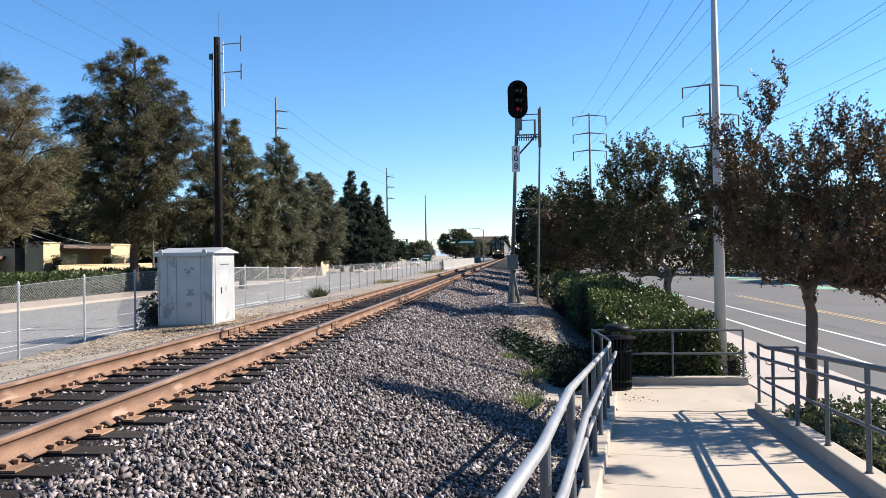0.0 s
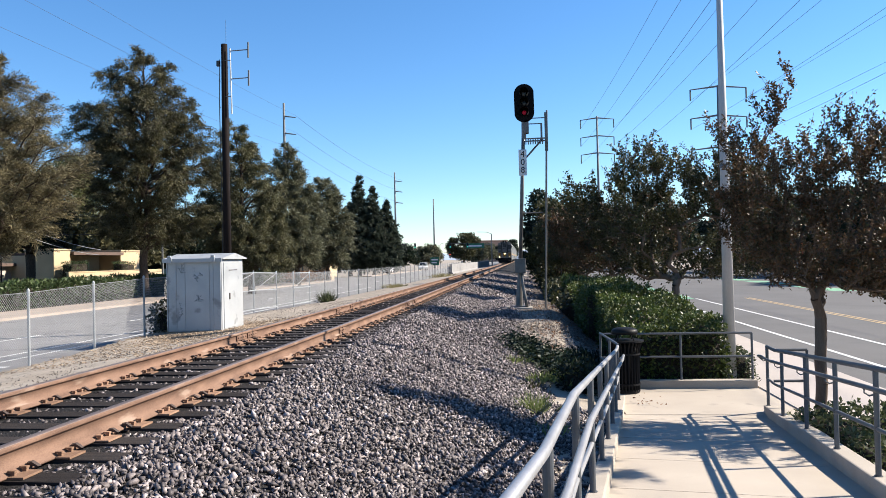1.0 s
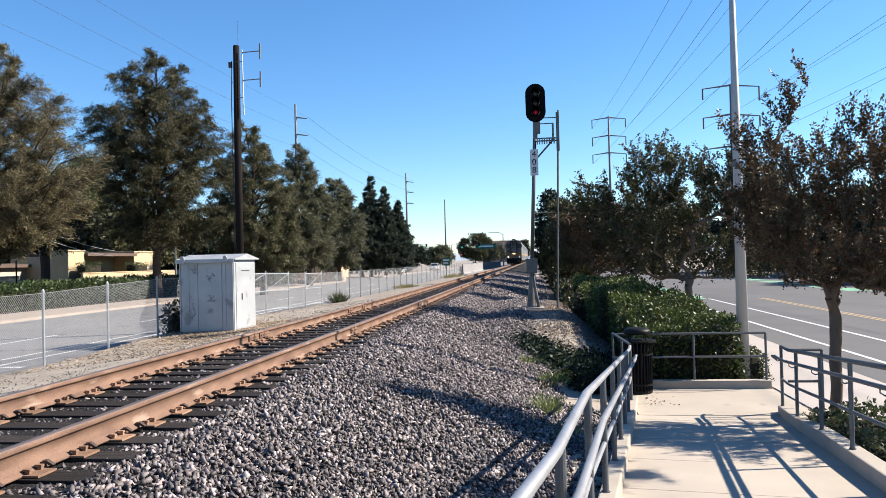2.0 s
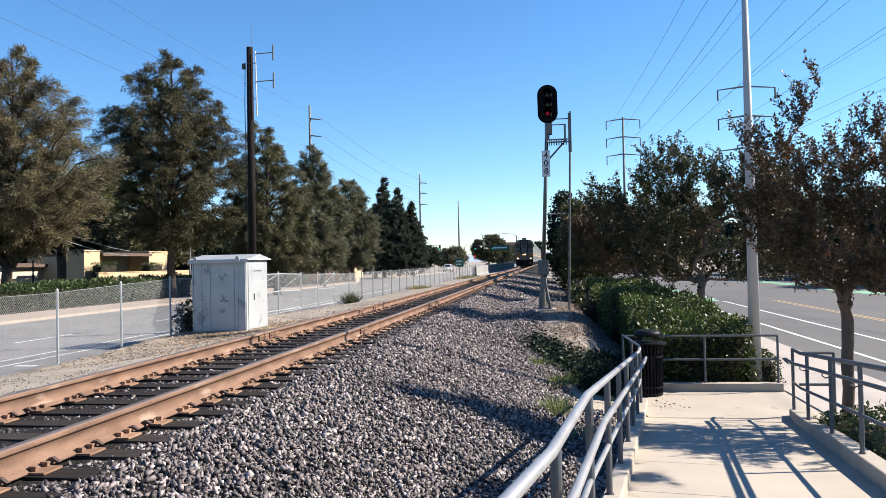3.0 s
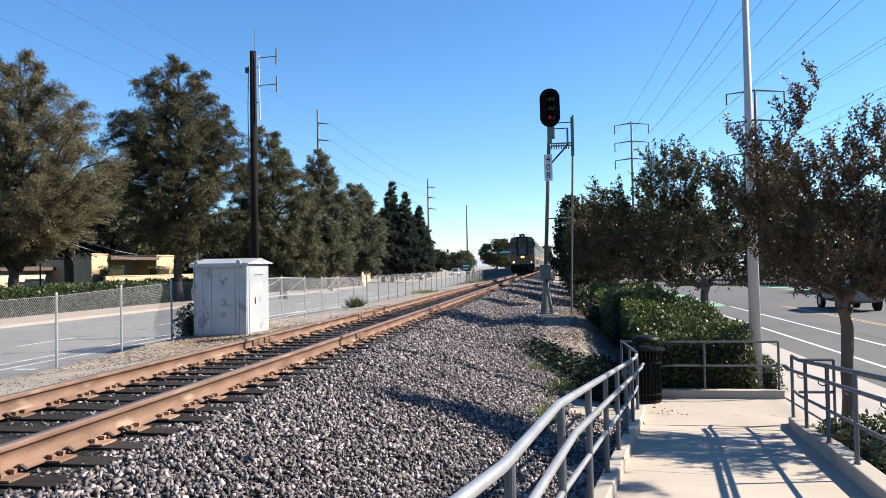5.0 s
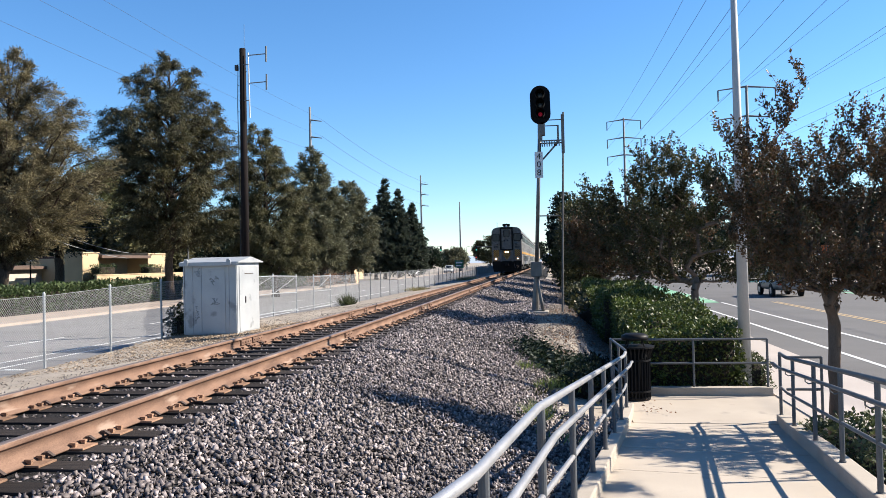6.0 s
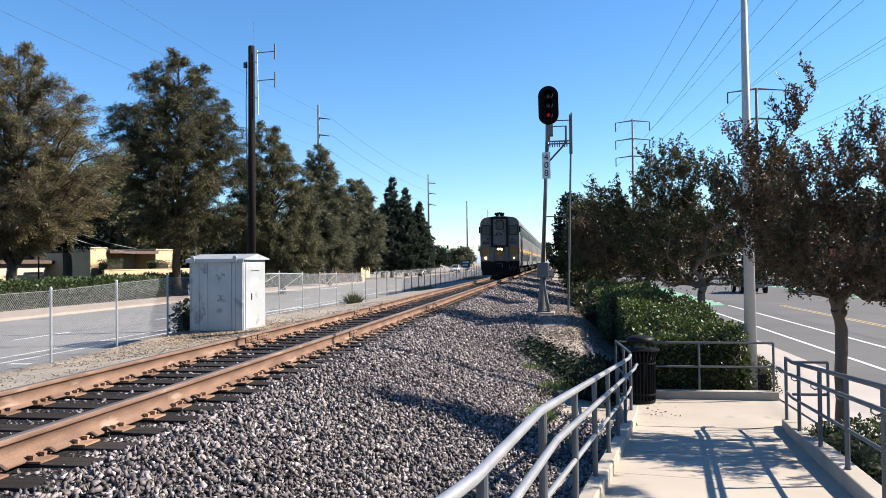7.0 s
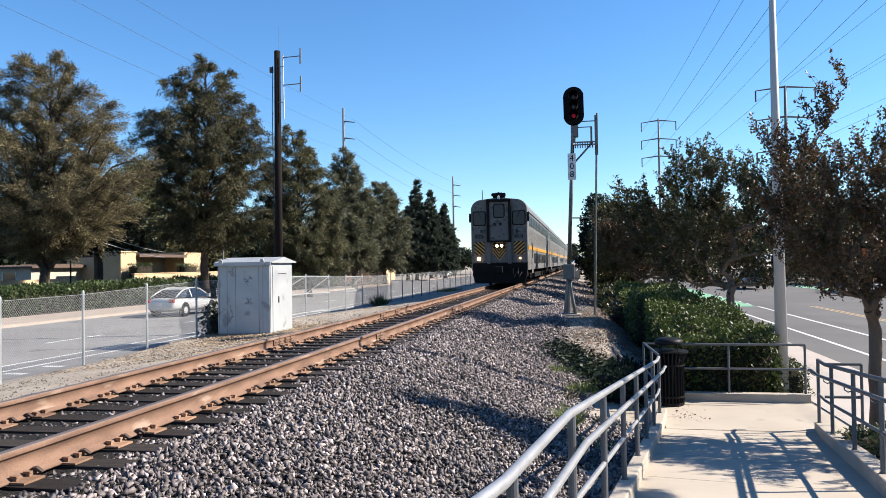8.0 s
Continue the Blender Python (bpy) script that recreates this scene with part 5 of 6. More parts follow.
# street trees along the east sidewalk
MY = dict(leafmat=MYRTLE, barkmat=SMOOTHBARK, up=0.55)
# blobs at y -2.2 and -1.4 are unseen, added to shade ballast and ramp
tree("crape_myrtle", "small street tree with reddish autumn leaves in a planter", (8.36, 12.4, -1.35),
     [(1.6, -2.2, 4.5, 0.9, 0.9, 0.5), (0.9, -0.9, 2.25, 0.9, 0.8, 0.40), (1.3, -1.4, 2.3, 0.9, 0.9, 0.45), (0.5, -0.2, 2.5, 1.4, 1.25, 0.65), (0.0, 0.1, 2.2, 0.8, 0.8, 0.35), (0.4, 0, 3.3, 1.25, 1.1, 0.7), (1.4, 0, 2.0, 0.9, 0.9, 0.45), (-0.5, 0, 3.4, 0.7, 0.7, 0.6),
      (-0.85, 0, 2.75, 0.45, 0.6, 0.45), (-0.95, 0, 3.3, 0.35, 0.4, 0.35), (-0.85, 0, 3.85, 0.4, 0.35, 0.3), (-1.25, 0, 4.12, 0.25, 0.25, 0.16), (-0.55, 0, 4.25, 0.16, 0.2, 0.2), (-0.40, 0, 4.6, 0.10, 0.12, 0.16), (-0.30, 0, 4.9, 0.06, 0.08, 0.12),
      (0.9, 0, 4.2, 0.15, 0.18, 0.4), (1.4, 0, 4.4, 0.14, 0.14, 0.3), (0.35, 0, 4.25, 0.12, 0.15, 0.25), (2.2, 0, 4.0, 0.25, 0.25, 0.5), (1.9, 0, 4.4, 0.12, 0.12, 0.3), (1.3, 0, 3.8, 0.45, 0.45, 0.5), (0.65, 0, 3.9, 0.25, 0.3, 0.4), (1.8, 0.1, 3.3, 0.6, 0.6, 0.7), (0.1, 0, 3.9, 0.25, 0.25, 0.3)],
     61, MYRTLE, SMOOTHBARK, 430, 88, 0.17, 0.056, 0.028, 1.58, 0.080, up=0.55, tip_r=0.005, along=9, lean=(0.04, 0), group="street trees", shell=0.35, inner=0.2, low=4, shoots=(4, 0.44, 34))
tree("crape_myrtle", "leafy dark street tree behind the hedge", (8.5, 23.6, -1.35),
     [(0.2, 0.7, 3.05, 2.7, 1.2, 1.2), (0.7, 0.9, 2.1, 2.3, 0.9, 0.45), (-1.6, 0.7, 3.7, 1.5, 1.0, 1.0), (-0.6, 0.4, 4.8, 1.1, 1.0, 0.9), (1.3, 0.4, 4.5, 1.3, 1.1, 0.9), (2.4, 0.3, 3.6, 1.2, 1.2, 1.2), (-2.5, 0.7, 4.1, 0.7, 0.6, 0.4)],
     62, MYRTLE2, SMOOTHBARK, 330, 110, 0.34, 0.085, 0.048, 1.6, 0.11, up=0.3, tip_r=0.006, along=9, group="street trees", shell=0.4, shoots=(4, 0.62, 38))
tree("crape_myrtle", "leafy dark street tree behind the hedge", (8.0, 33.5, -1.35),
     [(0, 0, 2.9, 2.6, 2.2, 1.3), (-1.3, 0, 3.5, 1.5, 1.4, 1.0), (1.4, 0, 3.9, 1.5, 1.3, 1.1)],
     63, MYRTLE, SMOOTHBARK, 240, 110, 0.40, 0.11, 0.06, 1.6, 0.12, up=0.3, tip_r=0.007, along=8, group="street trees", shell=0.4, shoots=(4, 0.7, 34))
tree("crape_myrtle", "leafy dark street tree beside the railway", (7.4, 44.0, -1.35),
     [(0, 0, 3.0, 2.7, 2.4, 1.5), (0, 0, 4.2, 1.9, 1.8, 1.0)],
     64, MYRTLE2, SMOOTHBARK, 220, 110, 0.48, 0.13, 0.08, 1.4, 0.13, up=0.2, tip_r=0.01, along=8, group="street trees", shell=0.4, shoots=(4, 0.8, 32))
for _k, (_x, _y, _h) in enumerate(((6.2, 52.0, 6.4), (7.3, 62.0, 6.6), (5.6, 66.0, 8.4), (6.8, 78.0, 7.4), (7.2, 92.0, 7.6), (8.5, 110.0, 8.0), (7.4, 130.0, 7.0), (9.0, 155.0, 8.0))):
    tree("crape_myrtle", "dense dark tree beside the railway", (_x, _y, -1.35),
         [(0, 0, _h * 0.42, 1.9, 2.6, _h * 0.36), (-0.2, 0, _h * 0.7, 1.3, 1.8, _h * 0.28)],
         70 + _k, CYPRESS if _k in (1, 2, 4) else MYRTLE2, BARK, 120, 100, 0.55, 0.24, 0.16, _h * 0.25, 0.14, up=0.2, tip_r=0.012, group="trees beside the railway", shell=0.5)


def hedge(name, label, x0, x1, y0, y1, z0, ztop, n, leaf, material, seed, fz=None, faces="all", tilt=0.0):
    """A clipped hedge: a core coloured dark for inner shade and twigs, and a skin of leaves with an uneven top."""
    nr = np.random.RandomState(seed)
    h = thing(name, label, "hedge")
    ys = np.linspace(y0, y1, max(3, int((y1 - y0) / 0.8)))

    def top(x, y):
        return ztop + tilt * (y - y0) + 0.30 * noise.noise((x * 0.9, y * 0.7, seed)) + 0.12 * noise.noise((x * 2.6, y * 2.6, seed + 5))
    d = max(0.08, leaf * 1.6)
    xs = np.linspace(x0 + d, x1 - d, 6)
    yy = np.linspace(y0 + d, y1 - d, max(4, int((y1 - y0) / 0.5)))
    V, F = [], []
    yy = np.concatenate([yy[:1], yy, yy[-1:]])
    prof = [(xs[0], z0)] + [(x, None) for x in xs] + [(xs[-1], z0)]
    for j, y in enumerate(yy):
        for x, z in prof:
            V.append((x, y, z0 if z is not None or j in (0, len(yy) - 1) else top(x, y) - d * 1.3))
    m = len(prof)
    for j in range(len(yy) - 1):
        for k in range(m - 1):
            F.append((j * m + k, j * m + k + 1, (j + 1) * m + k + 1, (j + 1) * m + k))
    np_mesh("core", V, F, SOIL_SHADE, h)
    vis = lambda k: 1.0 if faces == "all" or k in faces else 0.0
    ax, ay, az = (x1 - x0) * (y1 - y0), (x1 - x0) * (ztop - z0), (y1 - y0) * (ztop - z0)
    P, D = [], []
    sides = [(a * vis(k), k) for a, k in ((ax * 1.5, "top"), (ay * 1.3, "front"), (ay * 0.6, "back"), (az, "left"), (az, "right"))]
    whole = sum(a for a, _ in sides)
    for area, kind in sides:
        k = int(n * area / whole)
        u, v = nr.rand(k), nr.rand(k)
        dep = np.abs(nr.normal(size=k)) * leaf * 1.5
        for i in range(k):
            if kind == "top":
                x, y = x0 + u[i] * (x1 - x0), y0 + v[i] * (y1 - y0)
                p, o = (x, y, top(x, y) - dep[i] + leaf * 0.6), (0, 0, 1)
            elif kind in ("front", "back"):
                x, y = x0 + u[i] * (x1 - x0), (y0 if kind == "front" else y1)
                zt = top(x, y)
                s = 1 if kind == "front" else -1
                p, o = (x, y + s * dep[i] + 0.12 * noise.noise((x * 1.6, v[i] * 2, 7)), z0 + v[i] * (zt - z0)), (0, -s, 0.3)
            else:
                y, x = y0 + u[i] * (y1 - y0), (x0 if kind == "left" else x1)
                zt = top(x, y)
                s = 1 if kind == "left" else -1
                p, o = (x + s * dep[i] + 0.14 * noise.noise((y * 1.3, v[i] * 2, 3)), y, z0 + v[i] * (zt - z0)), (-s, 0, 0.3)
            P.append(p)
            D.append(o)
    P, D = np.array(P), np.array(D, dtype=float)
    if fz is not None:
        P[:, 2] += np.array([fz(y) for y in P[:, 1]])
    k = len(P)
    D = D * 0.7 + nr.normal(size=(k, 3)) * 0.8 + np.array([0, 0, -0.15])
    leaf_mesh("leaves", P, D, leaf * nr.uniform(0.6, 1.3, k), leaf * 0.62 * nr.uniform(0.7, 1.2, k), material, h, seed)
    return h


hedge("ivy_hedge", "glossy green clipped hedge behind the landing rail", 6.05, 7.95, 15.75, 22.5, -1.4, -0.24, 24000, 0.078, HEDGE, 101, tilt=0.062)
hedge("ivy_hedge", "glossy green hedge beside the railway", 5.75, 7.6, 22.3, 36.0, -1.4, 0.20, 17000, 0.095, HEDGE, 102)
hedge("small_shrub", "small dark shrub at the street pole's foot", 7.95, 8.5, 15.95, 16.9, -1.35, -0.68, 1500, 0.06, SHRUB, 103)
hedge("planter_shrub", "low mottled shrubs in the planter beside the ramp", 7.75, 9.05, 5.5, 11.9, -1.5, -0.93, 8000, 0.07, SHRUB, 104, fz=lambda y: 0.03 * max(0, 11 - y))
hedge("roadside_hedge", "long clipped green hedge beyond the road", -26.4, -24.6, 12, 92, -1.15, 0.30, 34000, 0.20, HEDGE2, 105, faces=("top", "right", "front"))
hedge("roadside_hedge", "low reddish shrub bank beyond the road", -23.6, -21.4, 84, 98, -1.1, -0.1, 1800, 0.26, DEADLEAF, 106)


def tuft(name, label, base, n, h, spread, material, seed, cat="grass tuft", w=0.012):
    nr = np.random.RandomState(seed)
    t = thing(name, label, cat, pose(*base))
    P = np.stack([nr.normal(0, spread * 0.35, n), nr.normal(0, spread * 0.35, n), np.zeros(n)], 1)
    D = np.stack([P[:, 0] / spread * 1.3 + nr.normal(0, 0.25, n), P[:, 1] / spread * 1.3 + nr.normal(0, 0.25, n), np.ones(n)], 1)
    ob = leaf_mesh("foliage", P, D, h * nr.uniform(0.5, 1.15, n), np.full(n, w), material, t, seed, 0.5)
    tagged(ob, kind="stuff")
    return t


GREENBLADE = leaf_mat("green_weed_blade", (0.10, 0.14, 0.035), (0.24, 0.27, 0.10), 0.3)
tuft("weed_tuft", "tall pale green weed in the ballast", (4.30, 12.3, bed(4.30, 12.3) - 0.02), 170, 0.34, 0.26, GREENBLADE, 201, "weed")
for _k, (_x, _y, _n, _h) in enumerate(((4.2, 14.4, 90, 0.12), (3.9, 16.3, 110, 0.13), (4.4, 15.2, 120, 0.2), (4.6, 17.0, 160, 0.22), (4.9, 15.7, 200, 0.28), (4.4, 11.2, 60, 0.14))):
    tuft("weed_tuft", "low green weeds among the stones", (_x, _y, ground_z(_x, _y) - 0.01), _n, _h, 0.5, GREENBLADE if _k % 3 else MYRTLE2, 210 + _k, "weed", 0.025)
tuft("weed_tuft", "bushy dry weed beside the fence", (-7.0, 42.5, -1.15), 300, 0.8, 0.3, SHRUB, 230, "weed", 0.03)
hedge("leafy_weed", "dark leafy weed beside the cabinet", -8.05, -7.35, 24.2, 24.9, -1.0, -0.15, 420, 0.13, MYRTLE2, 231)
tuft("weed_tuft", "dry low weed beside the fence", (-6.6, 62, -1.05), 500, 0.4, 1.2, DRYGRASS, 232, "weed", 0.03)
tuft("weed_tuft", "dry low weed beside the fence", (-6.0, 92, -1.0), 500, 0.6, 2.2, DRYGRASS, 233, "weed", 0.04)
# undergrowth below the hedge, on the mound's edge; ivy leaves coloured dark for shade
hedge("undergrowth", "ivy undergrowth below the mound, coloured dark for shade", 4.75, 6.0, 14.9, 18.6, -1.45, -0.98, 4200, 0.09, CYPRESS, 240)
hedge("undergrowth", "dark undergrowth beside the railway", 5.1, 6.3, 26.5, 60, -1.4, -0.25, 6000, 0.16, MYRTLE2, 241)


def litter(name, label, n, fxy, material, size, seed, wide=0.6):
    nr = np.random.RandomState(seed)
    P, D = [], []
    for _ in range(n):
        x, y, z = fxy(nr)
        P.append((x, y, z + 0.006))
        a = nr.uniform(0, 6.28)
        D.append((math.cos(a), math.sin(a), nr.uniform(-0.05, 0.55)))
    P, D = np.array(P), np.array(D)
    ob = leaf_mesh(name, P, D, size * nr.uniform(0.5, 1.3, n), size * wide * nr.uniform(0.5, 1.3, n), material, None, seed)
    return tagged(ob, label, "litter", kind="stuff")


DRYLEAF = leaf_mat("pale_dry_leaf", (0.20, 0.145, 0.10), (0.42, 0.33, 0.24), 0.3)


def _in_hollow(nr):
    f = nr.rand()
    x, y = 3.9 + 1.6 * f + nr.normal(0, 0.20), 18.3 - 3.0 * f + nr.normal(0, 0.40)
    return x, y, ground_z(x, y) + abs(nr.normal(0, 0.09))


def _on_mound(nr):
    x, y = nr.uniform(4.3, 6.6), nr.uniform(16.5, 27)
    return x, y, ground_z(x, y) - 0.01


def _on_verge(nr):
    x, y = nr.uniform(-7.6, -2.8), nr.uniform(16, 27)
    if nr.rand() < 0.6:
        x, y = nr.normal(-5.6, 0.9), nr.normal(23.2, 1.8)
    return x, y, ground_z(x, y) - 0.01


def _on_landing(nr):
    return 5.95 + abs(nr.normal(0, 0.25)), 13.6 + abs(nr.normal(0, 0.5)), -1.25


litter("fallen_leaves", "brown fallen leaves on the gravel mound", 1500, _on_mound, DEADLEAF, 0.07, 301)
litter("fallen_leaves", "dry pale leaves and straw on the verge", 9500, _on_verge, DRYLEAF, 0.085, 302, 0.28)
litter("fallen_leaves", "a few dry leaves on the landing", 34, _on_landing, DEADLEAF, 0.05, 303)
# the hollow's shadow band is painted through the ivy's dark leaf colour
litter("ground_ivy", "low ivy in the hollow below the mound, coloured dark for shade", 4200, _in_hollow, CYPRESS, 0.10, 304)
_nr = np.random.RandomState(77)
_gp = np.stack([_nr.uniform(3.4, 6.4, 13000), _nr.uniform(16.0, 29, 13000), np.zeros(13000)], 1)
_gp[:, 2] = [ground_z(a, b) - 0.012 for a, b in _gp[:, :2]]
scatter_stones("mound_gravel", _gp, _nr.uniform(0.016, 0.042, 13000), GRAVEL, 78, "brownish gravel covering the signal mound", low=True)
_gp = np.stack([_nr.uniform(-7.4, -2.4, 5000), _nr.uniform(9, 40, 5000), np.zeros(5000)], 1)
_gp[:, 2] = [ground_z(a, b) - 0.012 for a, b in _gp[:, :2]]
scatter_stones("verge_gravel", _gp, _nr.uniform(0.008, 0.03, 5000), GRAVEL, 79, "scattered gravel on the dirt verge", low=True)


# ---- houses and far street things ----
def house(base, w, d, h, roof_h, wall_m, label, seed, windows=3, ridge="x", m2=ROOF):
    b = thing("house", label, "house", pose(*base))
    part("wall", box(B(), -w / 2, w / 2, -d / 2, d / 2, -0.3, h), wall_m, b)
    bm = B()
    e = 0.5
    if ridge == "x":
        prism(bm, [(-d / 2 - e, h - 0.05), (d / 2 + e, h - 0.05), (d / 2 + e, h + 0.1), (0, h + roof_h), (-d / 2 - e, h + 0.1)], "x", -w / 2 - e, w / 2 + e)
    else:
        prism(bm, [(-w / 2 - e, h - 0.05), (w / 2 + e, h - 0.05), (w / 2 + e, h + 0.1), (0, h + roof_h), (-w / 2 - e, h + 0.1)], "y", -d / 2 - e, d / 2 + e)
    part("roof", bm, m2, b, "brown tiled roof")
    for k in range(windows):
        x = -w / 2 + w * (k + 0.5) / windows
        wn = part("window", box(B(), x - 0.6, x + 0.6, -d / 2 - 0.03, -d / 2 + 0.05, 0.9, min(2.1, h - 0.4)), GLASS, b, "dark window")
        bm = B()
        for xx in (x - 0.66, x + 0.6):
            box(bm, xx, xx + 0.06, -d / 2 - 0.06, -d / 2 - 0.001, 0.84, min(2.16, h - 0.34))
        box(bm, x - 0.66, x + 0.66, -d / 2 - 0.08, -d / 2 - 0.002, 0.78, 0.84)
        part("window_frame", bm, SIGNWHITE, wn)
    return b


def courtyard_house():
    """Two flat-topped wings with a recessed entrance between them, facing the road."""
    h = thing("house", "low cream stucco house with a recessed entrance behind tall trees", "house", pose(-35.0, 60.0, -0.9))
    for y0, y1, deep in ((0.0, 2.3, 2.6), (10.4, 14.2, 7.0)):
        w = part("wall", box(B(), -deep, 0.0, y0, y1, -0.3, 3.6, 0.03), STUCCO, h, "cream stucco wing wall")
        part("parapet_cap", box(B(), -deep - 0.06, 0.07, y0 - 0.06, y1 + 0.06, 3.6, 3.72, 0.02), STUCCO, w)
    back = part("wall", box(B(), -7.0, -2.2, 2.31, 10.39, -0.3, 3.3), STUCCO, h, "shaded entrance wall")
    part("door", box(B(), -2.24, -2.14, 5.4, 7.7, 0.0, 2.35, 0.02), TRAINDARK, back, "dark entrance doorway")
    part("window", box(B(), -2.22, -2.15, 3.0, 4.4, 0.9, 2.2, 0.02), GLASS, back, "dark window")
    part("porch_roof", box(B(), -7.1, 0.25, 2.3, 10.4, 3.25, 3.46, 0.03), ROOF, h, "flat brown porch roof")
    part("fascia", box(B(), 0.25, 0.31, 2.31, 10.39, 3.20, 3.48, 0.01), ROOF, h)
    return h


courtyard_house()
house((-44.5, 60.0, -0.9), 8, 8, 2.4, 0.3, STUCCOW, "low grey garage with a dark opening", 3, 2)
house((-30.5, 96.0, -0.9), 7, 6, 2.8, 3.0, STUCCOW, "pale house with a steep roof beyond the trees", 4, 2, "y")
house((-31.0, 122.0, -0.9), 7, 6, 4.2, 2.0, STUCCO, "cream house beyond the trees", 5, 2)
house((-24.0, 560, -1.2), 26, 18, 15, 1.0, BRICKBLDG, "distant reddish office building", 6, 5)
_wall = thing("yard_wall", "long low cream yard wall behind the hedge", "wall")
part("panel", box(B(), -32.6, -32.4, 58.0, 84.0, -1.1, 0.80, 0.02), STUCCO, _wall)
part("cap", box(B(), -32.65, -32.35, 57.9, 84.1, 0.80, 0.88, 0.02), STUCCO, _wall)
part("panel", box(B(), -32.6, -32.4, 38.0, 50.4, -1.1, 0.62, 0.02), STUCCO, _wall)
_wall = thing("yard_wall", "low tan wall beside the far hedge", "wall")
part("panel", box(B(), -23.8, -21.6, 99.8, 100.1, -1.2, 0.75, 0.02), STUCCO, _wall)
part("panel", box(B(), -21.9, -21.6, 96, 100, -1.2, 0.6, 0.02), STUCCO, _wall)
for _x, _y, _s in ((-34.0, 61.4, 0.6), (-34.0, 69.2, 0.6)):
    hedge("clipped_bush", "rounded clipped bush in front of the house", _x - _s, _x + _s, _y - 1.2, _y + 1.2, -1.0, 1.60, 2600, 0.10, HEDGE2, int(_x * -10))
# yard lamp
_l = thing("yard_lamp", "globe lamp on a slim dark post", "lamp", pose(-31.9, 49.5, -1.0))
part("post", rod(B(), (0, 0, 0), (0, 0, 2.9), 0.05, n=8), TRAINDARK, _l)
part("globe", lathe(B(), [(0.05, 2.9), (0.2, 3.0), (0.24, 3.12), (0.2, 3.26), (0.06, 3.33)], 14), SIGNWHITE, _l, "white glass globe", True)

# concrete barrier at the crossing, beside the track
_b = thing("concrete_barrier", "pale grey concrete barrier beside the track", "barrier")
for _k in range(12):
    bm = B()
    prism(bm, [(-0.3, 0), (0.3, 0), (0.3, 0.1), (0.12, 0.4), (0.09, 1.6), (-0.09, 1.6), (-0.12, 0.4), (-0.3, 0.1)], "y", 113 + 9 * _k, 121.9 + 9 * _k)
    part("segment", bm, BARRIER, _b).location = (-7.2, 0, -1.1)


def traffic_light(base, arm, height, seed, sign=False, lit=TRAFFICGREEN, heads=2):
    t = thing("traffic_light", "traffic light on a long mast arm over the crossing", "traffic light", pose(*base), "traffic lights at the crossing")
    part("pole", rod(B(), (0, 0, -0.2), (0, 0, height + 2.5), 0.16, 0.10, 10), STEELPOLE, t)
    a = part("arm", rod(B(), (0, 0, height), (arm, 0, height + 0.5), 0.06, 0.035, 8), STEELPOLE, t)
    for k in range(heads):
        x = arm * (1.0 - 0.42 * k)
        hd = part("signal_head", box(B(), x - 0.2, x + 0.2, -0.18, 0.12, height - 0.55, height + 0.55, 0.05), BLACK, t, "black signal head")
        for i, mm in enumerate((GLASS, GLASS, lit)):
            ln = part("lens", lathe(B(), [(0.15, 0.0), (0.12, 0.03), (0.03, 0.05)], 12), mm, hd)
            ln.matrix_basis = pose(x, -0.19, height + 0.34 - 0.34 * i, 90, 0, 0)
    if sign:
        s = part("street_sign", box(B(), arm * 0.18, arm * 0.62, -0.1, -0.04, height - 0.75, height + 0.35, 0.03), SIGNGREEN, t, "green street name sign with white bars")
        part("sign_bar", box(B(), arm * 0.24, arm * 0.56, -0.112, -0.101, height - 0.38, height - 0.05), SIGNWHITE, s)
    tl = part("luminaire", tube(B(), [(0, 0, height + 2.4), (arm * 0.1, 0, height + 2.9), (arm * 0.35, 0, height + 3.0)], 0.06, 6), STEELPOLE, t)
    return t


traffic_light((-27.6, 168, -1.2), 6.8, 5.6, 1, False)
traffic_light((-4.1, 176, -1.2), -9.6, 5.6, 2, True)
traffic_light((-22.0, 226, -1.2), 3.0, 4.2, 3, False, TRAFFICRED, 1)
for _x, _y, _h in ((-25.2, 88, 6.6), (-24.7, 96, 5.4), (-23.7, 104, 6.8), (-26.5, 62, 5.0), (-21.2, 64, 3.0), (-21.0, 58, 2.2)):
    _u = thing("utility_pole", "slim grey utility pole beside the road", "utility pole", pose(_x, _y, -1.2), "slim poles beside the road")
    part("shaft", rod(B(), (0, 0, -0.2), (0, 0, _h), 0.10, 0.07, 8), STEELPOLE, _u)
    part("cap", lathe(B(), [(0.08, _h), (0.08, _h + 0.05), (0.03, _h + 0.09)], 8), STEELPOLE, _u)
_s = thing("guide_sign", "small green roadside guide sign", "road sign", pose(-7.4, 95, -1.1))
part("post", rod(B(), (0, 0, 0), (0, 0, 2.6), 0.05, n=6), STEELPOLE, _s)
_p = part("panel", box(B(), -0.55, 0.55, -0.04, -0.01, 1.6, 2.6, 0.02), SIGNGREEN, _s, "green sign face with white bars")
part("sign_bar", box(B(), -0.4, 0.4, -0.052, -0.041, 2.2, 2.38), SIGNWHITE, _p)
part("sign_bar", box(B(), -0.4, 0.25, -0.052, -0.041, 1.85, 2.0), SIGNWHITE, _p)
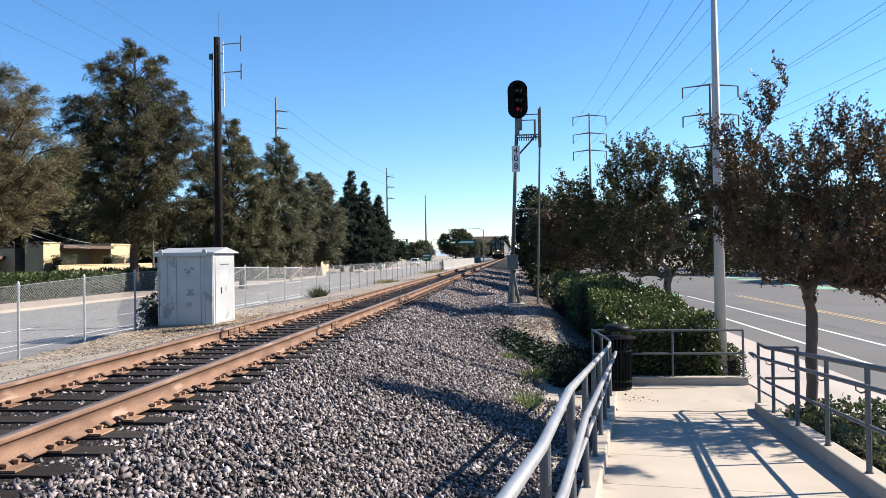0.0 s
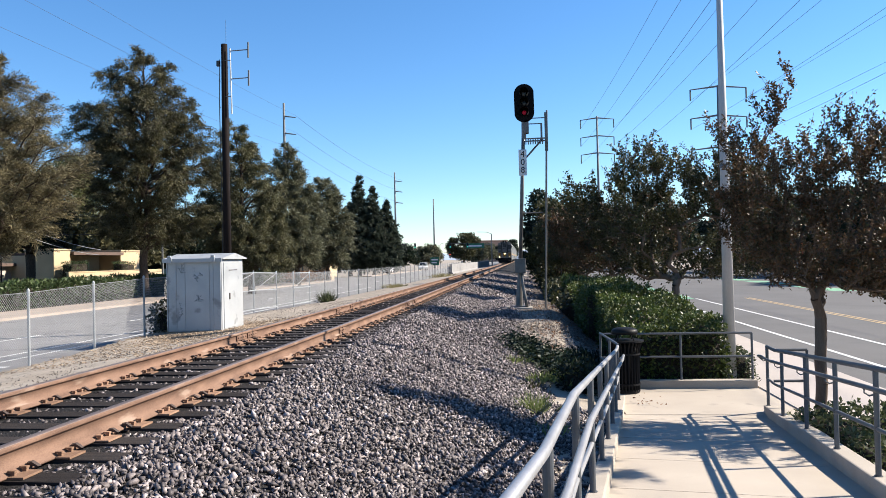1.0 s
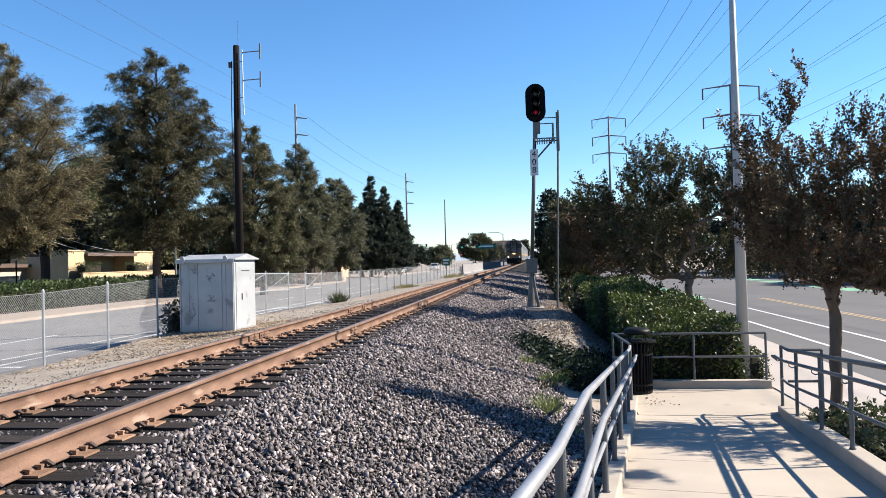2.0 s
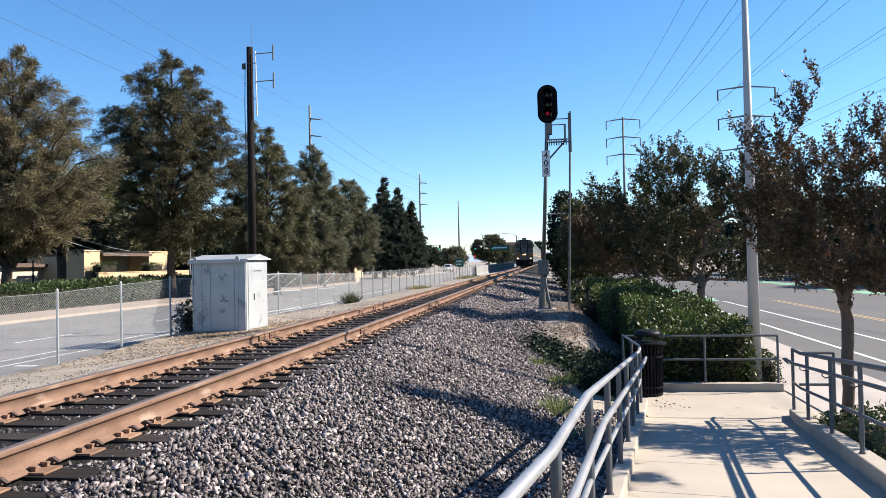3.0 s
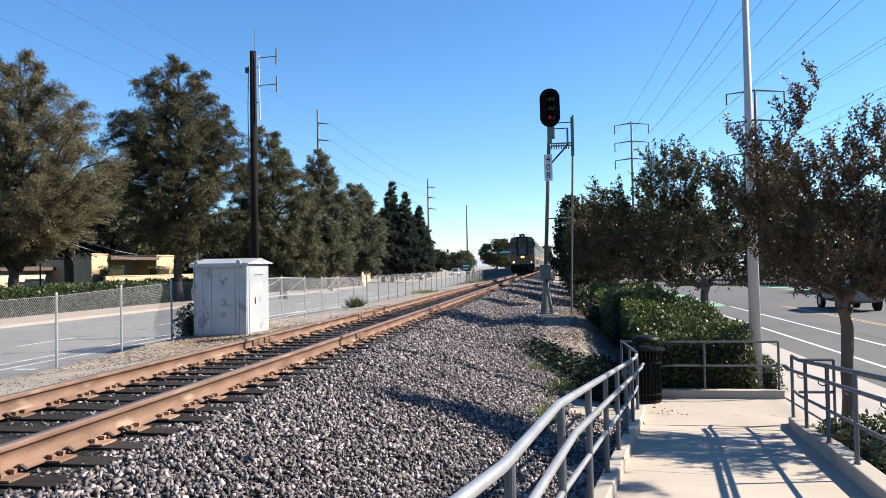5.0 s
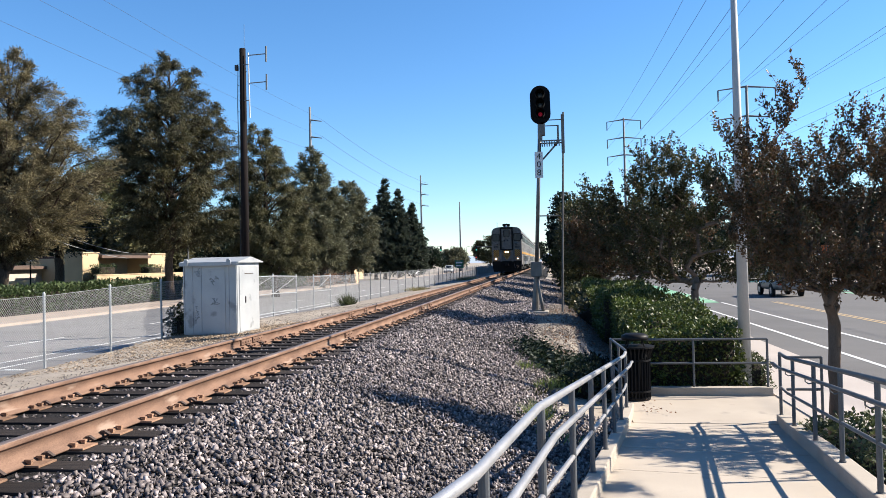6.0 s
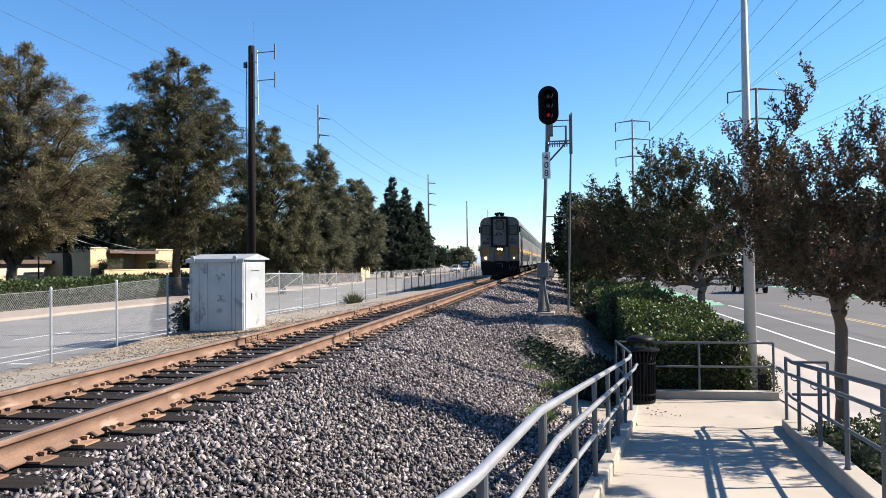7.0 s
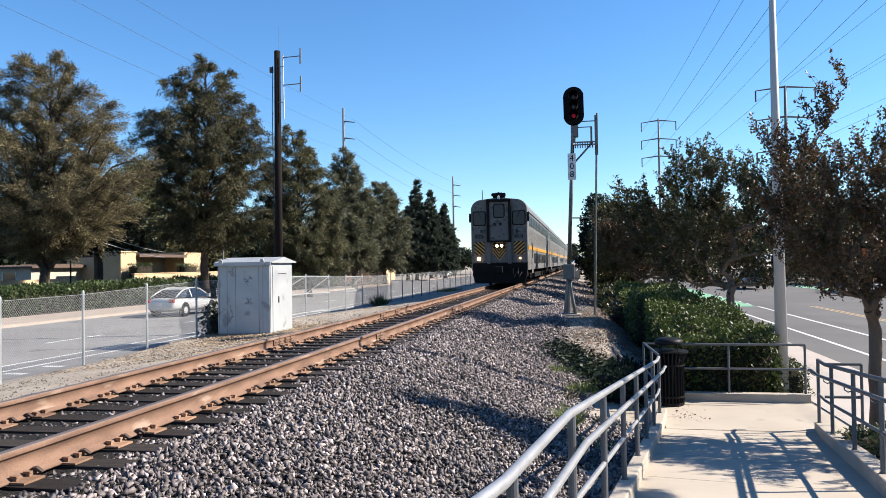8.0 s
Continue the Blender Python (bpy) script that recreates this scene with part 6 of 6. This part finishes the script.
# far side of the east street
hedge("street_hedge", "dark hedge on the far side of the street", 33.3, 35.5, 10, 130, -1.3, 1.2, 5000, 0.35, CYPRESS, 401)
for _k, (_x, _y, _w, _h) in enumerate(((37, 48, 11, 6), (36, 66, 12, 8), (38, 88, 13, 10), (36, 112, 13, 11), (30, 150, 14, 11), (37, 30, 11, 6))):
    far_tree((_x, _y, -1.3), _w, _h, 420 + _k, CYPRESS, "dark leafy tree beyond the street")
_s = thing("pole_sign", "orange and red diamond work sign beyond the street", "road sign", pose(30.2, 78, -1.3))
part("post", rod(B(), (0, 0, 0), (0, 0, 3.4), 0.06, n=6), STEELPOLE, _s)
part("panel", box(B(), -0.6, 0.6, -0.03, 0.0, 2.2, 3.4, 0.02), mat("orange_sign_face", (0.65, 0.16, 0.05), None, 4, 30, 0.5), _s)
far_hills = B()
_pts = [(-1400 + 100 * k, 30 + 30 * noise.noise((k * 0.35, 0.4, 0.2)) + 12 * noise.noise((k * 1.1, 0.4, 0.2))) for k in range(29)]
for (xa, za), (xb, zb) in zip(_pts, _pts[1:]):
    vs = [far_hills.verts.new(v) for v in ((xa, 3300, -20), (xb, 3300, -20), (xb, 3420, zb), (xa, 3420, za))]
    far_hills.faces.new(vs)
tagged(part("backdrop", far_hills, mat("hazy_far_hills", (0.30, 0.36, 0.44), (0.26, 0.32, 0.40), 0.01, 0.1, 1.0, bump=0)), "low hazy blue hills at the horizon", "hills", kind="structure")


# ---- train ----
def section(hw, z0, ztop, rad=0.55, n=7):
    o = [(-hw, z0), (hw, z0)]
    for k in range(n):
        a = math.radians(90 * k / (n - 1))
        o.append((hw - rad * 1.15 * (1 - math.cos(a)), ztop - 0.10 - rad + rad * math.sin(a)))
    o.append((0, ztop))
    for k in range(n):
        a = math.radians(90 - 90 * k / (n - 1))
        o.append((-hw + rad * 1.15 * (1 - math.cos(a)), ztop - 0.10 - rad + rad * math.sin(a)))
    return o


CAR_L = 25.9


def rounded(x0, x1, z0, z1, r):
    """An outline with round corners."""
    o = []
    for cx, cz, a0 in ((x1 - r, z0 + r, -90), (x1 - r, z1 - r, 0), (x0 + r, z1 - r, 90), (x0 + r, z0 + r, 180)):
        o += [(cx + r * math.cos(radians(a0 + 22.5 * k)), cz + r * math.sin(radians(a0 + 22.5 * k))) for k in range(5)]
    return o


def clip(poly, lo, hi):
    """The part of an outline between two heights."""
    for lim, sg in ((lo, 1), (hi, -1)):
        out = []
        for (x0, z0), (x1, z1) in zip(poly, poly[1:] + poly[:1]):
            i0, i1 = sg * (z0 - lim) >= 0, sg * (z1 - lim) >= 0
            if i0:
                out.append((x0, z0))
            if i0 != i1:
                f = (lim - z0) / (z1 - z0)
                out.append((x0 + f * (x1 - x0), lim))
        poly = out
        if len(poly) < 3:
            return []
    return poly


def coach(cab):
    lab = "silver double-deck cab coach with yellow and black chevrons" if cab else "silver double-deck passenger coach with a yellow stripe"
    t = thing("cab_coach" if cab else "passenger_coach", lab, "train car", group="coupled train")
    bm = prism(B(), section(1.55, 0.85, 4.85), "y", 0.10 if cab else 0.25, CAR_L - 0.25)
    part("body", bm, STAINLESS, t, "dull stainless steel car body")
    for s in (-1, 1):
        x = s * 1.552
        xa, xb = min(x, x + s * 0.012), max(x, x + s * 0.012)
        for k in range(9):
            z = 2.42 + 0.085 * k
            part("rib", box(B(), xa, xb, 0.9, CAR_L - 0.4, z, z + 0.035), STAINLESS, t)
        part("stripe", box(B(), xa - 0.002, xb + 0.002, 0.35, CAR_L - 0.3, 1.98, 2.20), TRAINYELLOW, t, "yellow stripe")
        part("roof_band", box(B(), xa, xb, 0.5, CAR_L - 0.4, 4.02, 4.10), TRAINDARK, t)
        for k in range(14):
            y = 1.3 + 1.72 * k
            if y + 1.3 < CAR_L - 0.5:
                part("window", box(B(), xa, xb, y, y + 1.35, 3.32, 3.92, 0.004), TRAINGLASS, t, "dark upper deck window")
        for k in range(9):
            y = 5.2 + 1.75 * k
            part("window", box(B(), xa, xb, y, y + 1.3, 1.22, 1.82, 0.004), TRAINGLASS, t, "dark lower deck window")
        for y in (2.9, 20.6):
            d = part("door", box(B(), xa - 0.001, xb + 0.001, y, y + 1.4, 0.62, 2.62, 0.01), TRAINPAINT, t, "sliding passenger door")
            part("door_window", box(B(), x - 0.016, x + 0.016, y + 0.2, y + 1.2, 1.5, 2.4), TRAINGLASS, d)
    for y in (3.3, CAR_L - 3.3):
        bm = B()
        box(bm, -1.2, 1.2, y - 1.7, y + 1.7, 0.42, 0.72, 0.05)
        for s in (-1, 1):
            box(bm, s * 1.0 - 0.12, s * 1.0 + 0.12, y - 1.6, y + 1.6, 0.35, 0.75, 0.04)
        bg = part("bogie", bm, TRAINDARK, t)
        for dy in (-1.25, 1.25):
            bm = B()
            for s in (-1, 1):
                rod(bm, (s * 0.69, y + dy, 0.46), (s * 0.83, y + dy, 0.46), 0.46, n=20)
            rod(bm, (-0.7, y + dy, 0.46), (0.7, y + dy, 0.46), 0.08, n=8)
            part("wheelset", bm, TRAINDARK, bg, "dark steel wheelset")
    part("underframe", box(B(), -1.3, 1.3, 5.4, CAR_L - 5.4, 0.28, 0.60, 0.05), TRAINDARK, t)
    part("gangway", box(B(), -0.75, 0.75, CAR_L - 0.3, CAR_L + 0.2, 1.1, 3.6, 0.05), TRAINDARK, t)
    if not cab:
        return t
    # cab end
    bm = prism(B(), section(1.55, 1.24, 4.85), "y", -0.02, 0.12)
    end = part("cab_end", bm, TRAINPAINT, t, "grey painted cab end")
    md = end.modifiers.new("soft", 'BEVEL')
    md.width, md.segments, md.limit_method = 0.05, 3, 'ANGLE'
    bm = B()
    for x0, x1, z0, z1 in ((-0.67, -0.53, 2.42, 4.72), (0.53, 0.67, 2.42, 4.72), (-0.67, 0.67, 4.60, 4.74), (-0.67, 0.67, 2.38, 2.48)):
        box(bm, x0, x1, -0.20, -0.015, z0, z1, 0.02)
    part("door_frame", bm, TRAINDARK, end, "dark door surround")
    d = part("end_door", box(B(), -0.53, 0.53, -0.10, -0.03, 2.48, 4.60, 0.02), TRAINPAINT, end, "grey end door")
    part("door_window", prism(B(), rounded(-0.25, 0.27, 3.76, 4.44, 0.10), "y", -0.122, -0.10), TRAINGLASS, d, "end door window")
    part("window_frame", prism(B(), rounded(-0.31, 0.33, 3.70, 4.50, 0.14), "y", -0.112, -0.10), TRAINDARK, d)
    for x in (-0.30, 0.02):
        part("placard", box(B(), x, x + 0.13, -0.112, -0.10, 3.30, 3.46), TRAINBLACK, d)
    for s in (-1, 1):
        c = s * 1.09
        part("cab_window", prism(B(), rounded(c - 0.31, c + 0.31, 3.36, 4.05, 0.09), "y", -0.047, -0.015), TRAINGLASS, end, "dark cab window")
        part("window_frame", prism(B(), rounded(c - 0.365, c + 0.365, 3.305, 4.105, 0.12), "y", -0.04, -0.015), TRAINDARK, end)
        part("wiper", rod(B(), (c + 0.10 * s, -0.06, 4.12), (c - 0.12 * s, -0.06, 3.72), 0.012, n=5), TRAINDARK, end)
        part("grab_rail", tube(B(), [(s * 0.72, -0.02, 2.55), (s * 0.72, -0.09, 2.6), (s * 0.72, -0.09, 3.2), (s * 0.72, -0.02, 3.25)], 0.014, 6), STAINLESS, end)
        part("marker_housing", box(B(), c - 0.30, c + 0.28, -0.075, -0.015, 2.86, 3.14, 0.04), TRAINPAINT, end)
        part("marker_lamp", lathe(B(), [(0.09, 0), (0.08, 0.03), (0.02, 0.05)], 12), TRAINGLASS, end).matrix_basis = pose(c + s * -0.12, -0.075, 3.0, 90, 0, 0)
        nb = part("number_board", box(B(), c - 0.24, c + 0.22, -0.04, -0.015, 2.62, 2.78), TRAINBLACK, end, "black number board with a pale bar")
        part("number_bar", box(B(), c - 0.18, c + 0.16, -0.046, -0.040, 2.67, 2.73), TRAINPAINT, nb)
        # striped panels, each stripe its own strip
        part("stripe_panel", box(B(), c - 0.29, c + 0.29, -0.03, -0.015, 1.71, 2.43), TRAINYELLOW, end, "yellow panel with black diagonal stripes")
        for k in range(-2, 5):
            z = 1.71 + 0.2 * k
            lo, hi = 1.71, 2.43
            a, b = (-0.29, 0.29) if s < 0 else (0.29, -0.29)
            cl = clip([(c + a, z + 0.50), (c + b, z), (c + b, z + 0.10), (c + a, z + 0.60)], lo, hi)
            if len(cl) > 2 and max(p[1] for p in cl) - min(p[1] for p in cl) > 0.02:
                part("diagonal_stripe", prism(B(), cl, "y", -0.036, -0.031), TRAINBLACK, end)
        part("corner_post", box(B(), s * 0.58 - 0.10, s * 0.58 + 0.10, -0.16, -0.015, 1.20, 2.40, 0.03), TRAINPAINT, end)
        hl = part("ditch_light", lathe(B(), [(0.10, 0), (0.09, 0.05), (0.03, 0.07)], 16), HEADLIGHT, end, "lit ditch light")
        hl.matrix_basis = pose(s * 1.13, -0.06, 1.49, 90, 0, 0)
        if s > 0:
            hl.scale = (0.5, 0.5, 1)
        hc = part("headlight", lathe(B(), [(0.085, 0), (0.075, 0.05), (0.03, 0.07)], 16), HEADLIGHT, end, "lit headlight")
        hc.matrix_basis = pose(s * 0.125, -0.06, 2.19, 90, 0, 0)
        part("mirror", box(B(), s * 1.60 - 0.05, s * 1.60 + 0.05, -0.05, 0.1, 3.5, 4.0, 0.02), TRAINDARK, end)
    part("light_box", box(B(), -0.30, 0.30, -0.055, -0.015, 2.05, 2.34, 0.02), TRAINDARK, end)
    bm = prism(B(), [(-0.36, 2.42), (-0.36, 1.83), (0, 1.37), (0.36, 1.83), (0.36, 2.42)], "y", -0.03, -0.012)
    part("chevron_panel", bm, TRAINYELLOW, end, "yellow panel with black chevrons")
    for k in range(4):
        z = 1.45 + 0.19 * k
        for s in (-1, 1):
            part("chevron_stripe", prism(B(), [(0, z), (s * 0.355, z + 0.455), (s * 0.355, z + 0.555), (0, z + 0.10)], "y", -0.037, -0.031), TRAINBLACK, end)
    bm = B()
    box(bm, -1.50, 1.50, -0.01, 0.5, 0.62, 1.25, 0.05)
    prism(bm, [(-1.35, 0.14), (1.35, 0.14), (1.5, 0.66), (-1.5, 0.66)], "y", -0.05, 0.25)
    part("pilot", bm, TRAINDARK, t, "black pilot below the cab")
    bm = box(B(), -0.14, 0.14, -0.55, 0.1, 0.78, 1.0, 0.03)
    box(bm, -0.22, 0.22, -0.62, -0.36, 0.72, 1.06, 0.05)
    part("coupler", bm, TRAINDARK, t)
    bm = B()
    for x in (0.75, 1.02):
        tube(bm, [(x, -0.04, 0.95), (x, -0.18, 0.7), (x + 0.06, -0.2, 0.5), (x + 0.2, -0.1, 0.75)], 0.03, 6)
    part("air_hose", bm, SPIKE, t)
    bm = B()
    for k in range(5):
        x = -0.30 + 0.15 * k
        rod(bm, (x, -0.06, 5.03 - 0.02 * abs(k - 2)), (x, 0.45, 5.0 - 0.02 * abs(k - 2)), 0.105, 0.05, 10)
    box(bm, -0.32, 0.32, 0.1, 0.45, 4.78, 4.96)
    part("horn_cluster", bm, TRAINDARK, t, "black air horn cluster")
    part("beacon", lathe(B(), [(0.07, 4.74), (0.08, 4.76), (0.075, 4.90), (0.03, 4.93)], 12, (0.0, -0.10, 0.0)), SIGNWHITE, t, "small white roof beacon")
    part("roof_aerial", rod(B(), (-1.0, 0.8, 4.7), (-1.0, 0.8, 5.35), 0.02, n=5), TRAINDARK, t)
    return t


CAB = coach(True)
COACH = coach(False)
COACHES = [COACH] + [copy_thing(COACH, pose(0, 300 + 30 * k, 0)) for k in range(3)]


# ---- road vehicles ----
def loft(bm, rings):
    vr = [[bm.verts.new(p) for p in r] for r in rings]
    n = len(vr[0])
    for a, b in zip(vr, vr[1:]):
        for k in range(n):
            bm.faces.new((a[k], a[(k + 1) % n], b[(k + 1) % n], b[k]))
    bm.faces.new(vr[0][::-1])
    bm.faces.new(vr[-1])
    bmesh.ops.recalc_face_normals(bm, faces=bm.faces)
    return bm


def ring(y, hw, z0, z1, tuck=0.06):
    return [(-hw + tuck, y, z0), (hw - tuck, y, z0), (hw, y, z0 + (z1 - z0) * 0.35), (hw, y, z0 + (z1 - z0) * 0.75), (hw - tuck * 1.6, y, z1), (-hw + tuck * 1.6, y, z1), (-hw, y, z0 + (z1 - z0) * 0.75), (-hw, y, z0 + (z1 - z0) * 0.35)]


def road_car(name, label, paint, kind="sedan"):
    """Nose towards +y."""
    c = thing(name, label, "car")
    if kind == "sedan":
        st = [(-2.38, 0.70, 0.42, 0.86), (-2.28, 0.80, 0.28, 0.98), (-1.6, 0.88, 0.22, 1.02), (-0.6, 0.90, 0.20, 0.97), (0.7, 0.90, 0.20, 0.95), (1.5, 0.88, 0.22, 0.88), (2.1, 0.80, 0.26, 0.74), (2.38, 0.62, 0.34, 0.58)]
        gh = [(-2.0, 0.74, 0.71, 0.98, 1.00), (-1.55, 0.75, 0.65, 0.99, 1.20), (-1.10, 0.76, 0.60, 0.98, 1.36), (-0.55, 0.77, 0.59, 0.97, 1.44), (0.05, 0.78, 0.59, 0.96, 1.45), (0.55, 0.78, 0.60, 0.95, 1.37), (1.05, 0.77, 0.66, 0.93, 1.15), (1.5, 0.75, 0.72, 0.90, 0.92)]
        roof_of, mid = gh[2:6], gh[3]
    else:
        st = [(-2.45, 0.84, 0.5, 1.05), (-2.38, 0.92, 0.38, 1.12), (-1.0, 0.95, 0.34, 1.12), (0.7, 0.95, 0.34, 1.10), (1.6, 0.92, 0.34, 1.05), (2.3, 0.86, 0.40, 0.95), (2.42, 0.74, 0.46, 0.80)]
        gh = [(-2.36, 0.84, 0.80, 1.10, 1.14), (-2.2, 0.84, 0.70, 1.10, 1.72), (-0.5, 0.86, 0.72, 1.10, 1.80), (0.3, 0.86, 0.70, 1.10, 1.74), (1.15, 0.84, 0.80, 1.06, 1.10)]
        roof_of, mid = gh[1:-1], gh[2]
    body = part("body", loft(B(), [ring(*s) for s in st]), paint, c, "", True)
    md = body.modifiers.new("round", 'SUBSURF')
    md.levels = md.render_levels = 1
    g = loft(B(), [[(-hb, y, z0), (hb, y, z0), (ht, y, z1), (-ht, y, z1)] for y, hb, ht, z0, z1 in gh])
    part("window_band", g, GLASS, c, "dark tinted windows")
    roof = [(y, ht, z1) for y, hb, ht, z0, z1 in roof_of]
    bm = loft(B(), [[(-h - 0.01, y, z - 0.05), (h + 0.01, y, z - 0.05), (h - 0.05, y, z + 0.02), (-h + 0.05, y, z + 0.02)] for y, h, z in roof])
    part("roof", bm, paint, c)
    for s in (-1, 1):
        part("pillar", tube(B(), [(s * ht, y, z1) for y, hb, ht, z0, z1 in gh], 0.042, 6), paint, c, "", True)
        part("pillar", rod(B(), (s * mid[1], mid[0], mid[3]), (s * mid[2], mid[0], mid[4] - 0.04), 0.035, n=6), paint, c)
    r = 0.33 if kind == "sedan" else 0.38
    hw = 0.90 if kind == "sedan" else 0.95
    for y in (-1.36, 1.38):
        for s in (-1, 1):
            w = part("wheel", lathe(B(), [(r * 0.66, -0.10), (r * 0.95, -0.11), (r, -0.07), (r, 0.07), (r * 0.95, 0.11), (r * 0.66, 0.10)], 22), TYRE, c, "black tyre")
            w.matrix_basis = pose(s * (hw - 0.10), y, r, 0, 90, 0)
            bm = lathe(B(), [(r * 0.66, 0.085 * s), (r * 0.55, 0.10 * s), (r * 0.1, 0.11 * s)], 18)
            part("rim", bm, SILVERCAR, w, "silver alloy rim")
            part("wheel_arch", lathe(B(), [(r * 1.18, -0.012), (r * 1.18, 0.012)], 22), TYRE, c).matrix_basis = pose(s * (hw - 0.018), y, r + 0.02, 0, 90, 0)
    for s in (-1, 1):
        part("tail_light", box(B(), s * 0.66 - 0.13, s * 0.66 + 0.13, -2.40 if kind == "sedan" else -2.47, -2.22, 0.74, 0.92, 0.02), mat("red_lamp_plastic", (0.35, 0.01, 0.012), None, 5, 30, 0.2, bump=0), c)
        part("mirror", box(B(), s * 0.98 - 0.09, s * 0.98 + 0.09, 0.75, 0.92, 0.96, 1.10, 0.03), paint, c)
    part("plate", box(B(), -0.16, 0.16, -2.43, -2.38, 0.60, 0.74), SIGNWHITE, c, "pale blank plate")
    return c


SEDAN = road_car("sedan_car", "silver four-door sedan driving along the road", SILVERCAR)
SUV = road_car("suv_car", "grey sport utility car driving up the street", GREYCAR, "suv")
for _x, _y, _m, _k in ((-20.5, 178, WHITECAR, "suv"), (-15.5, 205, WHITECAR, "sedan"), (-13.4, 230, DARKCAR, "sedan"), (-17.2, 250, SILVERCAR, "suv"), (-23.5, 150, WHITECAR, "sedan")):
    _c = road_car("waiting_car", "small car waiting at the far crossing", _m, _k)
    _c.matrix_basis = pose(_x, _y, ROADZ, 0, 0, 180)


def box_truck():
    t = thing("dump_truck", "dark dump truck crossing the far junction", "truck")
    part("bed", box(B(), -3.2, 2.2, -1.2, 1.2, 1.0, 3.0, 0.06), TRAINDARK, t, "dark steel bed")
    part("cab", box(B(), 2.3, 4.2, -1.15, 1.15, 0.7, 2.9, 0.15), WHITECAR, t, "pale truck cab")
    part("windscreen", box(B(), 4.1, 4.22, -0.95, 0.95, 1.8, 2.6, 0.03), GLASS, t)
    part("chassis", box(B(), -3.2, 4.0, -0.9, 0.9, 0.6, 1.0, 0.03), TRAINDARK, t)
    for x in (-2.4, -1.2, 3.2):
        for s in (-1, 1):
            w = part("wheel", lathe(B(), [(0.3, -0.15), (0.5, -0.14), (0.5, 0.14), (0.3, 0.15)], 18), TYRE, t, "black tyre")
            w.matrix_basis = pose(x, s * 1.0, 0.5, 90, 0, 0)
    return t


TRUCK = box_truck()


# ---- what moves ----
def motions():
    v, y8 = 18.6, 42.55
    for k, c in enumerate([CAB] + COACHES):
        rows = []
        for t in (0.0, 2.0, 4.0, 6.0, 8.0):
            y = y8 + v * (8.0 - t) + (CAR_L + 0.15) * k
            rows.append((t, pose(track_x(y), y, 0, 0, 0, math.degrees(0.0068))))
        walk(c, rows)
    walk(SEDAN, [(t, pose(-16.75, 27.25 + 22.5 * (t - 7.5), ROADZ)) for t in (0.0, 4.0, 8.0)])
    walk(SUV, [(t, pose(18.9, 45.8 + 10.3 * (t - 5.3), RZ)) for t in (0.0, 4.0, 8.0)])
    walk(TRUCK, [(0.0, pose(-29.5, 152, ROADZ, 0, 0, 180)), (0.5, pose(-31.0, 152, ROADZ, 0, 0, 180)), (1.0, pose(-38.0, 152, ROADZ, 0, 0, 180)), (8.0, pose(-120.0, 152, ROADZ, 0, 0, 180))])


motions()
